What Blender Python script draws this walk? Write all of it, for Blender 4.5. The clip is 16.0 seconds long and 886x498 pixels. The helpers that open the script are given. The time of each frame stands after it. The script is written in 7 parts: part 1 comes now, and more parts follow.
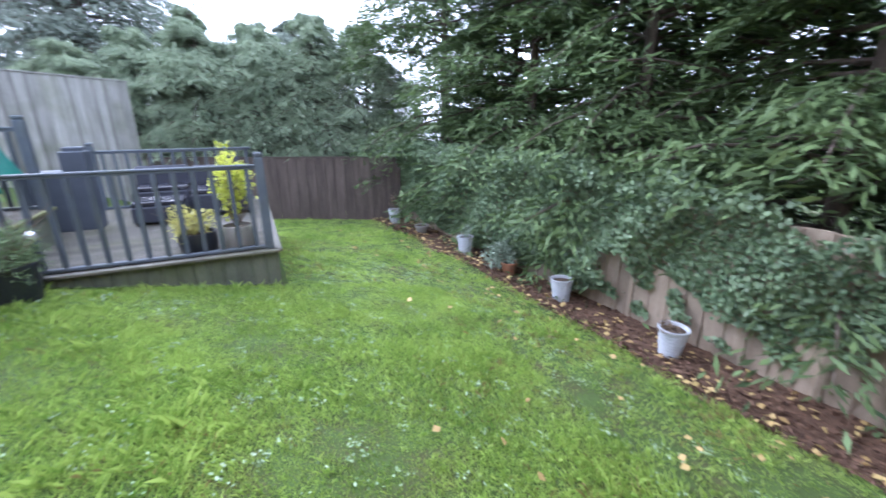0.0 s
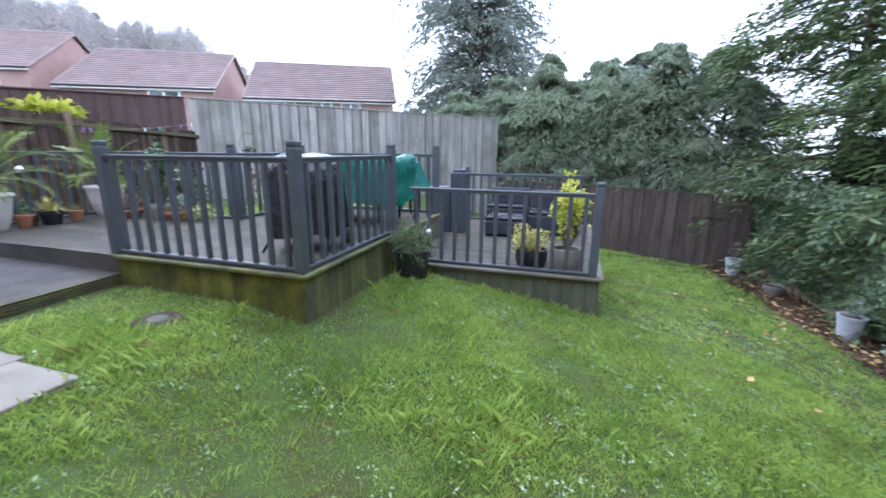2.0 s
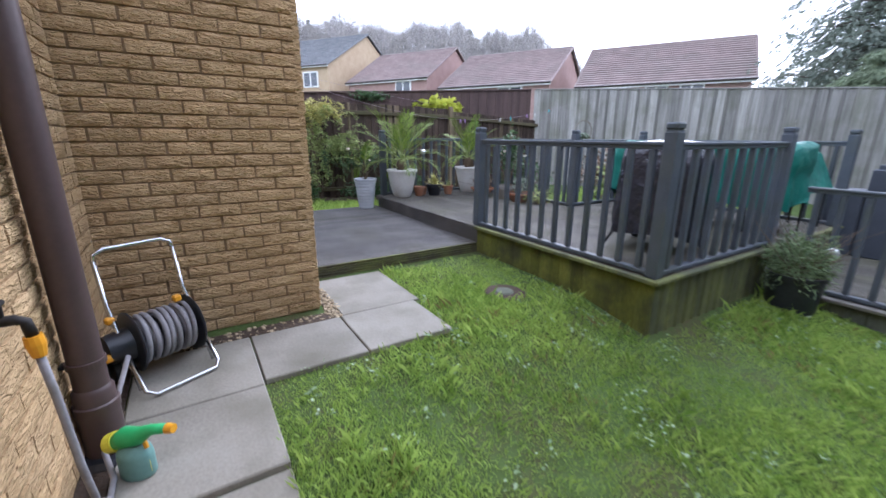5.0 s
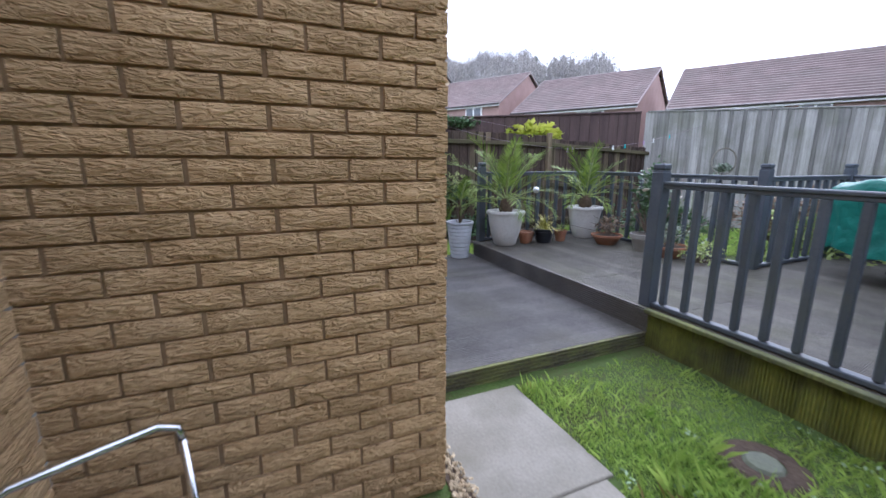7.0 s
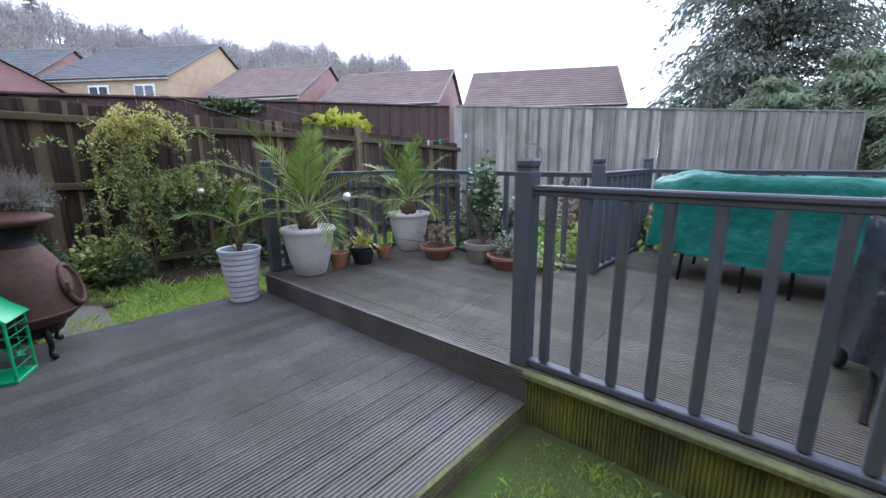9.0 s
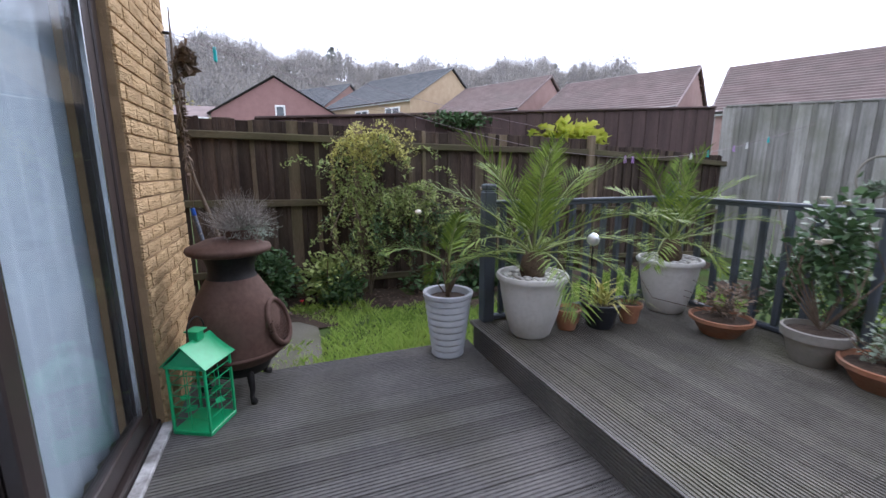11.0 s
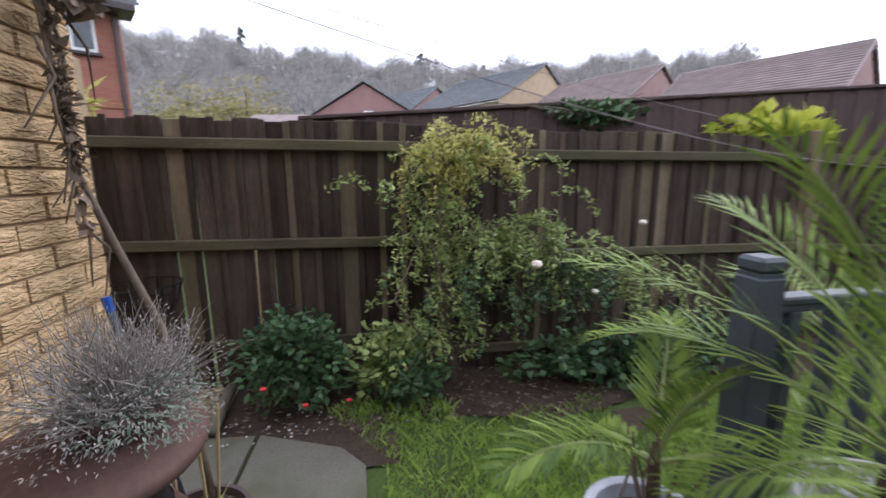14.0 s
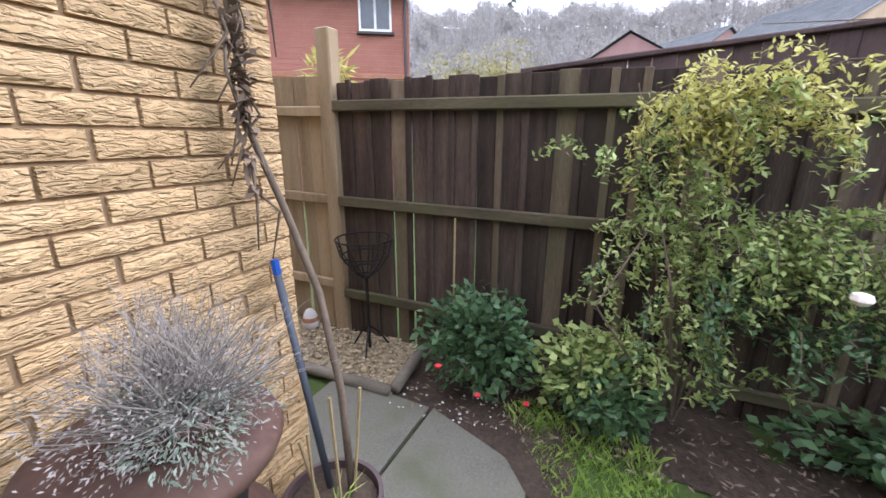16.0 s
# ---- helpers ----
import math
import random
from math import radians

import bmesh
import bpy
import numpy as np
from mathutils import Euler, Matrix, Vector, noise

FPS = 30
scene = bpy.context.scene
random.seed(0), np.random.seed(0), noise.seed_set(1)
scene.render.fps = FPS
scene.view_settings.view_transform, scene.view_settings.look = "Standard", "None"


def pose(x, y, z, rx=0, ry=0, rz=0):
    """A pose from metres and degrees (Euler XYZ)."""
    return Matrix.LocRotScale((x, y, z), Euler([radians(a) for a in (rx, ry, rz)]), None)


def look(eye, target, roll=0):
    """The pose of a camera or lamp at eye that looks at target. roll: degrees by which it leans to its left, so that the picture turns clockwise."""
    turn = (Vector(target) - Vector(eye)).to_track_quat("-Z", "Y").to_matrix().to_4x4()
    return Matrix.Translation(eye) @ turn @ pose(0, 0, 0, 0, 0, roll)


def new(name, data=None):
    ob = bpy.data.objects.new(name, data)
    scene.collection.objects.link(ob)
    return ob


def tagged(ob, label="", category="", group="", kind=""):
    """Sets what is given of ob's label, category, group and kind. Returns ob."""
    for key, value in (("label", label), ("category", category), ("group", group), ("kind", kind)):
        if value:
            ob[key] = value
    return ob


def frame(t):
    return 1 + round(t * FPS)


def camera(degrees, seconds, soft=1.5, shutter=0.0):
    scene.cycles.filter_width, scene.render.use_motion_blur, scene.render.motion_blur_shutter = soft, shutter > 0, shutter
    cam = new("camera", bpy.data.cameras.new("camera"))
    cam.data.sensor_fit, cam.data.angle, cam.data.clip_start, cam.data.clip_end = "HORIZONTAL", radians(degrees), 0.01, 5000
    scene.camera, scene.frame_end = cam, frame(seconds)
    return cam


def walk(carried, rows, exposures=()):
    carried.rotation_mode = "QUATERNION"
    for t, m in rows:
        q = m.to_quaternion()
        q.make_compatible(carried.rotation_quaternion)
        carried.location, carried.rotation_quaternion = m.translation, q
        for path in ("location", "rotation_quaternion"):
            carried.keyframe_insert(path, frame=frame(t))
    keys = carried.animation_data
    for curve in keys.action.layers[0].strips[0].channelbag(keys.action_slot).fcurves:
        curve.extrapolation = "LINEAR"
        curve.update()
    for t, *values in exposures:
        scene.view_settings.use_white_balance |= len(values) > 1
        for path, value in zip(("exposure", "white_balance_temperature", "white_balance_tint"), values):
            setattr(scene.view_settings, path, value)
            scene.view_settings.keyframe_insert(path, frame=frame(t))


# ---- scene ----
cam = camera(95.0, 16.0, 1.5, 0.4)
METRES, EYE, TILT, LEAN, TURN = 7.15, 1.26, 0.0, 0.0, -25.0
ROWS = [
    (0.0, 0.0, 0.0, 0.0, -0.08, -17.6, 0.24),
    (0.5, -0.0129, 0.0048, 0.0011, 12.6, -16.04, -0.14),
    (1.0, -0.0232, 0.005, 0.0015, 24.18, -14.66, -0.32),
    (1.5, -0.0313, 0.0018, 0.0011, 33.82, -13.8, -0.4),
    (2.0, -0.0361, -0.0008, 0.0016, 42.26, -13.72, -0.46),
    (2.5, -0.0391, -0.0026, 0.0015, 49.16, -13.71, -0.45),
    (3.0, -0.0426, -0.0046, 0.0011, 54.04, -13.79, -0.37),
    (3.5, -0.0457, -0.0077, 0.0014, 57.61, -13.31, -0.37),
    (4.0, -0.0511, -0.0136, 0.0001, 62.11, -13.18, -0.39),
    (4.5, -0.0646, -0.0243, -0.0034, 72.53, -13.59, -0.44),
    (5.0, -0.1004, -0.0302, -0.0035, 83.25, -15.45, -0.31),
    (7.5, -0.3461, -0.1146, 0.0127, 91.67, -12.03, -0.23),
    (8.0, -0.3894, -0.1057, 0.0108, 79.01, -12.54, 0.31),
    (8.5, -0.4389, -0.0811, 0.0156, 69.11, -12.12, 0.47),
    (9.0, -0.4856, -0.0645, 0.0099, 65.87, -12.45, 0.39),
    (9.5, -0.532, -0.0592, 0.0137, 71.53, -9.99, 0.29),
    (10.0, -0.5701, -0.058, 0.0139, 83.88, -9.85, 0.12),
    (12.5, -0.757, -0.1146, 0.043, 96.79, -11.18, -0.04),
    (13.0, -0.7987, -0.1261, 0.0453, 92.12, -9.71, 0.39),
    (13.5, -0.8402, -0.1311, 0.0469, 95.34, -8.92, 0.47),
    (14.0, -0.8736, -0.1352, 0.0433, 105.55, -10.54, 0.43),
    (14.5, -0.91, -0.143, 0.0435, 116.23, -12.58, 0.23),
    (15.0, -0.9305, -0.1482, 0.0426, 124.39, -14.52, 0.18),
    (15.5, -0.9414, -0.146, 0.0432, 133.6, -15.41, 0.08),
    (16.0, -0.9448, -0.1449, 0.0436, 138.93, -15.42, -0.03),
]
walk(cam, [(t, pose(0, 0, EYE, TILT, LEAN, TURN) @ pose(METRES * x, METRES * y, METRES * z, 90 + pitch, roll, yaw)) for t, x, y, z, yaw, pitch, roll in ROWS],
     [(0.0, 1.52, 5250, 19), (1.5, 1.17, 5300, 19), (3.5, 0.97, 5400, 19), (5.0, 0.79, 5450, 19), (8.0, 0.65, 5400, 19), (9.0, 0.6, 5400, 19), (10.2, 0.42, 5600, 19), (12.5, 0.34, 5800, 19), (14.0, 0.355, 5800, 19), (14.7, 0.45, 5800, 19), (16.0, 1.04, 5700, 19)])

# ---- light ----
world = bpy.data.worlds.new("overcast_sky")
scene.world = world
world.use_nodes = True
wn, wl = world.node_tree.nodes, world.node_tree.links
wn.clear()
sky = wn.new("ShaderNodeTexSky")
sky.sky_type, sky.sun_disc = "NISHITA", False
sky.sun_elevation, sky.sun_rotation, sky.dust_density = radians(36), radians(-32), 1.0
# a closed cloud layer over the clear sky
veil = wn.new("ShaderNodeMix")
veil.data_type = "RGBA"
veil.inputs[0].default_value = 0.85
veil.inputs[7].default_value = (12.0, 12.3, 12.7, 1)
back = wn.new("ShaderNodeBackground")
back.inputs["Strength"].default_value = 0.15
wout = wn.new("ShaderNodeOutputWorld")
wl.new(sky.outputs[0], veil.inputs[6])
wl.new(veil.outputs[2], back.inputs["Color"])
wl.new(back.outputs[0], wout.inputs["Surface"])
sun_data = bpy.data.lights.new("sun", "SUN")
sun_data.energy, sun_data.angle, sun_data.color = 1.5, radians(35), (1.0, 0.97, 0.93)
sun = new("sun", sun_data)
sun.matrix_world = look((-13, 21, 18), (0, 0, 0))


# ---- materials ----
def surface(name, colours, rough=0.7, scale=6.0, fine=60.0, bump=0.3, stretch=(1, 1, 1), metallic=0.0,
            vary=0.0, island=0.0, dirt=None, dirt_scale=2.0, dirt_amount=0.5, bump_dist=0.01, spec=0.3, own=False):
    """A worn surface: colours mixed by a coarse and a fine noise, relief, and optional stains."""
    m = bpy.data.materials.new(name)
    m.use_nodes = True
    n, l = m.node_tree.nodes, m.node_tree.links
    bsdf = n["Principled BSDF"]
    if own:
        src = n.new("ShaderNodeTexCoord").outputs["Object"]
    else:
        src = n.new("ShaderNodeNewGeometry").outputs["Position"]
    mapping = n.new("ShaderNodeMapping")
    mapping.inputs["Scale"].default_value = stretch
    l.new(src, mapping.inputs["Vector"])
    coarse = n.new("ShaderNodeTexNoise")
    coarse.inputs["Scale"].default_value, coarse.inputs["Detail"].default_value = scale, 5
    finer = n.new("ShaderNodeTexNoise")
    finer.inputs["Scale"].default_value, finer.inputs["Detail"].default_value = fine, 4
    for tex in (coarse, finer):
        l.new(mapping.outputs[0], tex.inputs["Vector"])
    blend = n.new("ShaderNodeMix")
    blend.data_type, blend.inputs[0].default_value = "FLOAT", 0.4
    l.new(coarse.outputs[0], blend.inputs[2])
    l.new(finer.outputs[0], blend.inputs[3])
    ramp = n.new("ShaderNodeValToRGB")
    k = len(colours)
    while len(ramp.color_ramp.elements) < k:
        ramp.color_ramp.elements.new(0.5)
    for i, c in enumerate(colours):
        ramp.color_ramp.elements[i].position = 0.32 + 0.36 * i / max(1, k - 1)
        ramp.color_ramp.elements[i].color = (*c, 1)
    l.new(blend.outputs[0], ramp.inputs[0])
    colour = ramp.outputs[0]
    if dirt:
        stain = n.new("ShaderNodeTexNoise")
        stain.inputs["Scale"].default_value, stain.inputs["Detail"].default_value = dirt_scale, 6
        l.new(src, stain.inputs["Vector"])
        cut = n.new("ShaderNodeValToRGB")
        cut.color_ramp.elements[0].position, cut.color_ramp.elements[1].position = 0.45, 0.68
        cut.color_ramp.elements[1].color = (dirt_amount, dirt_amount, dirt_amount, 1)
        l.new(stain.outputs[0], cut.inputs[0])
        mix = n.new("ShaderNodeMix")
        mix.data_type = "RGBA"
        mix.inputs[7].default_value = (*dirt, 1)
        l.new(cut.outputs[0], mix.inputs[0])
        l.new(colour, mix.inputs[6])
        colour = mix.outputs[2]
    for amount, node, socket in ((vary, "ShaderNodeObjectInfo", "Random"), (island, "ShaderNodeNewGeometry", "Random Per Island")):
        if amount:
            info = n.new(node)
            spread = n.new("ShaderNodeMapRange")
            spread.inputs["To Min"].default_value, spread.inputs["To Max"].default_value = 1 - amount, 1 + amount
            l.new(info.outputs[socket], spread.inputs["Value"])
            tone = n.new("ShaderNodeHueSaturation")
            l.new(spread.outputs[0], tone.inputs["Value"])
            l.new(colour, tone.inputs["Color"])
            colour = tone.outputs[0]
    l.new(colour, bsdf.inputs["Base Color"])
    bsdf.inputs["Roughness"].default_value, bsdf.inputs["Metallic"].default_value = rough, metallic
    bsdf.inputs["Specular IOR Level"].default_value = spec
    if bump:
        relief = n.new("ShaderNodeBump")
        relief.inputs["Strength"].default_value, relief.inputs["Distance"].default_value = bump, bump_dist
        l.new(blend.outputs[0], relief.inputs["Height"])
        l.new(relief.outputs[0], bsdf.inputs["Normal"])
    return m


def leafy(name, dark, light, rough=0.55, through_light=0.25, spec=0.3):
    """Leaves: each one its own tone, some light passing through."""
    m = bpy.data.materials.new(name)
    m.use_nodes = True
    n, l = m.node_tree.nodes, m.node_tree.links
    bsdf, out = n["Principled BSDF"], n["Material Output"]
    geo = n.new("ShaderNodeNewGeometry")
    patch = n.new("ShaderNodeTexNoise")
    patch.inputs["Scale"].default_value = 1.7
    l.new(geo.outputs["Position"], patch.inputs["Vector"])
    add = n.new("ShaderNodeMath")
    add.operation = "MULTIPLY_ADD"
    add.inputs[1].default_value, add.inputs[2].default_value = 0.6, 0.0
    l.new(geo.outputs["Random Per Island"], add.inputs[0])
    l.new(patch.outputs[0], add.inputs[2])
    ramp = n.new("ShaderNodeValToRGB")
    ramp.color_ramp.elements[0].position, ramp.color_ramp.elements[1].position = 0.3, 1.1
    ramp.color_ramp.elements[0].color, ramp.color_ramp.elements[1].color = (*dark, 1), (*light, 1)
    ramp.color_ramp.elements[1].position = 1.0
    l.new(add.outputs[0], ramp.inputs[0])
    l.new(ramp.outputs[0], bsdf.inputs["Base Color"])
    bsdf.inputs["Roughness"].default_value = rough
    bsdf.inputs["Specular IOR Level"].default_value = spec
    glow = n.new("ShaderNodeBsdfTranslucent")
    l.new(ramp.outputs[0], glow.inputs["Color"])
    mix = n.new("ShaderNodeMixShader")
    mix.inputs[0].default_value = through_light
    l.new(bsdf.outputs[0], mix.inputs[1])
    l.new(glow.outputs[0], mix.inputs[2])
    l.new(mix.outputs[0], out.inputs["Surface"])
    return m


def rock_face(name, colours):
    """Buff brick with a pressed, rippled bark-like face."""
    m = surface(name, colours, 0.9, 5, 60, 0.0, vary=0.10)
    n, l = m.node_tree.nodes, m.node_tree.links
    src = n.new("ShaderNodeNewGeometry").outputs["Position"]
    info = n.new("ShaderNodeObjectInfo")
    shift = n.new("ShaderNodeVectorMath")
    shift.operation = "MULTIPLY_ADD"
    shift.inputs[1].default_value = (7.0, 7.0, 7.0)
    l.new(info.outputs["Random"], shift.inputs[0])
    l.new(src, shift.inputs[2])
    flat = n.new("ShaderNodeMapping")
    flat.inputs["Scale"].default_value = (1.0, 1.0, 3.4)
    l.new(shift.outputs[0], flat.inputs["Vector"])
    ripple = n.new("ShaderNodeTexNoise")
    ripple.inputs["Scale"].default_value, ripple.inputs["Detail"].default_value = 24.0, 3.0
    ripple.inputs["Distortion"].default_value = 0.9
    l.new(flat.outputs[0], ripple.inputs["Vector"])
    cleft = n.new("ShaderNodeMapRange")
    cleft.inputs["From Min"].default_value, cleft.inputs["From Max"].default_value = 0.36, 0.62
    l.new(ripple.outputs[0], cleft.inputs["Value"])
    relief = n.new("ShaderNodeBump")
    relief.inputs["Strength"].default_value, relief.inputs["Distance"].default_value = 0.85, 0.012
    l.new(cleft.outputs[0], relief.inputs["Height"])
    l.new(relief.outputs[0], n["Principled BSDF"].inputs["Normal"])
    return m


M_BRICK = rock_face("buff_brick", [(0.43, 0.285, 0.14), (0.51, 0.35, 0.18), (0.58, 0.41, 0.225)])
M_MORTAR = surface("mortar", [(0.25, 0.172, 0.098), (0.34, 0.238, 0.14)], 0.95, 10, 120, 0.4)
M_SOIL = surface("soil", [(0.025, 0.017, 0.012), (0.06, 0.042, 0.03), (0.09, 0.065, 0.045)], 0.95, 5, 45, 1.0, bump_dist=0.03)
M_TURF = surface("turf", [(0.07, 0.058, 0.025), (0.055, 0.085, 0.02), (0.072, 0.118, 0.025)], 0.95, 2.5, 40, 0.8, bump_dist=0.02)
M_SLAB = surface("concrete_slab", [(0.19, 0.175, 0.145), (0.25, 0.232, 0.195), (0.30, 0.28, 0.24)], 0.8, 2, 70, 0.3, vary=0.08, dirt=(0.13, 0.12, 0.085), dirt_scale=2.4, dirt_amount=0.65)
# old slab with moss stains; its base is also darkened for the shaded corner
M_SLAB_SHADED = surface("mossy_shaded_old_slab", [(0.11, 0.105, 0.08), (0.16, 0.15, 0.12), (0.20, 0.19, 0.155)], 0.85, 3, 70, 0.3, dirt=(0.085, 0.09, 0.045), dirt_scale=3.0, dirt_amount=0.7)
M_DECK_LOW = surface("weathered_decking", [(0.085, 0.081, 0.079), (0.125, 0.118, 0.113), (0.17, 0.16, 0.15)], 0.55, 3, 40, 0.3, vary=0.16, dirt=(0.09, 0.085, 0.06), dirt_amount=0.5)
M_DECK_UP = surface("mossy_decking", [(0.078, 0.073, 0.063), (0.117, 0.109, 0.093), (0.16, 0.148, 0.125)], 0.55, 3, 40, 0.3, vary=0.15, dirt=(0.10, 0.10, 0.055), dirt_amount=0.55)
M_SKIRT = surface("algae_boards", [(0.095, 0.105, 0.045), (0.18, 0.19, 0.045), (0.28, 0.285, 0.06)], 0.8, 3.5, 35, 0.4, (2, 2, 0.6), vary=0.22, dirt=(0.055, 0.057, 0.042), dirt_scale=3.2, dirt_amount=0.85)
M_FASCIA = surface("ribbed_edge_boards", [(0.06, 0.055, 0.042), (0.105, 0.10, 0.06), (0.17, 0.18, 0.06)], 0.8, 5, 40, 0.4, (1, 1, 3), dirt=(0.16, 0.175, 0.05), dirt_scale=2.5, dirt_amount=0.5)
M_SKIRT_DARK = surface("darker_algae_boards", [(0.075, 0.08, 0.045), (0.115, 0.125, 0.05), (0.175, 0.185, 0.06)], 0.8, 3, 35, 0.4, (2, 2, 0.6), vary=0.2, dirt=(0.05, 0.055, 0.04), dirt_scale=2.4, dirt_amount=0.8)
M_SKIRT_GREY = surface("grey_skirt_boards", [(0.085, 0.092, 0.075), (0.12, 0.13, 0.10), (0.16, 0.165, 0.12)], 0.8, 2.2, 35, 0.4, (2, 2, 0.6), vary=0.12, dirt=(0.07, 0.085, 0.03), dirt_scale=1.8, dirt_amount=0.6)
M_RAIL = surface("blue_grey_paint", [(0.058, 0.07, 0.088), (0.075, 0.088, 0.108), (0.088, 0.10, 0.118)], 0.55, 5, 60, 0.15, vary=0.10, dirt=(0.07, 0.08, 0.05), dirt_scale=4, dirt_amount=0.4)
M_FENCE_OLD = surface("old_fence_boards", [(0.028, 0.019, 0.015), (0.055, 0.038, 0.030), (0.105, 0.075, 0.056)], 0.9, 2.5, 40, 0.6, (6, 6, 0.5), vary=0.4, dirt=(0.12, 0.10, 0.07), dirt_scale=2.0, dirt_amount=0.3)
M_FENCE_PALE = surface("pale_fence_strips", [(0.092, 0.068, 0.043), (0.155, 0.117, 0.077), (0.22, 0.172, 0.118)], 0.9, 2.5, 40, 0.5, (4, 4, 0.5), vary=0.25, dirt=(0.08, 0.085, 0.04), dirt_amount=0.5)
M_FENCE_RAIL = surface("mossy_fence_rail", [(0.055, 0.045, 0.028), (0.095, 0.078, 0.048), (0.14, 0.118, 0.07)], 0.9, 3, 40, 0.5, (0.6, 0.6, 4), vary=0.15, dirt=(0.085, 0.09, 0.035), dirt_amount=0.6)
M_FENCE_DARK = surface("dark_brown_fence", [(0.065, 0.044, 0.042), (0.092, 0.063, 0.058), (0.12, 0.082, 0.073)], 0.9, 2, 30, 0.3, (3, 3, 0.5), vary=0.10)
M_FENCE_GREY = surface("silvered_fence", [(0.18, 0.18, 0.165), (0.30, 0.295, 0.275), (0.43, 0.42, 0.395)], 0.9, 2.5, 40, 0.4, (9, 9, 0.5), vary=0.3, dirt=(0.14, 0.15, 0.10), dirt_amount=0.5)
M_FENCE_GREYD = surface("silvered_fence_dark", [(0.13, 0.13, 0.12), (0.21, 0.205, 0.19), (0.30, 0.29, 0.27)], 0.9, 2.5, 40, 0.4, (9, 9, 0.5), vary=0.3, dirt=(0.12, 0.13, 0.08), dirt_amount=0.5)
M_FENCE_BROWN = surface("brown_fence", [(0.045, 0.034, 0.029), (0.075, 0.058, 0.049), (0.115, 0.09, 0.076)], 0.9, 2.5, 40, 0.4, (4, 4, 0.5), vary=0.22)
M_FENCE_TAN = surface("tan_fence", [(0.20, 0.155, 0.11), (0.28, 0.22, 0.165), (0.36, 0.29, 0.22)], 0.9, 2.5, 40, 0.4, (4, 4, 0.5), vary=0.2)
M_FENCE_NEW = surface("golden_fence", [(0.20, 0.145, 0.08), (0.30, 0.225, 0.135), (0.38, 0.30, 0.19)], 0.9, 2.5, 40, 0.4, (5, 5, 0.5), vary=0.2)
# brown tiles with the haze over far roofs painted in, a fifth lighter
M_ROOF_BROWN = surface("haze_paled_brown_tiles", [(0.185, 0.142, 0.133), (0.24, 0.186, 0.174), (0.30, 0.235, 0.22)], 0.75, 1.5, 20, 0.4, vary=0.1, dirt=(0.2, 0.18, 0.16), dirt_scale=0.6, dirt_amount=0.4)
M_ROOF_GREY = surface("grey_tiles", [(0.10, 0.11, 0.115), (0.145, 0.15, 0.155), (0.18, 0.185, 0.19)], 0.7, 1.5, 20, 0.4, vary=0.1)
M_WALL_PINK = surface("pink_brick", [(0.31, 0.205, 0.18), (0.40, 0.27, 0.24)], 0.9, 2, 14, 0.3)
M_WALL_YELLOW = surface("yellow_brick", [(0.40, 0.30, 0.19), (0.50, 0.39, 0.265)], 0.9, 2, 14, 0.3)
M_WALL_RED = surface("red_brick", [(0.27, 0.105, 0.08), (0.35, 0.15, 0.115)], 0.9, 2, 14, 0.3, vary=0.12)
M_WHITE = surface("white_plastic", [(0.72, 0.73, 0.72), (0.80, 0.80, 0.79)], 0.4, 3, 40, 0.03)
M_DARKFRAME = surface("brown_plastic", [(0.03, 0.022, 0.02), (0.045, 0.033, 0.03)], 0.35, 3, 40, 0.03, spec=0.5)
M_GUTTER = surface("downpipe_brown", [(0.06, 0.038, 0.036), (0.08, 0.052, 0.05)], 0.42, 4, 50, 0.05, spec=0.5)


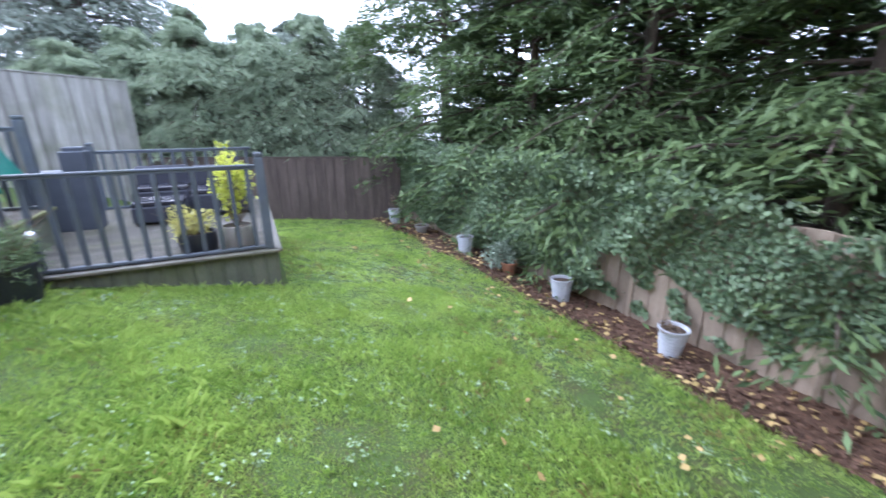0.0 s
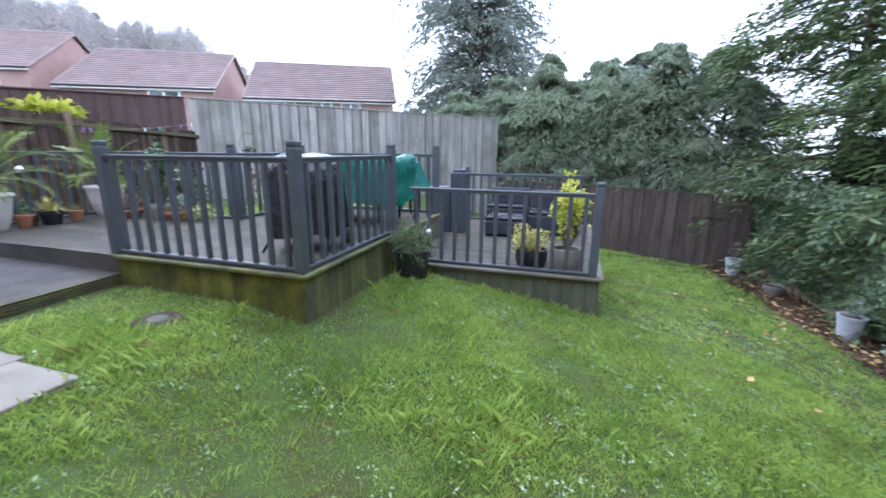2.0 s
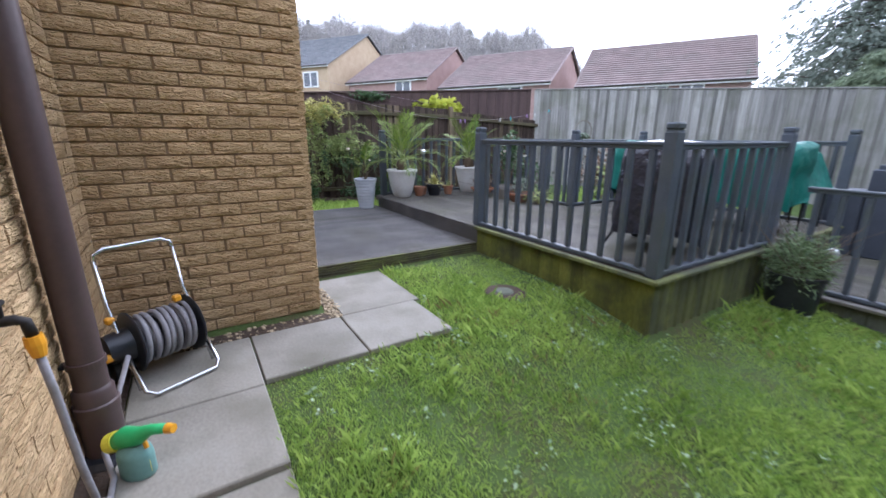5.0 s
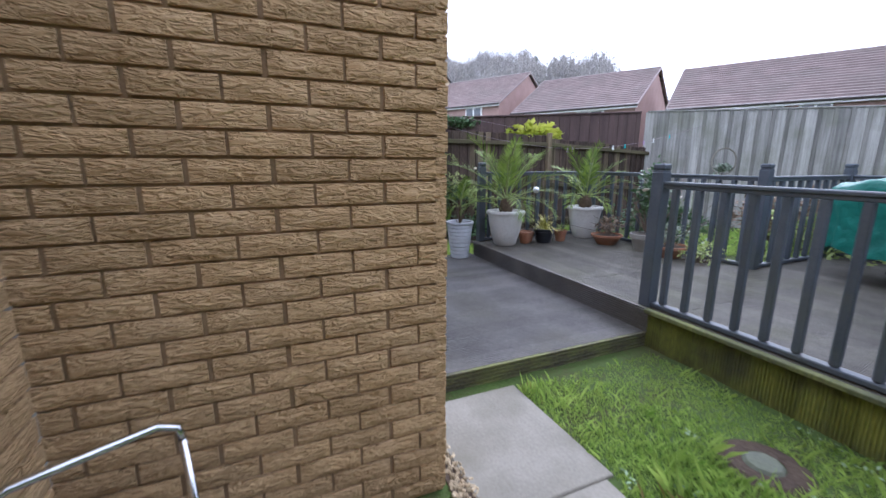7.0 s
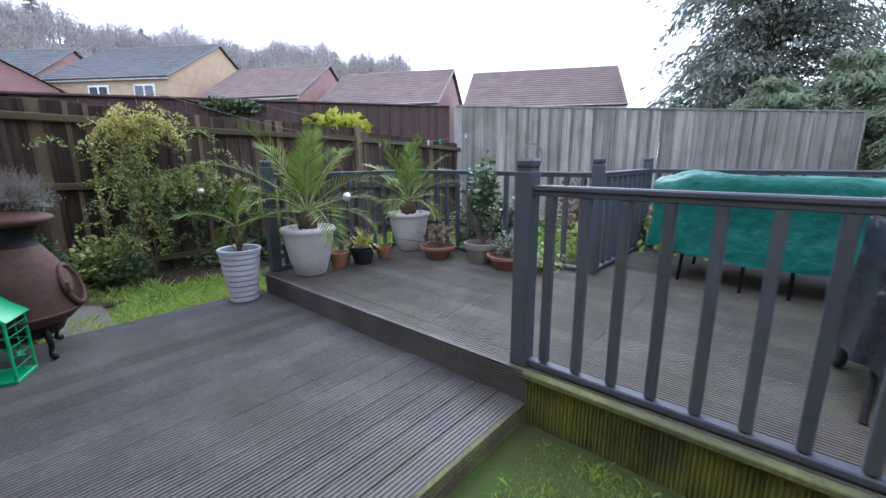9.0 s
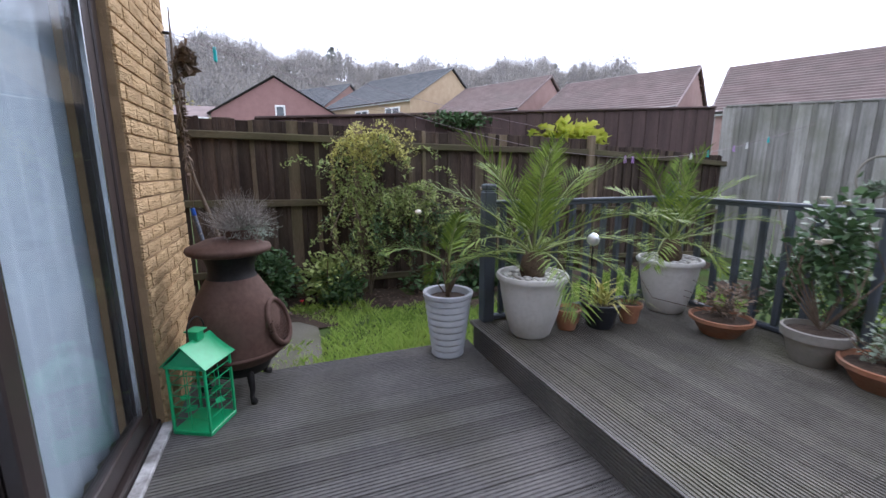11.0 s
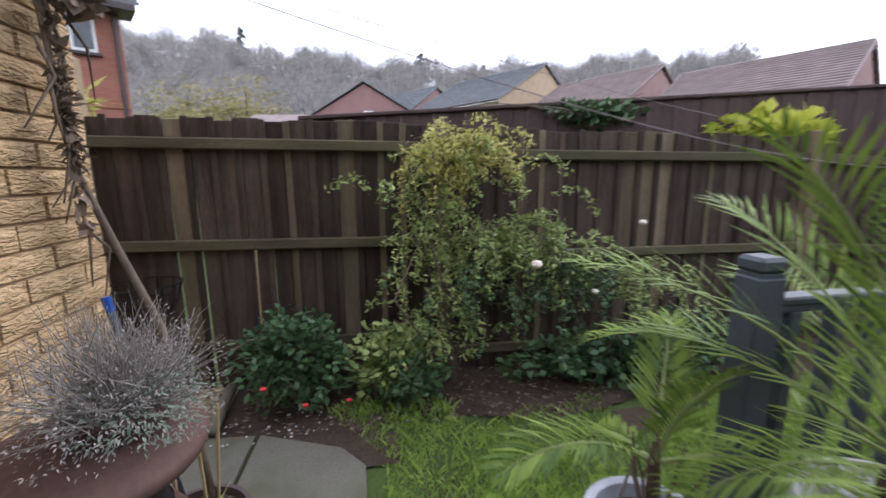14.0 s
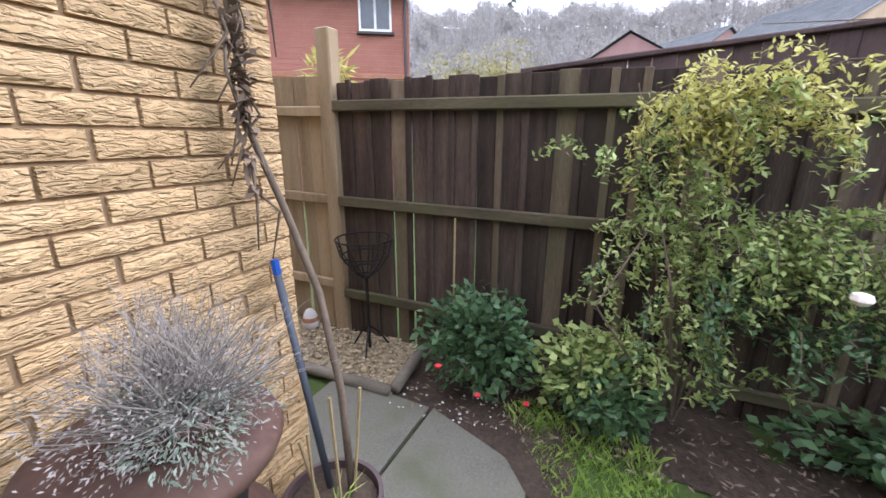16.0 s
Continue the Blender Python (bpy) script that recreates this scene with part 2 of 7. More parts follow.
# ---- mesh helpers ----
class Geo:
    """Collects vertices and faces for one mesh."""

    def __init__(self):
        self.v, self.f = [], []

    def add(self, verts, faces):
        k = len(self.v)
        self.v.extend(tuple(p) for p in verts)
        self.f.extend(tuple(i + k for i in f) for f in faces)
        return self

    def box(self, centre, size, bevel=0.004, m=None):
        """A box with chamfered edges; m: an optional matrix."""
        hx, hy, hz = (s / 2 for s in size)
        b = min(bevel, hx * 0.49, hy * 0.49, hz * 0.49)
        verts, index = [], {}
        for sx in (-1, 1):
            for sy in (-1, 1):
                for sz in (-1, 1):
                    for a in range(3):
                        p = [sx * hx, sy * hy, sz * hz]
                        for o in range(3):
                            if o != a:
                                p[o] -= (sx, sy, sz)[o] * b
                        index[(sx, sy, sz, a)] = len(verts)
                        verts.append(Vector(p))
        faces = []
        for a in range(3):
            u, w = (a + 1) % 3, (a + 2) % 3
            for s in (-1, 1):
                ring = []
                for du, dw in ((-1, -1), (1, -1), (1, 1), (-1, 1)):
                    k = [0, 0, 0]
                    k[a], k[u], k[w] = s, du, dw
                    ring.append(index[(*k, a)])
                faces.append(ring if s > 0 else ring[::-1])
            for su in (-1, 1):
                for sw in (-1, 1):
                    k0, k1 = [0, 0, 0], [0, 0, 0]
                    k0[a], k0[u], k0[w] = -1, su, sw
                    k1[a], k1[u], k1[w] = 1, su, sw
                    ring = [index[(*k0, u)], index[(*k1, u)], index[(*k1, w)], index[(*k0, w)]]
                    faces.append(ring if su * sw > 0 else ring[::-1])
        for sx in (-1, 1):
            for sy in (-1, 1):
                for sz in (-1, 1):
                    ring = [index[(sx, sy, sz, a)] for a in range(3)]
                    faces.append(ring if sx * sy * sz > 0 else ring[::-1])
        c = Vector(centre)
        if m is not None:
            verts = [m @ (p + c) for p in verts]
        else:
            verts = [p + c for p in verts]
        return self.add(verts, faces)

    def lathe(self, profile, n=32, centre=(0, 0, 0), squash=1.0):
        """Turns (radius, height) pairs round the z axis."""
        verts, faces = [], []
        for r, z in profile:
            for i in range(n):
                a = 2 * math.pi * i / n
                verts.append((centre[0] + r * math.cos(a), centre[1] + squash * r * math.sin(a), centre[2] + z))
        for j in range(len(profile) - 1):
            for i in range(n):
                k = (i + 1) % n
                faces.append((j * n + i, j * n + k, (j + 1) * n + k, (j + 1) * n + i))
        return self.add(verts, faces)

    def tube(self, path, radii, n=8, cap=True):
        """A round bar along points; radii: one number or one a point."""
        path = [Vector(p) for p in path]
        if not isinstance(radii, (list, tuple)):
            radii = [radii] * len(path)
        verts, faces, side = [], [], None
        for i, p in enumerate(path):
            d = (path[min(i + 1, len(path) - 1)] - path[max(i - 1, 0)])
            d = d.normalized() if d.length > 1e-9 else Vector((0, 0, 1))
            if side is None:
                side = d.orthogonal().normalized()
            else:
                side = (side - d * side.dot(d))
                side = side.normalized() if side.length > 1e-6 else d.orthogonal().normalized()
            up = d.cross(side)
            for k in range(n):
                a = 2 * math.pi * k / n
                verts.append(p + (side * math.cos(a) + up * math.sin(a)) * radii[i])
        for i in range(len(path) - 1):
            for k in range(n):
                j = (k + 1) % n
                faces.append((i * n + k, i * n + j, (i + 1) * n + j, (i + 1) * n + k))
        if cap:
            faces.append(tuple(range(n))[::-1])
            faces.append(tuple(range((len(path) - 1) * n, len(path) * n)))
        return self.add(verts, faces)

    def prism(self, outline, z0, z1):
        """An upright prism over a plan outline, counter-clockwise."""
        n = len(outline)
        verts = [(x, y, z0) for x, y in outline] + [(x, y, z1) for x, y in outline]
        faces = [tuple(range(n))[::-1], tuple(range(n, 2 * n))]
        faces += [(i, (i + 1) % n, n + (i + 1) % n, n + i) for i in range(n)]
        return self.add(verts, faces)

    def mesh(self, name, material, smooth=False, sharp=None):
        me = bpy.data.meshes.new(name)
        me.from_pydata(self.v, [], self.f)
        me.materials.append(material)
        if smooth:
            me.shade_smooth()
            if sharp:
                me.set_sharp_from_angle(angle=radians(sharp))
        me.update()
        return me


def part(name, geo, material, parent, label="", smooth=False, m=None, sharp=None):
    """Links a mesh as one object under a thing or a part."""
    data = geo.mesh(name, material, smooth, sharp) if isinstance(geo, Geo) else geo
    ob = new(name, data)
    ob.parent = parent
    if m is not None:
        ob.matrix_local = m
    if label:
        tagged(ob, label)
    return ob


def thing(name, label, category, group="", kind="", m=None):
    ob = tagged(new(name), label, category, group, kind)
    ob.empty_display_size = 0.1
    if m is not None:
        ob.matrix_basis = m
    return ob


def solid(name, geo, material, label, category="", kind="structure", smooth=False):
    return tagged(new(name, geo.mesh(name, material, smooth)), label, category, "", kind)


RNG = np.random.default_rng(7)


def cloud(tris_or_quads, corners):
    """A mesh from an array of faces, each with that many corners of its own."""
    flat = np.asarray(tris_or_quads, dtype=np.float32).reshape(-1, 3)
    me = bpy.data.meshes.new("leaves")
    count = len(flat) // corners
    me.vertices.add(len(flat))
    me.vertices.foreach_set("co", flat.ravel())
    me.loops.add(len(flat))
    me.loops.foreach_set("vertex_index", np.arange(len(flat), dtype=np.int32))
    me.polygons.add(count)
    me.polygons.foreach_set("loop_start", np.arange(0, len(flat), corners, dtype=np.int32))
    me.update(calc_edges=True)
    return me


def leaf_quads(centres, length, width, out=None, droop=0.0, flat=0.6):
    """Diamond-shaped leaves: base, two sides, tip. out: direction of each; flat: how level they lie."""
    n = len(centres)
    d = RNG.normal(size=(n, 3)) if out is None else out + RNG.normal(size=(n, 3)) * 0.45
    d[:, 2] = d[:, 2] * (1 - flat * 0.5) - droop
    d /= np.linalg.norm(d, axis=1)[:, None] + 1e-9
    s = np.cross(d, RNG.normal(size=(n, 3)) * 0.6 + np.array([0, 0, 1.0]))
    s /= np.linalg.norm(s, axis=1)[:, None] + 1e-9
    ln = length * RNG.uniform(0.6, 1.35, (n, 1))
    wd = width * RNG.uniform(0.6, 1.3, (n, 1))
    up = np.cross(s, d)
    base, tip = centres - d * ln * 0.5, centres + d * ln * 0.5
    mid = centres + up * wd * 0.12
    return np.stack([base, mid - s * wd * 0.5, tip, mid + s * wd * 0.5], axis=1)


# ---- the ground ----
def smooth_step(a, b, x):
    t = min(1.0, max(0.0, (x - a) / (b - a)))
    return t * t * (3 - 2 * t)


def right_fence_x(y):
    return 4.85 - 0.098 * (y - 1.8)


def ground_z(x, y):
    """The lawn is level by the house and falls away to the far side of the plot."""
    pts = ((-30, 0.0), (-3.6, 0.0), (-2.75, -0.025), (-2.2, -0.14), (0.15, -0.51), (1.5, -0.82), (4.2, -1.5), (40, -1.9))
    for (x0, z0), (x1, z1) in zip(pts, pts[1:]):
        if x <= x1:
            z = z0 + (z1 - z0) * (x - x0) / (x1 - x0)
            break
    else:
        z = -1.9
    far = smooth_step(4.5, 12.5, y) * smooth_step(-5, -1, x)
    z += far * (-1.5 - z) * 0.85
    near = smooth_step(2.0, -3.0, y) * smooth_step(-3, 1.5, x)
    z += near * 0.1
    # the strip beside the path is made up level with its slabs
    z += smooth_step(1.3, 0.4, y) * smooth_step(-1.3, -2.1, x) * max(0.0, -0.02 - z)
    return z


def sheet(outline_test, x0, x1, y0, y1, step, lift=0.0, rough=0.0):
    nx, ny = int((x1 - x0) / step) + 1, int((y1 - y0) / step) + 1
    g = Geo()
    verts = [(x0 + i * step, y0 + j * step, ground_z(x0 + i * step, y0 + j * step) + lift + rough * noise.noise((i * step * 3, j * step * 3, 0)))
             for j in range(ny) for i in range(nx)]
    faces = []
    for j in range(ny - 1):
        for i in range(nx - 1):
            if outline_test(x0 + (i + 0.5) * step, y0 + (j + 0.5) * step):
                faces.append((j * nx + i, j * nx + i + 1, (j + 1) * nx + i + 1, (j + 1) * nx + i))
    return g.add(verts, faces)


g = sheet(lambda x, y: True, -14.0, 10.0, -6.0, 16.0, 0.25, 0, 0.012)
# the same sheet runs on to the horizon on all sides, falling gently
edge = [(-14, -6), (10, -6), (10, 16), (-14, 16)]
far_edge = [(-900, -900), (900, -900), (900, 900), (-900, 900)]
ring = [(x, y, -0.2 if x < 0 else -1.75) for x, y in edge] + [(x, y, -3.0) for x, y in far_edge]
g.add(ring, [(4, 5, 1, 0), (5, 6, 2, 1), (6, 7, 3, 2), (7, 4, 0, 3)])
ground = solid("ground", g, M_TURF, "sloping ground of the garden under the grass", "ground", smooth=True)


# ---- the house ----
HOUSE_TOP = 3.6
COURSE, BRICK_L, BRICK_H, JOINT = 0.075, 0.215, 0.065, 0.010


def brick_mesh(length, seed):
    """One rock-faced brick, its face towards +y with a broken, uneven front."""
    rnd = random.Random(seed)
    nx, nz = max(2, round(length / 0.045)), 3
    verts, faces = [], []
    for k in range(nz + 1):
        for i in range(nx + 1):
            rim = i in (0, nx) or k in (0, nz)
            y = 0.010 + rnd.uniform(-0.001, 0.002) if rim else 0.016 + rnd.uniform(-0.003, 0.003)
            dz = 0 if rim else rnd.uniform(-0.004, 0.004)
            verts.append((-length / 2 + length * i / nx, y, -BRICK_H / 2 + BRICK_H * k / nz + dz))
    w = nx + 1
    for k in range(nz):
        for i in range(nx):
            a = k * w + i
            faces.append((a + 1, a, a + w, a + w + 1))
    rim_ids = [i for i in range(w)] + [k * w + nx for k in range(1, nz + 1)] + [nz * w + i for i in range(nx - 1, -1, -1)] + [k * w for k in range(nz - 1, 0, -1)]
    base = len(verts)
    for i in rim_ids:
        verts.append((verts[i][0], -0.03, verts[i][2]))
    k = len(rim_ids)
    for i in range(k):
        j = (i + 1) % k
        faces.append((rim_ids[i], rim_ids[j], base + j, base + i))
    return Geo().add(verts, faces).mesh("brick", M_BRICK, smooth=False)


BRICKS = {}


def brick_of(length, pick):
    key = (round(length, 2), pick)
    if key not in BRICKS:
        BRICKS[key] = brick_mesh(round(length, 2), hash(key) % 1000)
    return BRICKS[key]


def lay_bricks(wall, m, width, z0, z1, keep, seed, phase=0):
    """Courses over a wall face: m brings x along the wall, y outwards, z up to the world."""
    rnd = random.Random(seed)
    rest = []
    laid = 0
    course = int(round(z0 / COURSE))
    while (course + 1) * COURSE <= z1 + 0.01:
        z = course * COURSE + BRICK_H / 2 + JOINT / 2
        x = -0.1125 if (course + phase) % 2 else 0.0
        while x < width - 0.02:
            a, b = max(0.0, x), min(width, x + BRICK_L)
            x += BRICK_L + JOINT
            if b - a < 0.04:
                continue
            spot = m @ Matrix.Translation(((a + b) / 2, rnd.uniform(-0.002, 0.002), z))
            if keep((a + b) / 2, z) and laid < 300:
                part("brick", brick_of(b - a, rnd.randrange(7)), M_BRICK, wall, m=wall.matrix_world.inverted() @ spot)
                laid += 1
            else:
                rest.append((b - a, spot))
        course += 1
    if rest:
        g = Geo()
        for length, spot in rest:
            data = brick_of(length, rnd.randrange(7))
            g.add([spot @ v.co for v in data.vertices], [tuple(p.vertices) for p in data.polygons])
        tagged(part("bricks", g, M_BRICK, wall), "buff rock-faced bricks higher up", "", "", "stuff")


# wing: side face x = -3.584, rear face y = 0.815; main wall y = -0.39
wall_wing_side = solid("wall_east", Geo().box((-3.71, 0.20, HOUSE_TOP / 2 - 0.1), (0.22, 1.19, HOUSE_TOP + 0.2), 0.002), M_MORTAR, "buff rock-faced brick side wall of the wing")
wall_main = solid("wall_main", Geo().box((1.25, -0.51, HOUSE_TOP / 2 - 0.4), (9.5, 0.22, HOUSE_TOP + 0.8), 0.002), M_MORTAR, "buff rock-faced brick rear wall of the house")
g = Geo()
DOOR_L, DOOR_R, DOOR_TOP = -6.70, -4.75, 2.25
g.box(((-7.655 + DOOR_L) / 2, 0.69, HOUSE_TOP / 2 - 0.1), (DOOR_L + 7.655, 0.22, HOUSE_TOP + 0.2), 0.002)
g.box(((-3.602 + DOOR_R) / 2, 0.69, HOUSE_TOP / 2 - 0.1), (-3.602 - DOOR_R, 0.216, HOUSE_TOP + 0.2), 0.002)
g.box(((DOOR_L + DOOR_R) / 2, 0.69, (DOOR_TOP + HOUSE_TOP) / 2), (DOOR_R - DOOR_L, 0.22, HOUSE_TOP - DOOR_TOP), 0.002)
wall_north = solid("wall_north", g, M_MORTAR, "buff rock-faced brick wall with patio door opening")
wall_west = solid("wall_west", Geo().box((-7.545, -2.32, HOUSE_TOP / 2 - 0.1), (0.22, 5.78, HOUSE_TOP + 0.2), 0.002), M_MORTAR, "buff brick gable side wall of the wing")
house_roof = solid("roof", Geo().box((-5.4, -2.4, HOUSE_TOP + 0.1), (4.2, 6.3, 0.2), 0.02), M_ROOF_BROWN, "roof slab over the wing")

# ---- decks ----
def grooved_board(length, width=0.14, thick=0.028, grooves=6, deep=0.012):
    """A reeded deck board along x, its top at z = 0."""
    prof = [(-width / 2, -thick), (-width / 2, -0.002), (-width / 2 + 0.002, 0)]
    land = 0.42 if grooves > 1 else 0.06
    pitch = width / (grooves + land)
    for i in range(grooves):
        y = -width / 2 + pitch * (i + land)
        wide = pitch * (1 - land)
        prof += [(y, 0), (y + wide * 0.14, -deep), (y + wide * 0.86, -deep), (y + wide, 0)]
    prof += [(width / 2 - 0.002, 0), (width / 2, -0.002), (width / 2, -thick)]
    n = len(prof)
    verts = [(-length / 2, y, z) for y, z in prof] + [(length / 2, y, z) for y, z in prof]
    faces = [(i, i + 1, n + i + 1, n + i) for i in range(n - 1)]
    faces += [tuple(range(n))[::-1], tuple(range(n, 2 * n))]
    return Geo().add(verts, faces)


def flip(geo):
    geo.f = [f[::-1] for f in geo.f]
    return geo


LOW, UP, SUNK = 0.115, 0.29, -0.09
low_deck = thing("deck", "weathered grey grooved timber deck by the patio door", "deck", kind="structure")
data = flip(grooved_board(1.89, 0.134, 0.028, 6, 0.006)).mesh("board", M_DECK_LOW)
nb = 20
for i in range(nb):
    x = -7.14 + 0.1437 * (i + 0.5)
    part("board", data, M_DECK_LOW, low_deck, m=pose(x, 1.79, LOW, 0, 0, 90))
data = flip(grooved_board(1.9, 0.135, 0.03, 5, 0.014)).mesh("fascia", M_FASCIA)
part("fascia", data, M_FASCIA, low_deck, "green algae-stained grooved edge board", m=pose(-4.245, 1.79, LOW - 0.072, 90, 0, 90))
part("fascia", data, M_FASCIA, low_deck, m=pose(-7.145, 1.79, LOW - 0.072, 90, 0, -90))
part("joists", Geo().box((-5.69, 1.78, LOW - 0.09), (2.8, 1.86, 0.1)), M_SOIL, low_deck)

up_deck = thing("deck", "raised weathered timber deck with mossy boards", "deck", kind="structure")
meshes = {}


def deck_rows(deck, x0, x1, y0, y1, z, mat):
    n = round((y1 - y0) / 0.145)
    pitch = (y1 - y0) / n
    cut = x1 - x0
    for i in range(n):
        splits = [x0, x1] if cut < 3.2 else [x0, x0 + cut * (0.42 if i % 2 else 0.61), x1]
        for a, b in zip(splits, splits[1:]):
            key = (round(b - a, 3), round(pitch, 3), mat.name)
            if key not in meshes:
                meshes[key] = flip(grooved_board(b - a - 0.006, pitch - 0.010, 0.028, 6, 0.006)).mesh("board", mat)
            part("board", meshes[key], mat, deck, m=pose((a + b) / 2, y0 + pitch * (i + 0.5), z))


deck_rows(up_deck, -7.1, -2.2, 2.73, 4.75, UP, M_DECK_UP)
deck_rows(up_deck, -4.75, -2.2, 4.75, 6.3, UP, M_DECK_UP)
g = Geo().box((-4.6, 3.74, 0.2), (4.7, 1.96, 0.11)).box((-3.48, 5.5, 0.2), (2.45, 1.56, 0.11))
part("joists", g, M_SOIL, up_deck)
# step front towards the low deck
data = flip(grooved_board(2.76, 0.17, 0.03, 9)).mesh("fascia", M_DECK_LOW)
part("fascia", data, M_DECK_LOW, up_deck, "dark grooved step edge", m=pose(-5.62, 2.722, UP - 0.088, 90, 0, 0))
# skirting of upright boards
def skirt(deck, a, b, top, mat, width=0.12, gap=0.004, ribs=True):
    a, b = Vector(a), Vector(b)
    d = (b - a)
    n = round(d.length / width)
    pitch = d.length / n
    turn = math.degrees(math.atan2(d.y, d.x))
    for i in range(n):
        p = a + d * ((i + 0.5) / n)
        low = ground_z(p.x, p.y) - 0.06
        h = top - low
        gb = flip(grooved_board(h, pitch - gap, 0.024, 6 if ribs else 1, 0.012)).mesh("skirt_board", mat)
        place = pose(p.x, p.y, (top + low) / 2, 0, 0, turn) @ pose(0, 0, 0, 90, 0, 0) @ pose(0, 0, 0, 0, 0, 90)
        part("skirt_board", gb, mat, deck, m=place)


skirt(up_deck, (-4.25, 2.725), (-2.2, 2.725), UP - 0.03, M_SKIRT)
# the side face takes a darker, duller olive than the front boards
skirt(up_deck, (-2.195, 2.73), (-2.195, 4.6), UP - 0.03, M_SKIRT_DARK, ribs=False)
skirt(up_deck, (-2.195, 4.7), (-2.195, 6.3), UP - 0.03, M_SKIRT_GREY, ribs=False)
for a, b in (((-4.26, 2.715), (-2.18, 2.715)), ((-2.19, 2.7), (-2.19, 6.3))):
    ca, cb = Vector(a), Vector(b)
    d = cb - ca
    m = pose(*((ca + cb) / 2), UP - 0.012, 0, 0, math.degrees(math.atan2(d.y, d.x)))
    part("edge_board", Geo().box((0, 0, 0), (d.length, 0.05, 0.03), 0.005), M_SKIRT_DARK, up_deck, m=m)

sunk_deck = thing("deck", "lower weathered timber seating deck", "deck", kind="structure")
deck_rows(sunk_deck, -2.95, 0.15, 6.3, 8.2, SUNK, M_DECK_UP)
deck_rows(sunk_deck, -2.17, 0.15, 4.68, 6.3, SUNK, M_DECK_UP)
part("joists", Geo().box((-1.0, 5.5, SUNK - 0.09), (2.25, 1.5, 0.11)).box((-1.4, 7.25, SUNK - 0.09), (3.0, 1.8, 0.11)), M_SOIL, sunk_deck)
skirt(sunk_deck, (-2.17, 4.67), (0.15, 4.67), SUNK - 0.03, M_SKIRT_GREY, ribs=False, width=0.14)
skirt(sunk_deck, (0.155, 4.68), (0.155, 8.2), SUNK - 0.03, M_SKIRT_GREY, ribs=False, width=0.14)
for a, b in (((-2.17, 4.66), (0.17, 4.66)), ((0.16, 4.65), (0.16, 8.2))):
    ca, cb = Vector(a), Vector(b)
    d = cb - ca
    m = pose(*((ca + cb) / 2), SUNK - 0.012, 0, 0, math.degrees(math.atan2(d.y, d.x)))
    part("edge_board", Geo().box((0, 0, 0), (d.length, 0.08, 0.03), 0.005), M_DECK_UP, sunk_deck, m=m)


# ---- railings ----
def post_geo(h, w=0.09):
    g = Geo()
    g.box((0, 0, h / 2 - 0.03), (w, w, h - 0.06), 0.006)
    g.box((0, 0, h - 0.055), (w * 0.88, w * 0.88, 0.014), 0.002)
    g.box((0, 0, h - 0.025), (w, w, 0.045), 0.012)
    return g


POSTS = {}


def railing(label, points, z, h=0.92, skip_posts=(), spacing=0.16, post_h=1.045):
    """Posts at the corners, a moulded top rail, a bottom rail and square balusters."""
    rail = thing("railing", label, "railing", "deck railings")
    for i, p in enumerate(points):
        if i not in skip_posts:
            key = round(post_h, 3)
            if key not in POSTS:
                POSTS[key] = post_geo(post_h).mesh("post", M_RAIL)
            part("post", POSTS[key], M_RAIL, rail, m=pose(p[0], p[1], z))
    for a, b in zip(points, points[1:]):
        a, b = Vector(a), Vector(b)
        d = b - a
        ln = d.length - 0.09
        turn = math.degrees(math.atan2(d.y, d.x))
        mid = (a + b) / 2
        g = Geo().box((0, 0, -0.012), (ln, 0.062, 0.026), 0.008).box((0, 0, -0.036), (ln, 0.044, 0.024), 0.004)
        part("top_rail", g, M_RAIL, rail, m=pose(mid.x, mid.y, z + h, 0, 0, turn))
        g = Geo().box((0, 0, 0.02), (ln, 0.058, 0.034), 0.006)
        part("bottom_rail", g, M_RAIL, rail, m=pose(mid.x, mid.y, z + 0.005, 0, 0, turn))
        n = max(1, round(ln / spacing))
        key = ("b", round(h, 2))
        if key not in POSTS:
            POSTS[key] = Geo().box((0, 0, h / 2 + 0.0), (0.043, 0.043, h - 0.09), 0.007).mesh("baluster", M_RAIL)
        for i in range(n):
            p = a + d * ((0.045 + ln * (i + 0.5) / n) / d.length)
            part("baluster", POSTS[key], M_RAIL, rail, m=pose(p.x, p.y, z, 0, 0, turn))
    return rail


railing("blue-grey painted timber railing round the raised deck corner", [(-4.315, 2.79), (-2.255, 2.79), (-2.255, 4.56)], UP)
railing("blue-grey painted timber railing behind the potted palms", [(-7.04, 2.85), (-7.04, 4.68), (-4.68, 4.68), (-4.68, 6.22), (-2.25, 6.22)], UP)
railing("blue-grey painted timber railing along the lower seating deck", [(-2.14, 4.74), (0.08, 4.74)], SUNK, skip_posts=(0,))
railing("blue-grey painted timber railing behind the seating deck", [(-2.2, 8.1), (0.08, 8.1)], SUNK, skip_posts=(1,))


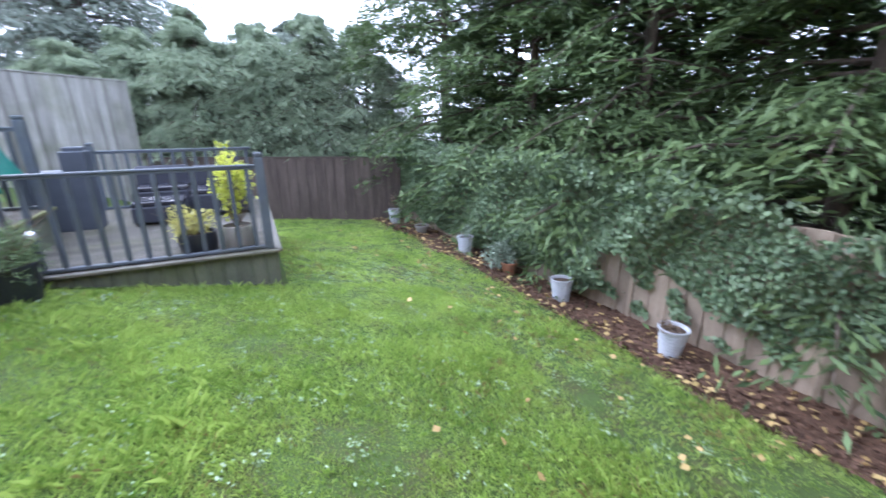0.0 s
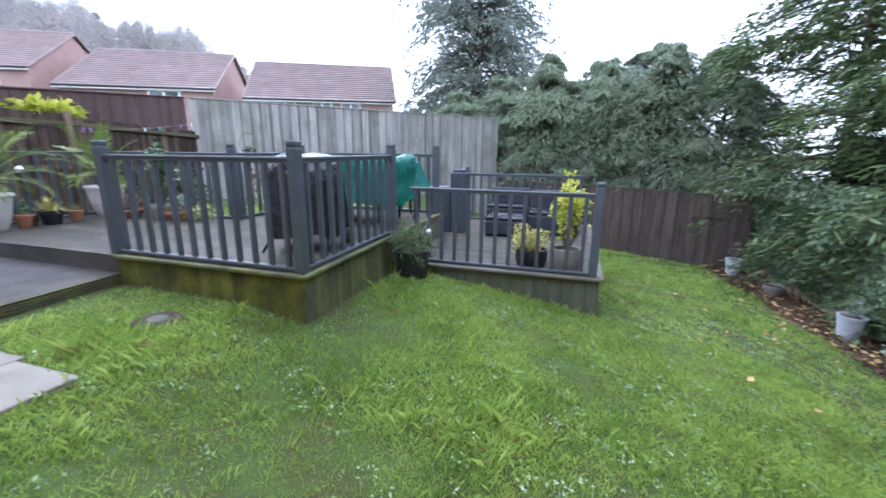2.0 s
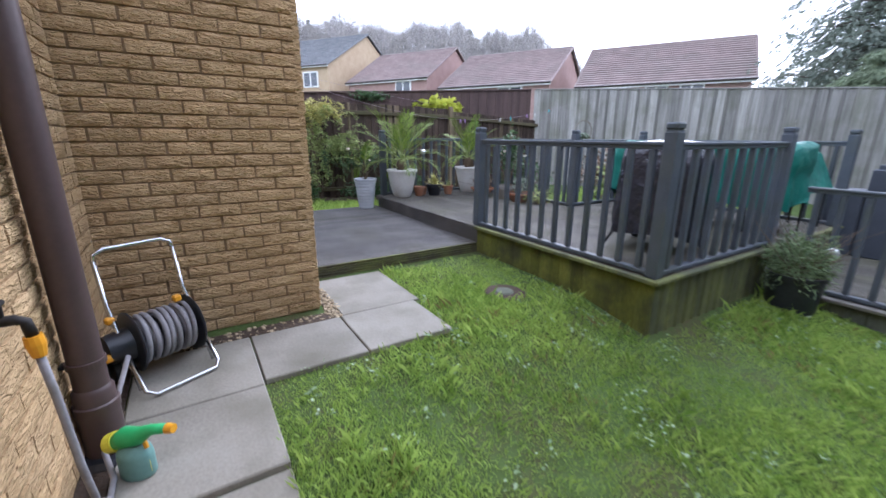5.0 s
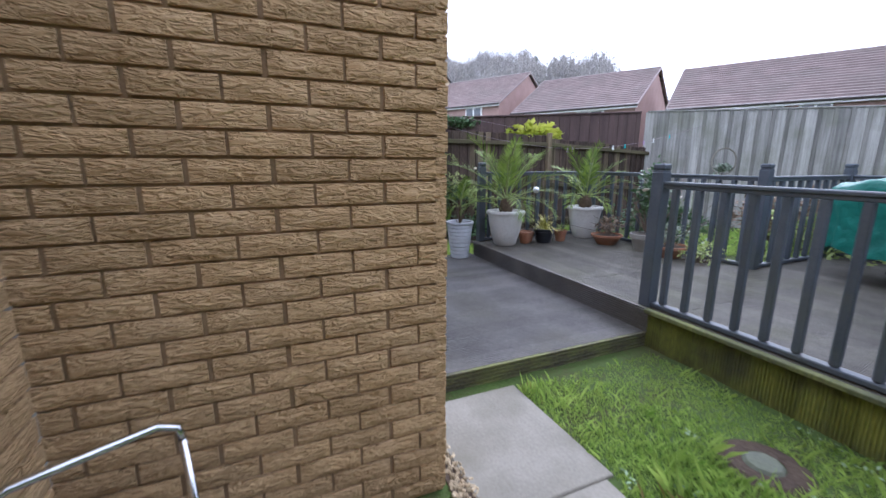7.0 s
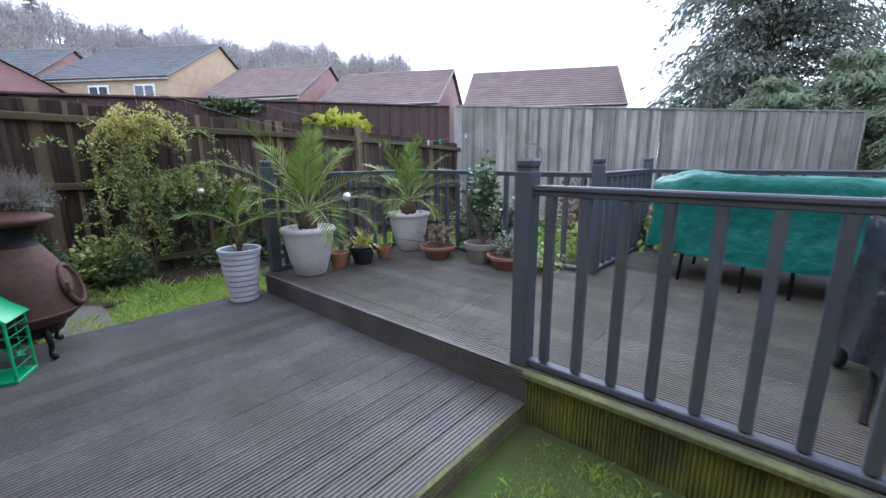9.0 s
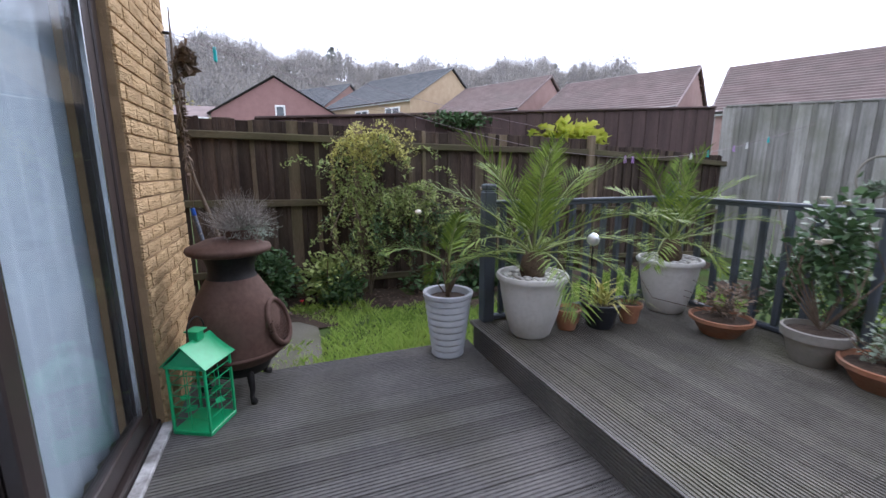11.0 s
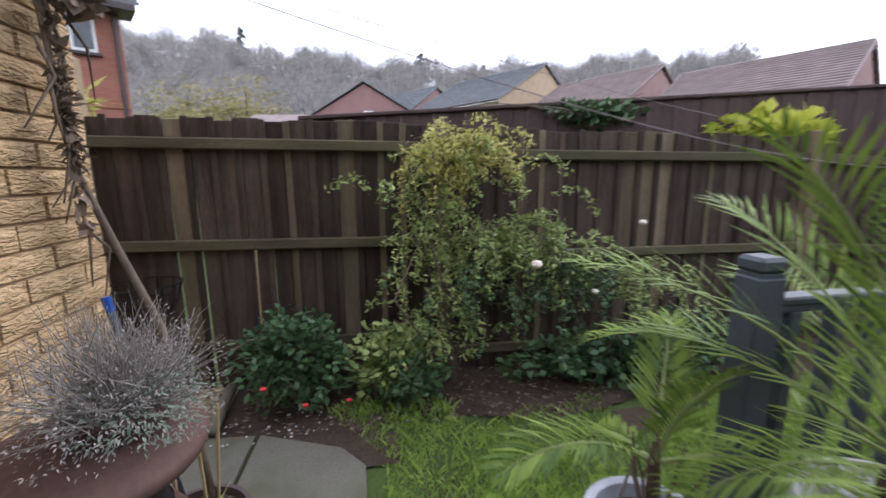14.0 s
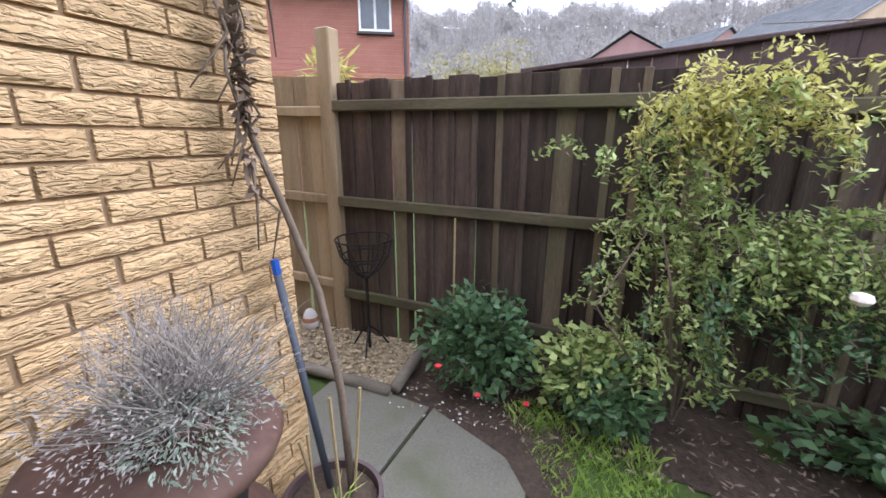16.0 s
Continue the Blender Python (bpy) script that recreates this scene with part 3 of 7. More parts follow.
# ---- fences ----
def fence(name, label, a, b, top_a, top_b, mats, width=0.12, rails=(), rail_mat=None, face=1, jitter=0.006, cap=None, lap=0.0, post_at=(), post_mat=None, post_w=0.09, post_up=0.04, base=None, seed=1):
    """Upright boards from a to b, tops sloping from top_a to top_b; face: the side (+1 to the left of a>b) that carries the rails."""
    rnd = random.Random(seed)
    f = thing(name, label, "fence")
    a, b = Vector(a), Vector(b)
    d = b - a
    side = Vector((-d.y, d.x)).normalized() * face
    turn = math.degrees(math.atan2(d.y, d.x))
    n = max(1, round(d.length / width))
    pitch = d.length / n
    shared = {}
    for i in range(n):
        s = (i + 0.5) / n
        p = a + d * s
        low = (ground_z(p.x, p.y) if base is None else base) - 0.05
        top = top_a + (top_b - top_a) * s + rnd.uniform(-jitter, jitter)
        mat = mats[i % len(mats)] if len(mats) < 3 else rnd.choice(mats)
        off = (0.022 if i % 2 else 0.0) * (1 if lap else 0.4)
        w = pitch * ((0.55 if i % 2 else 1.62) if lap else 1.0) - (0.0 if lap else 0.003)
        h = round((top - low) / 0.02) * 0.02
        key = (h, round(w, 3), mat.name)
        if key not in shared:
            shared[key] = Geo().box((0, 0, -h / 2), (w, 0.02, h), 0.003).mesh("fence_board", mat)
        part("fence_board", shared[key], mat, f, m=pose(p.x + side.x * off, p.y + side.y * off, top, 0, 0, turn) @ pose(0, 0, 0, 0, rnd.uniform(-0.5, 0.5), 0))
    rise = math.degrees(math.atan2(top_b - top_a, d.length))
    for down in rails:
        mid = (a + b) / 2 + side * 0.055
        part("fence_rail", Geo().box((0, 0, 0), (d.length, 0.04, 0.075), 0.008), rail_mat, f, m=pose(mid.x, mid.y, (top_a + top_b) / 2 - down, 0, -rise, turn))
    if cap:
        mid = (a + b) / 2
        part("capping", Geo().box((0, 0, 0), (d.length, 0.07, 0.03), 0.006), cap, f, m=pose(mid.x, mid.y, (top_a + top_b) / 2 + 0.012, 0, -rise, turn))
    for s in post_at:
        p = a + d * s + side * 0.06
        low = (ground_z(p.x, p.y) if base is None else base) - 0.1
        top = top_a + (top_b - top_a) * s + post_up
        part("fence_post", Geo().box((0, 0, (low + top) / 2), (post_w, post_w, top - low), 0.01), post_mat, f, m=pose(p.x, p.y, 0, 0, 0, turn))
    return f


OLD = [M_FENCE_OLD] * 5 + [M_FENCE_PALE]
fence("fence", "old dark timber fence panel with mossy rails", (-9.1, -0.05), (-9.1, 2.25), 1.95, 1.92, OLD, 0.078, (0.165, 0.845, 1.585), M_FENCE_RAIL, -1, lap=1, jitter=0.012, seed=3)
fence("fence", "old timber fence with pale strips behind the climbing shrub", (-9.1, 2.25), (-9.1, 5.45), 1.89, 1.86, OLD, 0.082, (0.18, 0.945, 1.7), M_FENCE_RAIL, -1, lap=1, jitter=0.012, post_at=(0.0, 1.0), post_mat=M_FENCE_PALE, seed=4)
fence("fence", "weathered timber fence stepping down behind the palms", (-9.1, 5.5), (-9.1, 8.6), 1.80, 1.64, OLD, 0.082, (0.12, 0.9, 1.6), M_FENCE_RAIL, -1, lap=1, jitter=0.012, seed=5)
fence("fence", "tall dark brown timber fence behind the low one", (-9.45, 1.2), (-9.3, 8.15), 1.98, 2.44, [M_FENCE_DARK], 0.13, seed=6, jitter=0.002, cap=M_FENCE_DARK)
fence("fence", "tall silvered timber fence with capping rail", (-9.12, 8.15), (-2.48, 13.04), 2.43, 2.19, [M_FENCE_GREY, M_FENCE_GREYD], 0.115, seed=7, jitter=0.002, cap=M_FENCE_GREY, lap=1, face=-1)
fence("fence", "brown timber fence at the bottom of the lawn", (-2.4, 13.0), (3.75, 10.72), 0.35, 0.30, [M_FENCE_BROWN], 0.125, (), M_FENCE_BROWN, seed=8, jitter=0.01, cap=M_FENCE_BROWN, lap=1, face=-1)
fence("fence", "tan timber fence overgrown with ivy", (right_fence_x(11), 11.0), (right_fence_x(-4), -4.0), 0.25, 0.25, [M_FENCE_TAN], 0.12, (), M_FENCE_TAN, seed=9, jitter=0.01, lap=1, face=-1)
fence("fence", "tan timber fence panel beside the house corner", (-9.15, -0.1), (-9.15, -1.9), 2.0, 2.05, [M_FENCE_NEW], 0.13, (0.25, 0.9, 1.6), M_FENCE_NEW, 1, post_at=(0.0,), post_mat=M_FENCE_NEW, post_w=0.12, post_up=0.3, seed=10)

# ---- paving ----
def slab(x0, x1, y0, y1, z=0.0, thick=0.04, tilt=0.0):
    g = Geo().box((0, 0, -thick / 2), (x1 - x0 - 0.008, y1 - y0 - 0.008, thick), 0.006)
    return part("paving_slab", g, M_SLAB, paving, m=pose((x0 + x1) / 2, (y0 + y1) / 2, z, tilt, 0, 0))


paving = thing("pavement", "pale grey concrete slab path along the house", "path", kind="structure")
for i in range(9):
    slab(-3.36 + 0.6 * i, -2.76 + 0.6 * i, -0.29, 0.3, 0.012 if i < 2 else ground_z(-3.06 + 0.6 * i, 0.1) + 0.045, tilt=0.3 * (i % 2))
slab(-3.36, -2.8, 0.3, 0.88, 0.012)
slab(-3.36, -2.8, 0.88, 1.47, 0.014)
slab(-4.16, -3.36, 0.9, 1.52, 0.012)


# ---- houses beyond the fence ----
def tiled_slope(length, run, rise, courses, mat_thick=0.085):
    """A roof slope: eave along x at y = 0, ridge at y = run, with lapped courses."""
    hx, prof = length / 2, []
    for i in range(courses):
        y, z = run * i / courses, rise * i / courses
        prof += [(y, z), (y, z + mat_thick)]
    prof.append((run, rise + 0.01))
    n = len(prof)
    g = Geo().add([(-hx, y, z) for y, z in prof] + [(hx, y, z) for y, z in prof], [(i, n + i, n + i + 1, i + 1) for i in range(n - 1)])
    return g


def small_house(name, label, ridge_end, turn, length, half, ridge_z, eave_z, wall_mat, roof_mat, base=-3.0, windows=(), courses=18):
    """ridge_end: the ridge's end on its own right; the house runs from it along -x turned; eave towards -y."""
    h = thing(name, label, "house", m=pose(ridge_end[0], ridge_end[1], 0, 0, 0, turn))
    L = length
    g = Geo()
    out = [(-L + 0.15, -half + 0.25), (-0.15, -half + 0.25), (-0.15, half - 0.25), (-L + 0.15, half - 0.25)]
    verts = [(x, y, base) for x, y in out] + [(x, y, eave_z) for x, y in out] + [(-0.15, 0, ridge_z - 0.12), (-L + 0.15, 0, ridge_z - 0.12)]
    g.add(verts, [(0, 1, 5, 4), (1, 2, 6, 8, 5), (2, 3, 7, 6), (3, 0, 4, 9, 7)])
    part("wall", g, wall_mat, h)
    rise = ridge_z - eave_z
    s = tiled_slope(L, half, rise, courses)
    part("roof", s, roof_mat, h, m=pose(-L / 2, -half, eave_z))
    part("roof", s, roof_mat, h, m=pose(-L / 2, half, eave_z, 0, 0, 180))
    part("ridge", Geo().tube([(-L, 0, ridge_z + 0.02), (0, 0, ridge_z + 0.02)], 0.09, 8), roof_mat, h)
    part("fascia", Geo().box((-L / 2, -half + 0.02, eave_z - 0.06), (L, 0.04, 0.16)), M_WHITE, h, "white fascia board")
    part("gutter", Geo().tube([(-L, -half - 0.05, eave_z + 0.0), (0, -half - 0.05, eave_z + 0.0)], 0.06, 8), M_DARKFRAME, h)
    for x in (0.0, -L):
        for s_ in (-1, 1):
            e, r = Vector((x, s_ * half, eave_z)), Vector((x, 0, ridge_z))
            part("verge", Geo().tube([e, r], 0.06, 6), roof_mat, h)
    for wx, wz, ww, wh in windows:
        w = part("window", Geo().box((wx, -half + 0.22, wz), (ww, 0.1, wh), 0.01), M_WHITE, h, "white window frame")
        for k in (-1, 1):
            part("pane", Geo().box((wx + k * ww * 0.235, -half + 0.165, wz), (ww * 0.38, 0.02, wh * 0.82), 0.004), M_PANE, w)
    return h


M_PANE = surface("window_glass", [(0.05, 0.06, 0.07), (0.08, 0.09, 0.1)], 0.06, 2, 5, 0.0, spec=0.6)
small_house("house", "house with brown tiled roof beyond the silvered fence", (-12.08, 26.53), 28, 8.35, 3.7, 6.43, 3.95, M_WALL_PINK, M_ROOF_BROWN, windows=((-2.6, 3.5, 1.1, 0.7), (-4.2, 3.5, 1.1, 0.7), (-6.2, 3.5, 1.1, 0.7)))
small_house("house", "house with brown tiled roof and pink brick gable", (-21.3, 22.95), 28, 7.7, 4.6, 6.98, 4.38, M_WALL_PINK, M_ROOF_BROWN, windows=((-2.6, 3.9, 1.6, 0.7),))
small_house("house", "low brown-roofed house with pink brick gable", (-29.43, 19.11), 28, 7.6, 4.4, 7.84, 5.24, M_WALL_PINK, M_ROOF_BROWN, windows=((-2.2, 4.75, 1.4, 0.8),))
small_house("house", "yellow brick house with grey tiled roof", (-37.64, 15.15), 34, 9.6, 5.75, 9.8, 6.6, M_WALL_YELLOW, M_ROOF_GREY, windows=((-1.9, 5.6, 1.5, 1.2), (-5.2, 5.6, 1.5, 1.2)))
small_house("house", "grey-roofed house between the gables", (-46.2, 8.0), 40, 9.0, 4.5, 9.6, 6.6, M_WALL_PINK, M_ROOF_GREY)

# ---- planting: lawn, bed, ivy, trees ----
M_GRASS = leafy("grass_blades", (0.13, 0.255, 0.032), (0.46, 0.60, 0.15), 0.48, 0.38)
M_DRY = leafy("dry_grass", (0.19, 0.16, 0.06), (0.33, 0.27, 0.11), 0.7, 0.3)
M_IVY = leafy("ivy_leaves", (0.05, 0.092, 0.045), (0.20, 0.275, 0.15), 0.46, 0.15, 0.4)
M_CYPRESS = leafy("cypress_sprays", (0.10, 0.142, 0.09), (0.28, 0.34, 0.215), 0.6, 0.3)
M_CONIFER = leafy("dark_conifer_sprays", (0.032, 0.055, 0.024), (0.13, 0.19, 0.07), 0.6, 0.2)
# fir greens greyed and lightened, so haze sits in the leaf colour
M_FIR_HAZED = leafy("haze_paled_fir_sprays", (0.13, 0.16, 0.135), (0.23, 0.265, 0.215), 0.75, 0.4, 0.15)
M_BARK = surface("tree_bark", [(0.045, 0.035, 0.028), (0.09, 0.07, 0.055), (0.13, 0.10, 0.08)], 0.95, 4, 40, 0.8, (3, 3, 0.6), bump_dist=0.02)
# hill twigs: grey lightened so the colour carries the haze of distance
M_TWIG = surface("haze_grey_twigs", [(0.235, 0.225, 0.22), (0.35, 0.33, 0.315)], 0.9, 0.1, 1, 0, island=0.25)
M_MULCH = surface("bark_mulch", [(0.05, 0.028, 0.018), (0.10, 0.058, 0.038), (0.16, 0.095, 0.06)], 0.95, 14, 70, 0.8, island=0.5)
M_LEAF_Y = leafy("fallen_leaves", (0.25, 0.15, 0.06), (0.50, 0.37, 0.15), 0.6, 0.15)

ground_np = np.vectorize(ground_z)


def lawn_allowed(x, y):
    ok = ~((x > -7.15) & (x < -4.12) & (y > 0.8) & (y < 2.75))
    ok &= ~((x > -7.05) & (x < -2.13) & (y > 2.66) & (y < 6.35))
    ok &= ~((x > -3.0) & (x < 0.22) & (y > 4.6) & (y < 8.3))
    ok &= ~((x > -3.5) & (x < 6) & (y < 0.29))
    ok &= ~((x > -3.45) & (x < -2.81) & (y < 1.46))
    ok &= ~((x > -4.3) & (x < -3.3) & (y < 1.52))
    ok &= ~((x > -7.7) & (x < -3.4) & (y < 0.95))
    ok &= x < 4.85 - 0.098 * (y - 1.8) - 0.85 + 0.12 * np.sin(y * 2.3)
    ok &= ~((x < -7) & (y < 1.0))
    ok &= ~((x < -7) & (x < -7.75) & (y < 1.62 - 0.9 * (x + 8.1) ** 2))
    ok &= ~((x < -8.55 + 0.14 * np.sin(y * 3) + 0.05 * np.sin(y * 11)))
    ok &= ~((x - -3.15) ** 2 + (y - 2.2) ** 2 < 0.03)
    return ok


def blades(name, label, n, x0, x1, y0, y1, h, w, mat, patch=None):
    # blades stand in loose tufts
    k = n // 7
    pick = RNG.integers(0, k, n)
    x = RNG.uniform(x0, x1, k)[pick] + RNG.normal(0, 0.028, n)
    y = RNG.uniform(y0, y1, k)[pick] + RNG.normal(0, 0.028, n)
    jitter, jitter2 = RNG.uniform(0, 1, k)[pick], RNG.uniform(0, 1, k)[pick]
    thick = 0.5 + 0.5 * np.sin(x * 3.1 + 2.0 * np.sin(y * 2.2)) * np.sin(y * 3.7 + 1.5 * np.sin(x * 1.6))
    ok = lawn_allowed(x, y) & (RNG.uniform(0, 1, n) < 0.45 + 0.7 * thick)
    if patch is not None:
        ok &= patch(x, y)
    x, y, jitter, jitter2 = x[ok], y[ok], jitter[ok], jitter2[ok]
    n = len(x)
    z = ground_np(x, y) - 0.004
    wave = 0.75 + 0.35 * np.sin(x * 1.9 + 1.3 * np.sin(y * 1.4)) * np.sin(y * 2.3 + x)
    hh = h * RNG.uniform(0.45, 1.25, n) * wave * (0.6 + 0.6 * jitter + 0.7 * (jitter > 0.85))
    a = RNG.uniform(0, 2 * np.pi, n)
    lean_a = jitter2 * 6.28 + RNG.normal(0, 0.9, n)
    lean = hh * RNG.uniform(0.15, 1.0, n)
    ww = w * RNG.uniform(0.6, 1.3, n)
    base = np.stack([x, y, z], 1)
    s = np.stack([np.cos(a), np.sin(a), np.zeros(n)], 1) * ww[:, None] / 2
    tip = base + np.stack([np.cos(lean_a) * lean, np.sin(lean_a) * lean, hh], 1)
    mid = base + np.stack([np.cos(lean_a) * lean * 0.35, np.sin(lean_a) * lean * 0.35, hh * 0.62], 1)
    quads = np.stack([base - s, base + s, mid + s * 0.8, tip], 1)
    me = cloud(quads, 4)
    me.materials.append(mat)
    return tagged(new(name, me), label, "grass", "", "stuff")


blades("lawn_grass", "damp green lawn grass, a little uneven", 430000, -4.3, 2.2, 0.1, 4.8, 0.038, 0.0042, M_GRASS)
blades("lawn_grass", "lawn grass falling away to the fence", 250000, -1.0, 4.8, -0.2, 12.4, 0.045, 0.007, M_GRASS)
blades("lawn_grass", "shaded grass patch behind the deck", 80000, -9.0, -7.0, 1.0, 6.0, 0.07, 0.005, M_GRASS,
       lambda x, y: np.sin(x * 3.3 + 1.4 * np.sin(y * 2.1)) * np.sin(y * 2.9 + 0.7 * x) < 0.42)
blades("lawn_grass", "longer grass tufts left by the mower", 45000, -4.2, 0.8, 0.2, 4.7, 0.068, 0.0045, M_GRASS,
       lambda x, y: np.sin(x * 5.3 + 1.7 * np.sin(y * 3.1)) * np.sin(y * 4.7 + 1.3 * np.sin(x * 2.6)) > -0.1)
blades("lawn_grass", "grass strip behind the raised deck", 22000, -7.1, -4.0, 4.7, 9.0, 0.08, 0.01, M_GRASS)
blades("dry_grass", "dry straw-coloured blades in the lawn", 60000, -4.3, 4.4, 0.1, 8.0, 0.045, 0.006, M_DRY,
       lambda x, y: np.sin(x * 2.1 + 2 * np.sin(y * 1.7)) * np.sin(y * 2.6 + 1.1 * x) > 0.22)

# broad clover-like weeds in the lawn
n = 4500
cx, cy = RNG.uniform(-3.5, 3.0, n // 9), RNG.uniform(0.4, 6.0, n // 9)
x = np.repeat(cx, 9) + RNG.normal(0, 0.035, len(cx) * 9)
y = np.repeat(cy, 9) + RNG.normal(0, 0.035, len(cx) * 9)
ok = lawn_allowed(x, y)
c = np.stack([x[ok], y[ok], ground_np(x[ok], y[ok]) + RNG.uniform(0.02, 0.05, ok.sum())], 1)
M_CLOVER = leafy("lawn_weeds", (0.16, 0.26, 0.12), (0.36, 0.46, 0.28), 0.45, 0.2)
me = cloud(leaf_quads(c, 0.026, 0.016, flat=1.4), 4)
me.materials.append(M_CLOVER)
tagged(new("lawn_weeds", me), "broad-leaved weeds among the lawn grass", "weeds", "", "stuff")

# fallen leaves over lawn and bed
x, y = RNG.uniform(-3.0, 4.6, 420), RNG.uniform(0.4, 9.5, 420)
keep = RNG.uniform(0, 1, 420) < 0.12 + 0.8 * np.clip((x - 0.5) / 3.5, 0, 1)
x, y = x[keep], y[keep]
ok = lawn_allowed(x, y) | ((x > 2.5) & (y > 0.5))
c = np.stack([x[ok], y[ok], ground_np(x[ok], y[ok]) + 0.05], 1)
me = cloud(leaf_quads(c, 0.075, 0.055, flat=1.9), 4)
me.materials.append(M_LEAF_Y)
tagged(new("fallen_leaves", me), "yellow and brown fallen leaves on the lawn", "leaves", "", "stuff")

# mulch bed along the overgrown fence
g = Geo()
rows = 60
for i in range(rows + 1):
    y = -3.0 + 14.2 * i / rows
    fx = right_fence_x(y)
    for k, dx in enumerate((-1.0 + 0.12 * math.sin(y * 2.3), -0.6, -0.25, 0.1)):
        g.v.append((fx + dx, y, ground_z(fx + dx, y) + (0.004, 0.035, 0.05, 0.06)[k]))
for i in range(rows):
    for k in range(3):
        a = i * 4 + k
        g.f.append((a, a + 1, a + 5, a + 4))
solid("flower_bed", g, M_MULCH, "brown bark mulch bed along the fence", "bed")
n = 9000
y = RNG.uniform(-1.5, 11.0, n)
x = 4.85 - 0.098 * (y - 1.8) - RNG.uniform(0.0, 1.0, n) ** 1.2 * 1.08 + 0.05
c = np.stack([x, y, ground_np(x, y) + 0.055 + RNG.uniform(-0.02, 0.02, n)], 1)
me = cloud(leaf_quads(c, 0.075, 0.032, flat=1.7), 4)
me.materials.append(M_MULCH)
tagged(new("bark_chips", me), "loose bark chips and dead leaves on the bed", "mulch", "", "stuff")
n = 420
y = RNG.uniform(-1.0, 11.0, n)
x = 4.85 - 0.098 * (y - 1.8) - RNG.uniform(0.1, 1.1, n)
c = np.stack([x, y, ground_np(x, y) + 0.085], 1)
me = cloud(leaf_quads(c, 0.085, 0.055, flat=1.8), 4)
me.materials.append(M_LEAF_Y)
tagged(new("fallen_leaves", me), "pale fallen leaves on the mulch bed", "leaves", "", "stuff")

# ivy over the fence
def ivy_bulge(y, z):
    return 0.16 + 0.16 * np.sin(y * 1.7) * np.sin(z * 2.1 + y) + 0.12 * np.sin(y * 4.1 + z * 3.0)


n = 64000
y = RNG.uniform(-2.5, 11.0, n)
z = RNG.uniform(-1.5, 0.75, n)
depth = np.maximum(0.03, ivy_bulge(y, z)) * RNG.uniform(0.5, 1.05, n)
bare = (z < -0.72 + 0.22 * np.sin(y * 1.9 + 0.6)) & (y < 4.1) & (np.sin(y * 9 + 2.2 * np.sin(z * 3)) * np.sin(z * 4 + y * 3) > -0.25)
thin = (y < 3.0) & (RNG.uniform(0, 1, n) < 0.22)
low_clear = (z < -1.25 + 0.1 * np.sin(y * 5))
crest_z = np.interp(y, [1.0, 2.6, 4.2, 5.5], [0.36, 0.42, 0.62, 0.78]) + 0.12 * np.sin(y * 2.6) + 0.08 * np.sin(y * 6.1)
ok = ~(bare | thin | low_clear) & (z < crest_z)
x = 4.85 - 0.098 * (y - 1.8) - 0.03 - depth * np.where(z < -1.0, 0.6, 1.0) + np.where(z > 0.35, RNG.uniform(-0.3, 0.5, n), 0)
c = np.stack([x, y, z], 1)[ok]
out = np.tile(np.array([[-0.55, 0.0, -0.75]]), (len(c), 1))
me = cloud(leaf_quads(c, 0.068, 0.062, out=out, flat=0.0), 4)
me.materials.append(M_IVY)
tagged(new("ivy", me), "dense green ivy climbing over the tan fence", "ivy", "", "stuff")


def conifer(name, label, at, height, radius, mat, sprays, low=0.1, droop=0.35, length=0.3, width=0.1, trunk_r=0.16, seed=1, limbs=60, gap=0.0, lean=0.0, shape=0.8, lift=(-0.1, 0.5)):
    """A trunk, limbs that reach out and droop, and sprays of needles along them."""
    rnd = np.random.default_rng(seed)
    t = thing(name, label, "tree", "garden trees", m=pose(*at))
    path = [(lean * (k / 8) ** 2 * height, 0.04 * math.sin(k * 1.7), height * k / 8 - 0.3) for k in range(9)]
    part("trunk", Geo().tube(path, [trunk_r * (1 - k / 8.8) for k in range(9)], 9), M_BARK, t, smooth=True)
    g = Geo()
    centres, outs = [], []
    per = sprays // limbs
    for i in range(limbs):
        f = low + (1 - low) * ((i + rnd.uniform(0, 1)) / limbs) ** 0.9
        f = min(f, 0.985)
        a = rnd.uniform(0, 2 * math.pi)
        reach = radius * (1 - ((f - low) / (1 - low)) ** shape) ** 0.7 * rnd.uniform(0.55, 1.12) + 0.15
        z0 = height * f - 0.3
        d = np.array([math.cos(a), math.sin(a), 0])
        base = np.array([lean * f * f * height, 0, z0])
        rise = rnd.uniform(*lift)
        pts = [base + d * reach * s + np.array([0, 0, reach * (rise * s - droop * s * s)]) for s in (0, 0.35, 0.7, 1.0)]
        r0 = trunk_r * 0.32 * (1.1 - f)+0.006
        g.tube([tuple(p) for p in pts], [r0, r0 * 0.7, r0 * 0.4, r0 * 0.12], 5, cap=False)
        s = rnd.uniform(0.12 + gap, 1.04, per) ** 0.75
        side = np.array([-d[1], d[0], 0])
        off = rnd.normal(0, 1, per) * (0.12 + 0.20 * np.sqrt(s)) * reach * 0.55
        p = base + d * (reach * s)[:, None] + side * off[:, None]
        p[:, 2] += reach * (rise * s - droop * s * s) - np.abs(off) * 0.35 + rnd.normal(0, 0.07, per) * (0.6 + reach * 0.25)
        centres.append(p)
        outs.append(np.tile(d, (per, 1)) + side * np.sign(off)[:, None] * 0.7)
    part("branchwork", g, M_BARK, t, "bare brown limbs", smooth=True)
    me = cloud(leaf_quads(np.concatenate(centres), length, width, out=np.concatenate(outs), droop=droop * 1.2, flat=0.3), 4)
    me.materials.append(mat)
    part("crown", me, mat, t)
    return t


def tz(x, y):
    return ground_z(x, y)


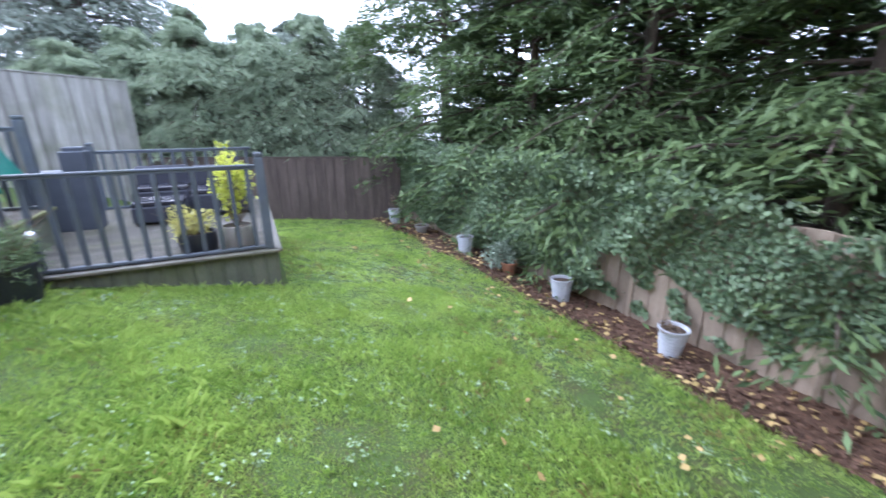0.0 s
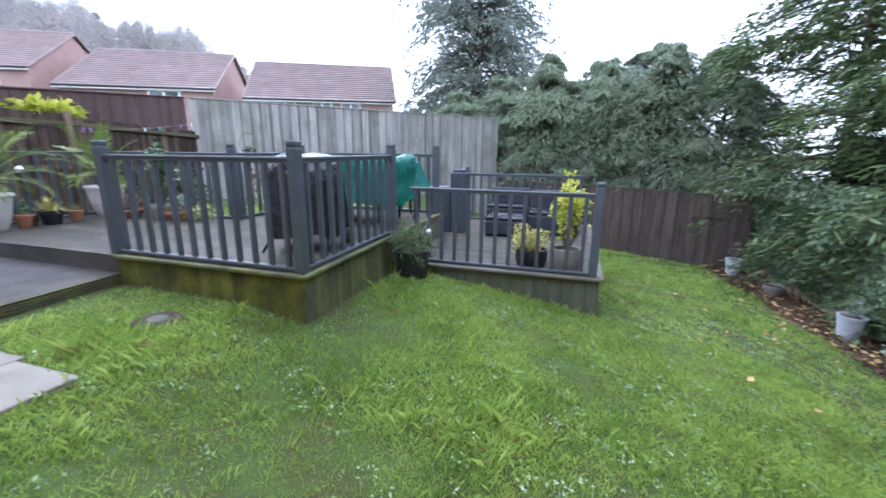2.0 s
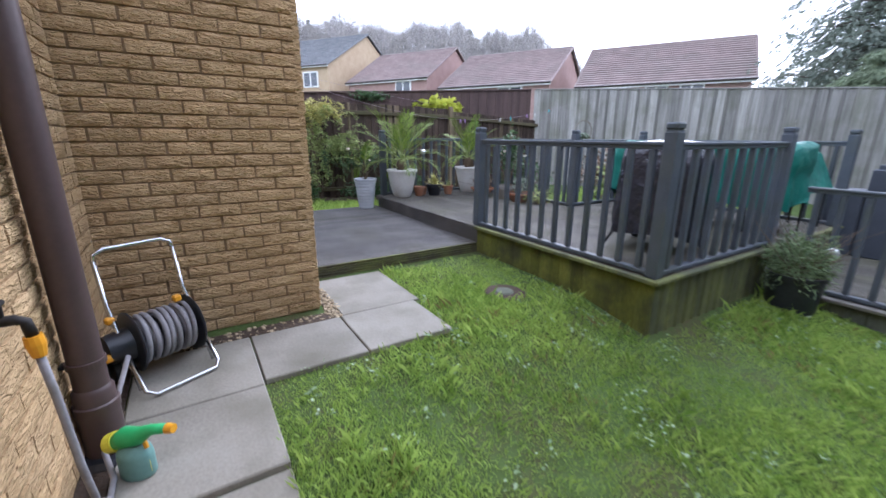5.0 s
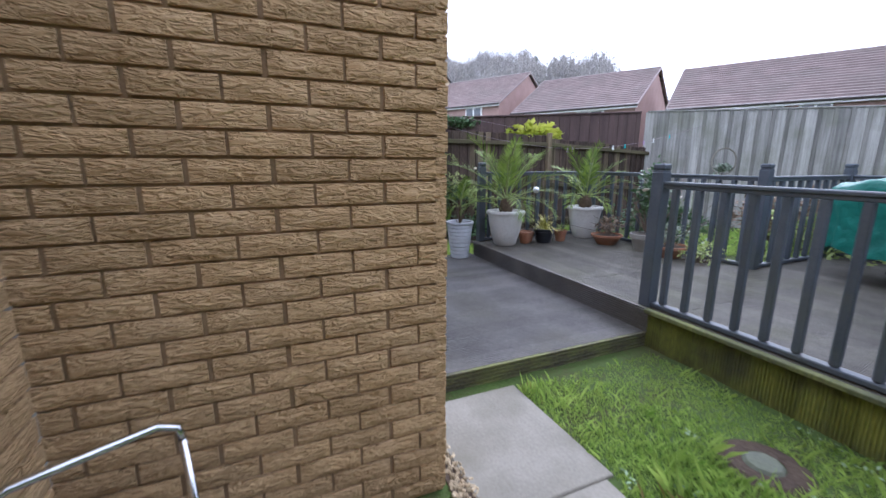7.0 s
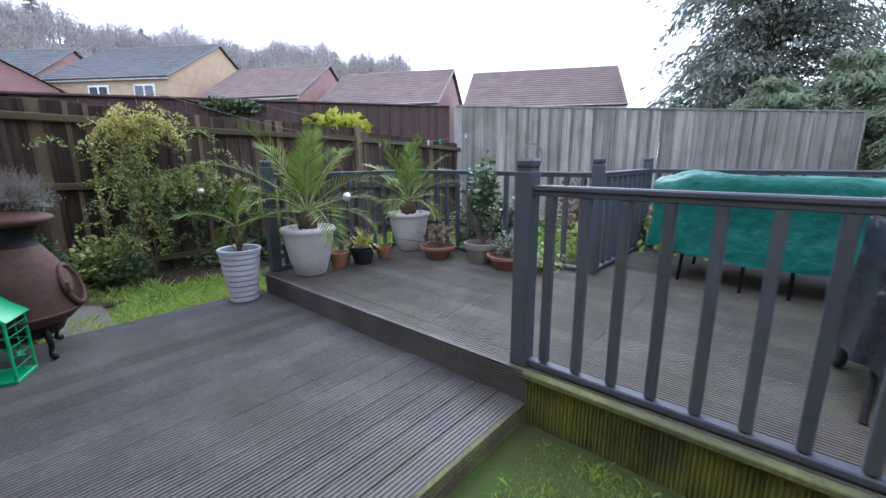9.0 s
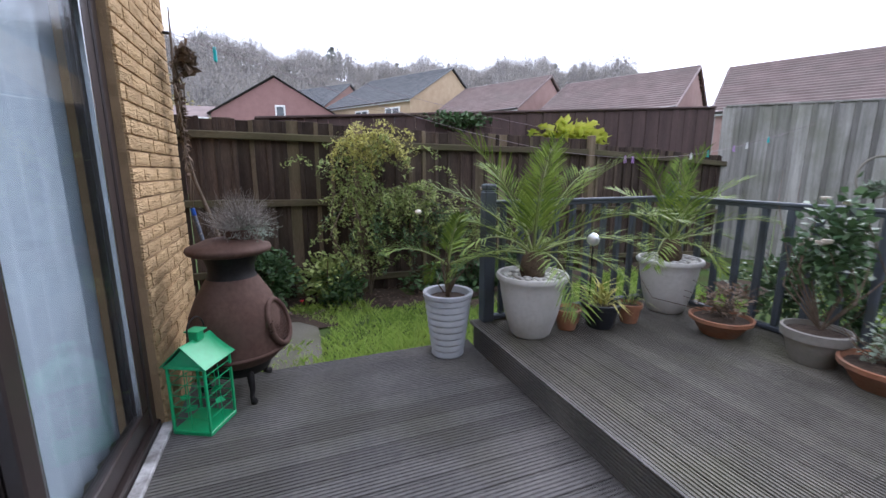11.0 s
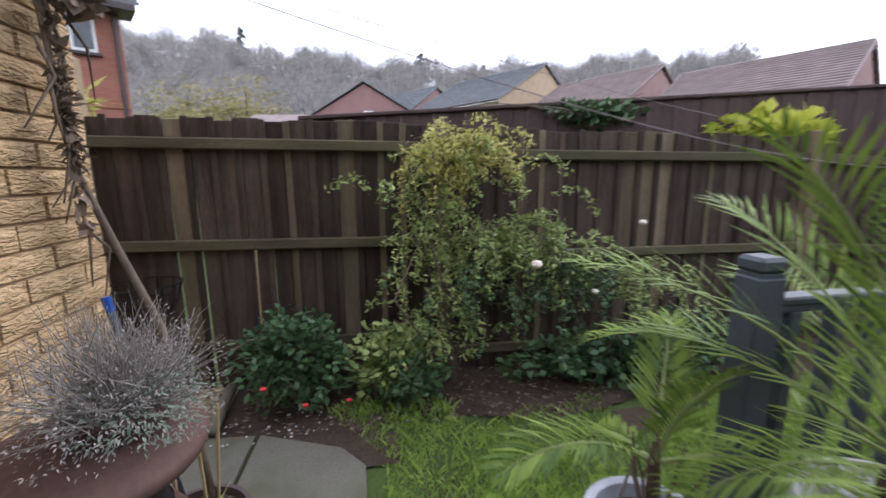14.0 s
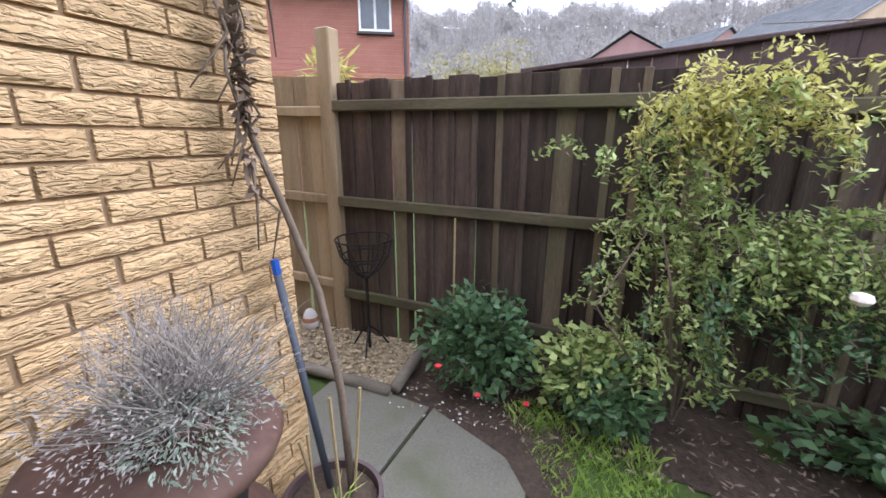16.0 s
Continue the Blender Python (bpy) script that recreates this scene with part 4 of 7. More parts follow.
# dark conifers beyond the overgrown fence
for i, (x, y, h, r, n, lw) in enumerate(((6.6, -0.6, 9.5, 2.9, 22000, 0.08), (6.5, 2.4, 10.0, 2.9, 44000, 0.09), (6.4, 5.4, 11.0, 3.0, 46000, 0.10), (6.1, 8.2, 11.5, 3.1, 50000, 0.08), (5.3, 11.2, 11.0, 2.9, 46000, 0.10), (9.0, 4.0, 10.0, 3.0, 9000, 0.05), (9.0, 8.0, 10.0, 3.0, 9000, 0.05), (8.8, 0.8, 9.5, 3.0, 12000, 0.05), (8.2, 12.0, 10.0, 3.0, 12000, 0.05))):
    conifer("conifer_tree", "tall dark green conifer with drooping open branches", (x, y, tz(x, y)), h, r, M_CONIFER, n, low=lw, droop=0.4, length=0.19, width=0.045, seed=20 + i, limbs=100, gap=0.05, shape=2.2)
for i, (x, y, h) in enumerate(((7.6, 0.8, 8.5), (7.6, 4.0, 9.0), (7.4, 7.0, 9.0), (7.0, 10.2, 9.5), (10.5, -1.5, 9.0), (10.8, 2.5, 10.0), (10.8, 6.5, 10.0), (10.6, 10.5, 10.0))):
    conifer("conifer_tree", "dense dark conifer standing further back", (x, y, tz(x, y)), h, 3.0, M_CONIFER, 16000 if x < 9 else 8000, low=0.03, droop=0.3, length=0.28, width=0.05 if x < 9 else 0.13, seed=120 + i, limbs=90, shape=2.4)
# cypress row behind the bottom fences
for i, (x, y, h, r) in enumerate(((-4.2, 14.9, 4.9, 1.8), (-2.6, 15.2, 5.4, 2.0), (-1.0, 14.7, 5.9, 2.1), (0.6, 14.5, 5.6, 2.1), (2.1, 13.9, 5.9, 2.0), (3.6, 13.3, 5.6, 1.9), (-0.2, 16.8, 5.2, 2.2))):
    conifer("cypress_tree", "green cypress with drooping feathery sprays", (x, y, -1.4), h, r, M_CYPRESS, 27000, low=0.14 if x < -1.5 else 0.28, droop=0.62, length=0.27, width=0.028, seed=40 + i, limbs=130, trunk_r=0.13, shape=2.4, lift=(0.1, 0.9))
conifer("fir_tree", "tall blue-green conifer with gaps, paled for haze", (-4.8, 20.5, -1.2), 14.5, 4.4, M_FIR_HAZED, 76000, low=0.08, droop=0.75, length=0.24, width=0.07, seed=60, limbs=330, trunk_r=0.16, shape=2.1, lift=(0.2, 1.1))
conifer("fir_tree", "haze-paled conifer behind the cypress row", (2.5, 21.5, -1.6), 7.5, 3.2, M_FIR_HAZED, 11000, low=0.05, droop=0.35, length=0.34, width=0.12, seed=61, limbs=80, trunk_r=0.2, shape=2.0)

# wooded hill far off; air haze is put into its paler base colours
def hill_height(head):
    """Height of the hill's crest by compass heading, left of straight ahead."""
    pts = ((20, 0), (36, 8), (42, 22), (48, 30), (56, 33), (70, 33), (84, 34), (96, 37), (115, 39), (150, 36))
    for (a, h0), (b, h1) in zip(pts, pts[1:]):
        if head <= b:
            return h0 + (h1 - h0) * max(0, head - a) / (b - a)
    return 28


g = Geo()
heads = list(range(20, 151, 2))
for hd in heads:
    d = Vector((-math.sin(radians(hd)), math.cos(radians(hd)), 0))
    H = hill_height(hd)
    for dist, f in ((75, -2), (105, 0.35), (135, 0.8), (165, 1.0), (240, 0.6)):
        z = f if f < 0 else H * f
        g.v.append(tuple(d * dist + Vector((0, 0, z + noise.noise((hd * 0.2, dist * 0.03, 1)) * 2))))
for i in range(len(heads) - 1):
    for k in range(4):
        a = i * 5 + k
        g.f.append((a, a + 5, a + 6, a + 1))
M_HILL = surface("haze_tinted_woodland_floor", [(0.15, 0.145, 0.135), (0.19, 0.18, 0.165), (0.22, 0.20, 0.175)], 1.0, 0.12, 1.0, 0.0)
tagged(new("hill", g.mesh("hill", M_HILL, True)), "wooded hillside beyond the houses, haze in its colour", "hill", "", "structure")
n = 3000
hd = RNG.uniform(34, 142, n)
dist = 88 + 80 * RNG.uniform(0, 1, n) ** 0.75
f = np.interp(dist, [75, 105, 135, 165], [0, 0.35, 0.8, 1.0])
crest = np.array([hill_height(a) for a in hd])
foot = np.stack([-np.sin(np.radians(hd)) * dist, np.cos(np.radians(hd)) * dist, crest * f - 0.8], 1)
tall = RNG.uniform(6, 12, n) * (0.8 + 0.3 * np.sin(hd * 0.9) * np.sin(hd * 0.37))


def slivers(a, b, w):
    """Thin tapering twigs from a to b."""
    side = np.cross(b - a, RNG.normal(size=a.shape))
    side /= np.linalg.norm(side, axis=1)[:, None] + 1e-9
    return np.stack([a - side * w, a + side * w, b], 1)


up = np.array([0.0, 0.0, 1.0])
trunks = [slivers(foot, foot + up * tall[:, None] + RNG.normal(0, 0.4, (n, 3)), 0.17) for _ in range(2)]
k = 30
which = np.repeat(np.arange(n), k)
zz = RNG.uniform(0.28, 1.0, n * k)
ww = 0.36 * np.sin(np.clip((zz - 0.15) / 0.9, 0, 1) * np.pi) * tall[which] * RNG.uniform(0.6, 1.1, n * k)
a = RNG.uniform(0, 6.283, n * k)
q0 = foot[which] + up * (tall[which] * zz * 0.72)[:, None]
q1 = foot[which] + np.stack([np.cos(a) * ww, np.sin(a) * ww, tall[which] * zz], 1)
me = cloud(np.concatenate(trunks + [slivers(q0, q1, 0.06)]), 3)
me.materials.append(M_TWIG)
tagged(new("woodland", me), "bare winter trees covering the hill, paled for haze", "woods", "", "stuff")
c = np.repeat(q1, 2, axis=0) + RNG.normal(0, 0.45, (len(q1) * 2, 3))
# outer twigs, their base colour raised to look hazed
M_HAZE = leafy("haze_tinted_twigs", (0.20, 0.20, 0.195), (0.40, 0.37, 0.33), 0.9, 0.2)
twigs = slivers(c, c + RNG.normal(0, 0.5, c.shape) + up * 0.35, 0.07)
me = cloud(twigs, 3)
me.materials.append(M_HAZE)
tagged(new("woodland", me), "haze-coloured twigs and last leaves of the hill trees", "woods", "", "stuff")
# some evergreens on the crest, coloured pale for haze, and a yellowing thicket nearer
for i, (hd, dist, h) in enumerate(((52, 158, 9), (55, 160, 11), (83, 150, 13), (86, 158, 9), (104, 150, 14), (75, 155, 10), (97, 152, 10))):
    d = Vector((-math.sin(radians(hd)), math.cos(radians(hd)), 0)) * dist
    conifer("pine_tree", "distant evergreen on the hill, haze in its colour", (d.x, d.y, hill_height(hd) * 0.9), h * 0.8, 3.2, M_FIR_HAZED, 700, low=0.12, length=1.6, width=0.5, seed=80 + i, limbs=30, trunk_r=0.2, shape=1.0)
M_AUTUMN = leafy("autumn_leaves", (0.20, 0.18, 0.07), (0.40, 0.36, 0.16), 0.7, 0.3)
for i, (px, py, h, r) in enumerate(((-46.2, -9.3, 12.0, 4.4), (-43.5, -13.0, 11.0, 4.2), (-52.0, -5.0, 9.5, 4.0))):
    d = Vector((px, py, 0))
    t = thing("broadleaf_tree", "yellowing broadleaf tree beyond the fence", "tree", m=pose(d.x, d.y, -2))
    part("trunk", Geo().tube([(0, 0, 0), (0.1, 0, h * 0.4), (0, 0.1, h * 0.9)], [0.25, 0.18, 0.04], 8), M_BARK, t)
    k = 5200
    v = RNG.normal(size=(k, 3))
    v /= np.linalg.norm(v, axis=1)[:, None]
    v *= RNG.uniform(0.35, 1.0, (k, 1)) ** 0.6 * (0.85 + 0.25 * np.sin(v[:, :1] * 5 + v[:, 1:2] * 4 + i))
    c = v * np.array([r, r, h * 0.42]) + np.array([0, 0, h * 0.58])
    me = cloud(leaf_quads(c, 0.34, 0.2), 4)
    me.materials.append(M_AUTUMN)
    part("crown", me, M_AUTUMN, t)
    g = Geo()
    for _ in range(40):
        e = c[RNG.integers(k)]
        g.tube([(0, 0, h * RNG.uniform(0.25, 0.6)), tuple(e)], [0.06, 0.012], 4, cap=False)
    part("branchwork", g, M_BARK, t)

# ---- things ----
M_GREYPOT = surface("pale_grey_plastic", [(0.36, 0.38, 0.42), (0.46, 0.48, 0.52), (0.52, 0.54, 0.57)], 0.5, 3, 40, 0.05, dirt=(0.3, 0.3, 0.28), dirt_scale=5, dirt_amount=0.3)
M_WHITEPOT = surface("off_white_pot", [(0.50, 0.49, 0.47), (0.60, 0.59, 0.57), (0.66, 0.65, 0.63)], 0.5, 3, 40, 0.05, dirt=(0.38, 0.36, 0.31), dirt_scale=4, dirt_amount=0.4)
M_TERRA = surface("terracotta", [(0.24, 0.10, 0.055), (0.33, 0.15, 0.085), (0.40, 0.20, 0.12)], 0.85, 6, 60, 0.2, dirt=(0.22, 0.18, 0.14), dirt_scale=7, dirt_amount=0.5)
M_BLACKPOT = surface("black_plastic", [(0.012, 0.014, 0.02), (0.025, 0.028, 0.035)], 0.4, 4, 40, 0.05, spec=0.5)
M_STONEPOT = surface("grey_stone_pot", [(0.22, 0.21, 0.19), (0.32, 0.30, 0.27)], 0.85, 5, 60, 0.2, dirt=(0.14, 0.14, 0.1), dirt_scale=5)
M_PALM = leafy("palm_leaflets", (0.04, 0.085, 0.015), (0.19, 0.26, 0.045), 0.6, 0.18, 0.18)
M_PALM_STEM = surface("palm_stem", [(0.16, 0.21, 0.06), (0.26, 0.30, 0.11)], 0.5, 6, 40, 0.1)
M_FIBRE = surface("palm_trunk_fibre", [(0.05, 0.035, 0.022), (0.12, 0.085, 0.055)], 0.95, 14, 60, 0.9, bump_dist=0.02)
M_PEBBLE = surface("white_pebbles", [(0.45, 0.44, 0.41), (0.68, 0.67, 0.64)], 0.7, 12, 60, 0.2, island=0.3)
M_RUST = surface("rusted_cast_iron", [(0.055, 0.028, 0.020), (0.085, 0.045, 0.033), (0.12, 0.07, 0.052)], 0.72, 4, 45, 0.25, metallic=0.15, dirt=(0.13, 0.09, 0.07), dirt_scale=3, dirt_amount=0.45)
M_IRON = surface("black_iron", [(0.012, 0.011, 0.011), (0.028, 0.025, 0.024)], 0.6, 8, 60, 0.2, metallic=0.4)
M_LANTERN = surface("green_lantern_metal", [(0.012, 0.30, 0.11), (0.02, 0.40, 0.16)], 0.35, 3, 40, 0.04, spec=0.5)
M_TARP = surface("green_tarpaulin", [(0.004, 0.085, 0.065), (0.008, 0.13, 0.10), (0.015, 0.17, 0.13)], 0.55, 4, 12, 1.0, spec=0.35, bump_dist=0.05)
M_COVER = surface("black_cover_cloth", [(0.012, 0.012, 0.018), (0.03, 0.03, 0.042)], 0.24, 4, 11, 1.0, spec=0.6, bump_dist=0.08)
M_COVER_PALE = surface("grey_cover_lining", [(0.22, 0.22, 0.27), (0.34, 0.34, 0.39)], 0.4, 3, 12, 0.8, bump_dist=0.04)
M_RATTAN = surface("dark_grey_rattan", [(0.022, 0.024, 0.034), (0.045, 0.048, 0.064)], 0.6, 30, 90, 0.6, (1, 1, 3))
M_GREYWOOD = surface("slate_paint", [(0.05, 0.058, 0.075), (0.07, 0.08, 0.10)], 0.55, 5, 50, 0.1)
M_STEEL = surface("polished_steel", [(0.55, 0.56, 0.58), (0.66, 0.67, 0.69)], 0.25, 6, 60, 0.02, metallic=1.0)
M_HOSE = surface("grey_garden_hose", [(0.20, 0.19, 0.205), (0.32, 0.31, 0.325)], 0.55, 8, 60, 0.1, dirt=(0.12, 0.11, 0.1), dirt_scale=12)
M_YELLOW = surface("orange_yellow_plastic", [(0.62, 0.26, 0.012), (0.75, 0.36, 0.02)], 0.4, 5, 40, 0.03)
M_GREEN_PL = surface("bright_green_plastic", [(0.03, 0.34, 0.10), (0.05, 0.43, 0.14)], 0.4, 5, 40, 0.03)
M_TEAL_PL = surface("teal_grey_bottle", [(0.12, 0.25, 0.23), (0.17, 0.32, 0.29)], 0.4, 5, 40, 0.03)
M_LABEL = surface("yellow_label", [(0.60, 0.55, 0.03), (0.70, 0.66, 0.06)], 0.5, 5, 40, 0.0)
M_LAVSTEM = surface("dry_lavender_stems", [(0.19, 0.17, 0.145), (0.30, 0.27, 0.235)], 0.9, 8, 40, 0, island=0.3)
M_LAV = leafy("dry_lavender", (0.17, 0.155, 0.14), (0.33, 0.30, 0.275), 0.9, 0.2)
M_SAGE = leafy("sage_green_leaves", (0.13, 0.17, 0.12), (0.30, 0.36, 0.28), 0.7, 0.2)
M_ROSEMARY = leafy("rosemary_needles", (0.06, 0.10, 0.045), (0.20, 0.27, 0.13), 0.7, 0.2)
M_STICK = surface("bamboo_cane", [(0.30, 0.22, 0.11), (0.42, 0.33, 0.18)], 0.6, 10, 60, 0.1)
M_DEADVINE = surface("dead_vine", [(0.10, 0.075, 0.055), (0.19, 0.145, 0.105)], 0.95, 8, 50, 0.6)
M_DEADLEAF = leafy("withered_leaves", (0.10, 0.072, 0.052), (0.25, 0.185, 0.135), 0.9, 0.1)
M_ROSE = leafy("rose_leaves", (0.12, 0.20, 0.045), (0.43, 0.50, 0.18), 0.5, 0.3)
M_ROSE_Y = leafy("yellowing_leaves", (0.31, 0.32, 0.075), (0.62, 0.58, 0.19), 0.55, 0.35)
M_SHRUB = leafy("dark_shrub_leaves", (0.025, 0.065, 0.028), (0.105, 0.185, 0.075), 0.45, 0.15, 0.4)
M_BRIGHT = leafy("golden_leaves", (0.30, 0.38, 0.03), (0.66, 0.68, 0.12), 0.45, 0.4)
M_PETAL = surface("cream_petals", [(0.75, 0.66, 0.56), (0.82, 0.74, 0.65)], 0.6, 10, 50, 0.05)
M_RED = surface("red_petals", [(0.50, 0.03, 0.04), (0.62, 0.06, 0.06)], 0.5, 10, 50, 0.05)
M_GRAVEL = surface("buff_gravel", [(0.20, 0.15, 0.09), (0.34, 0.27, 0.17), (0.44, 0.37, 0.26)], 0.9, 30, 90, 0.6, island=0.35)
M_LINE = surface("washing_line", [(0.28, 0.22, 0.24), (0.36, 0.30, 0.32)], 0.5, 5, 40, 0.0)
M_BLUE = surface("blue_plastic", [(0.015, 0.06, 0.28), (0.02, 0.09, 0.36)], 0.4, 5, 40, 0.0)
M_TEALPEG = surface("teal_plastic", [(0.02, 0.42, 0.45), (0.03, 0.5, 0.52)], 0.4, 5, 40, 0.0)
M_LILAC = surface("lilac_plastic", [(0.40, 0.24, 0.50), (0.48, 0.30, 0.58)], 0.4, 5, 40, 0.0)


# far gable's red brick, dulled towards pink in its colour to show haze
M_WALL_HAZED = surface("haze_paled_red_brick", [(0.26, 0.15, 0.14), (0.32, 0.19, 0.175)], 0.9, 2, 14, 0.2)


def glass_material():
    m = bpy.data.materials.new("door_glass")
    m.use_nodes = True
    n, l = m.node_tree.nodes, m.node_tree.links
    gl, tr, mix = n.new("ShaderNodeBsdfGlossy"), n.new("ShaderNodeBsdfTransparent"), n.new("ShaderNodeMixShader")
    gl.inputs["Roughness"].default_value = 0.02
    tr.inputs["Color"].default_value = (0.9, 0.94, 0.95, 1)
    edge = n.new("ShaderNodeLayerWeight")
    curve = n.new("ShaderNodeMath")
    curve.operation, curve.inputs[1].default_value = "POWER", 4.0
    gain = n.new("ShaderNodeMath")
    gain.operation, gain.inputs[1].default_value, gain.inputs[2].default_value = "MULTIPLY_ADD", 0.45, 0.04
    l.new(edge.outputs["Facing"], curve.inputs[0])
    l.new(curve.outputs[0], gain.inputs[0])
    l.new(gain.outputs[0], mix.inputs[0])
    l.new(tr.outputs[0], mix.inputs[1])
    l.new(gl.outputs[0], mix.inputs[2])
    l.new(mix.outputs[0], n["Material Output"].inputs["Surface"])
    return m


M_GLASS = glass_material()


def bush_leaves(centre, radii, n, length, width, hollow=0.35, seed=0, flat=0.5, lumps=5.0):
    r = np.random.default_rng(seed)
    v = r.normal(size=(n, 3))
    v /= np.linalg.norm(v, axis=1)[:, None]
    lump = 0.82 + 0.18 * np.sin(v[:, 0] * lumps + seed) + 0.14 * np.sin(v[:, 1] * lumps * 1.3 + 2 * seed) * np.sin(v[:, 2] * lumps)
    d = r.uniform(hollow, 1.0, n) ** 0.6 * lump
    c = v * d[:, None] * np.array(radii) + np.array(centre)
    return leaf_quads(c, length, width, out=v * 0.8, flat=flat)


def leaf_part(quads, mat, parent, name="foliage", label=""):
    me = cloud(quads, 4)
    me.materials.append(mat)
    return tagged(part(name, me, mat, parent, label), kind="stuff")


def stems(geo, root, tips, r=0.006, bow=0.1, n=5):
    for t in tips:
        a, b = Vector(root), Vector(t)
        mid = (a + b) / 2 + Vector((RNG.normal(0, bow), RNG.normal(0, bow), 0)) * (b - a).length
        geo.tube([a, mid, b], [r, r * 0.8, r * 0.4], n, cap=False)
    return geo


def ribbed_profile(r0, r1, h, ribs):
    prof = [(0.0, 0.0), (r0 * 0.96, 0.0)]
    for i in range(ribs):
        z0, z1 = h * 0.92 * i / ribs, h * 0.92 * (i + 1) / ribs
        ra, rb = r0 + (r1 - r0) * i / ribs, r0 + (r1 - r0) * (i + 1) / ribs
        prof += [(ra * 0.985, z0 + 0.003), (ra * 1.0 + 0.007, z0 + (z1 - z0) * 0.25), (ra * 1.0 + 0.008, z0 + (z1 - z0) * 0.7), (rb * 0.985, z1 - 0.003)]
    prof += [(r1 + 0.012, h * 0.935), (r1 + 0.014, h * 0.99), (r1 + 0.002, h), (r1 - 0.014, h * 0.985), (r1 - 0.02, h * 0.88)]
    return prof


def ribbed_pot(at, label, r0=0.105, r1=0.16, h=0.45, ribs=9, tilt=0.0):
    t = thing("plant_pot", label, "pot", "ribbed pots", m=pose(*at, tilt, 0, 0))
    part("pot", Geo().lathe(ribbed_profile(r0, r1, h, ribs), 36), M_GREYPOT, t, smooth=True, sharp=40)
    part("soil", Geo().lathe([(r1 - 0.015, h * 0.885), (r1 * 0.5, h * 0.9), (0.0, h * 0.91)], 24), M_SOIL, t)
    return t


def smooth_pot(at, label, prof, mat, soil_z, soil_r, soil_mat=None, name="plant_pot", group=""):
    t = thing(name, label, "pot", group, m=pose(*at))
    part("pot", Geo().lathe(prof, 40), mat, t, smooth=True, sharp=50)
    part("soil", Geo().lathe([(soil_r, soil_z), (soil_r * 0.5, soil_z + 0.012), (0.0, soil_z + 0.016)], 24), soil_mat or M_SOIL, t)
    return t


def palm(at, label, fronds=15, size=0.8, seed=1, base=0.0, spread=1.0, trunk=0.18, thick=1.0):
    """A young date palm: fibrous base and arching fronds of narrow leaflets."""
    r = random.Random(seed)
    t = thing("palm", label, "palm", "potted palms", m=pose(*at))
    if trunk > 0:
        prof = [(0.0, -0.05), (0.075 * thick, -0.05), (0.09 * thick, trunk * 0.3), (0.075 * thick, trunk * 0.7), (0.05 * thick, trunk)]
        part("trunk", Geo().lathe(prof, 14), M_FIBRE, t, smooth=True)
    for i in range(fronds):
        a = 2 * math.pi * (i * 0.381966 + r.uniform(-0.03, 0.03))
        k = (i + 0.5) / fronds
        elev = radians(86 - 74 * k ** 0.9 * spread + r.uniform(-7, 7))
        ln = size * r.uniform(0.85, 1.15) * (0.75 + 0.4 * math.sin(math.pi * min(1, k * 0.8 + 0.2)))
        d = Vector((math.cos(a), math.sin(a), 0))
        pts, p, e = [], Vector((0, 0, trunk * 0.8)), elev
        for s in range(13):
            pts.append(p.copy())
            p = p + (d * math.cos(e) + Vector((0, 0, 1)) * math.sin(e)) * ln / 12
            e -= radians(2.2 + 5.0 * k) * (0.5 + s / 10)
        g = Geo().tube(pts, [0.009 * (1 - j / 14) for j in range(13)], 5, cap=False)
        f = part("frond", g, M_PALM_STEM, t)
        quads = []
        side0 = d.cross(Vector((0, 0, 1))).normalized()
        n = 27
        for j in range(n):
            s = 0.2 + 0.8 * j / (n - 1)
            x = s * 12
            i0 = min(11, int(x))
            q = pts[i0].lerp(pts[i0 + 1], x - i0)
            tan = (pts[i0 + 1] - pts[i0]).normalized()
            up_v = side0.cross(tan).normalized()
            leaf_l = ln * 0.33 * (math.sin(math.pi * (0.16 + 0.76 * s)) ** 0.7) * r.uniform(0.85, 1.1)
            for sd in (-1, 1):
                way = (tan * (0.75 + 0.5 * s) + side0 * sd * 0.8 + up_v * r.uniform(0.05, 0.5)).normalized()
                w = 0.006
                wd = way.cross(up_v).normalized() * w
                tip = q + way * leaf_l + Vector((0, 0, -0.12 * leaf_l))
                mid = q + way * leaf_l * 0.45 + up_v * 0.004
                quads.append((tuple(q), tuple(mid - wd), tuple(tip), tuple(mid + wd)))
        leaf_part(np.array(quads), M_PALM, f)
    return t


# pots on the decks
ribbed_pot((-6.96, 2.5, LOW), "pale grey ribbed plastic pot with bare stems", 0.11, 0.165, 0.475)
g = Geo()
stems(g, (0, 0, 0), [(RNG.normal(0, 0.1), RNG.normal(0, 0.1), RNG.uniform(0.15, 0.42)) for _ in range(9)], 0.006)
t = thing("potted_stems", "bare dark stems with a few palm leaves", "plant", m=pose(-6.96, 2.5, LOW + 0.42))
part("stem", g, M_DEADVINE, t)
WHITE = [(0.0, 0.0), (0.125, 0.0), (0.14, 0.015), (0.185, 0.16), (0.215, 0.32), (0.225, 0.40), (0.245, 0.405), (0.25, 0.425), (0.24, 0.44), (0.222, 0.44), (0.215, 0.40)]
smooth_pot((-6.71, 3.03, UP), "large off-white round plant pot on the deck", WHITE, M_WHITEPOT, 0.405, 0.216, M_PEBBLE, group="white pots")
smooth_pot((-6.74, 4.36, UP), "large off-white round plant pot by the railing", WHITE, M_WHITEPOT, 0.405, 0.216, M_PEBBLE, group="white pots")
palm((-6.71, 3.03, UP + 0.42), "green young date palm with arching feathery fronds", 18, 0.80, 3, spread=1.1)
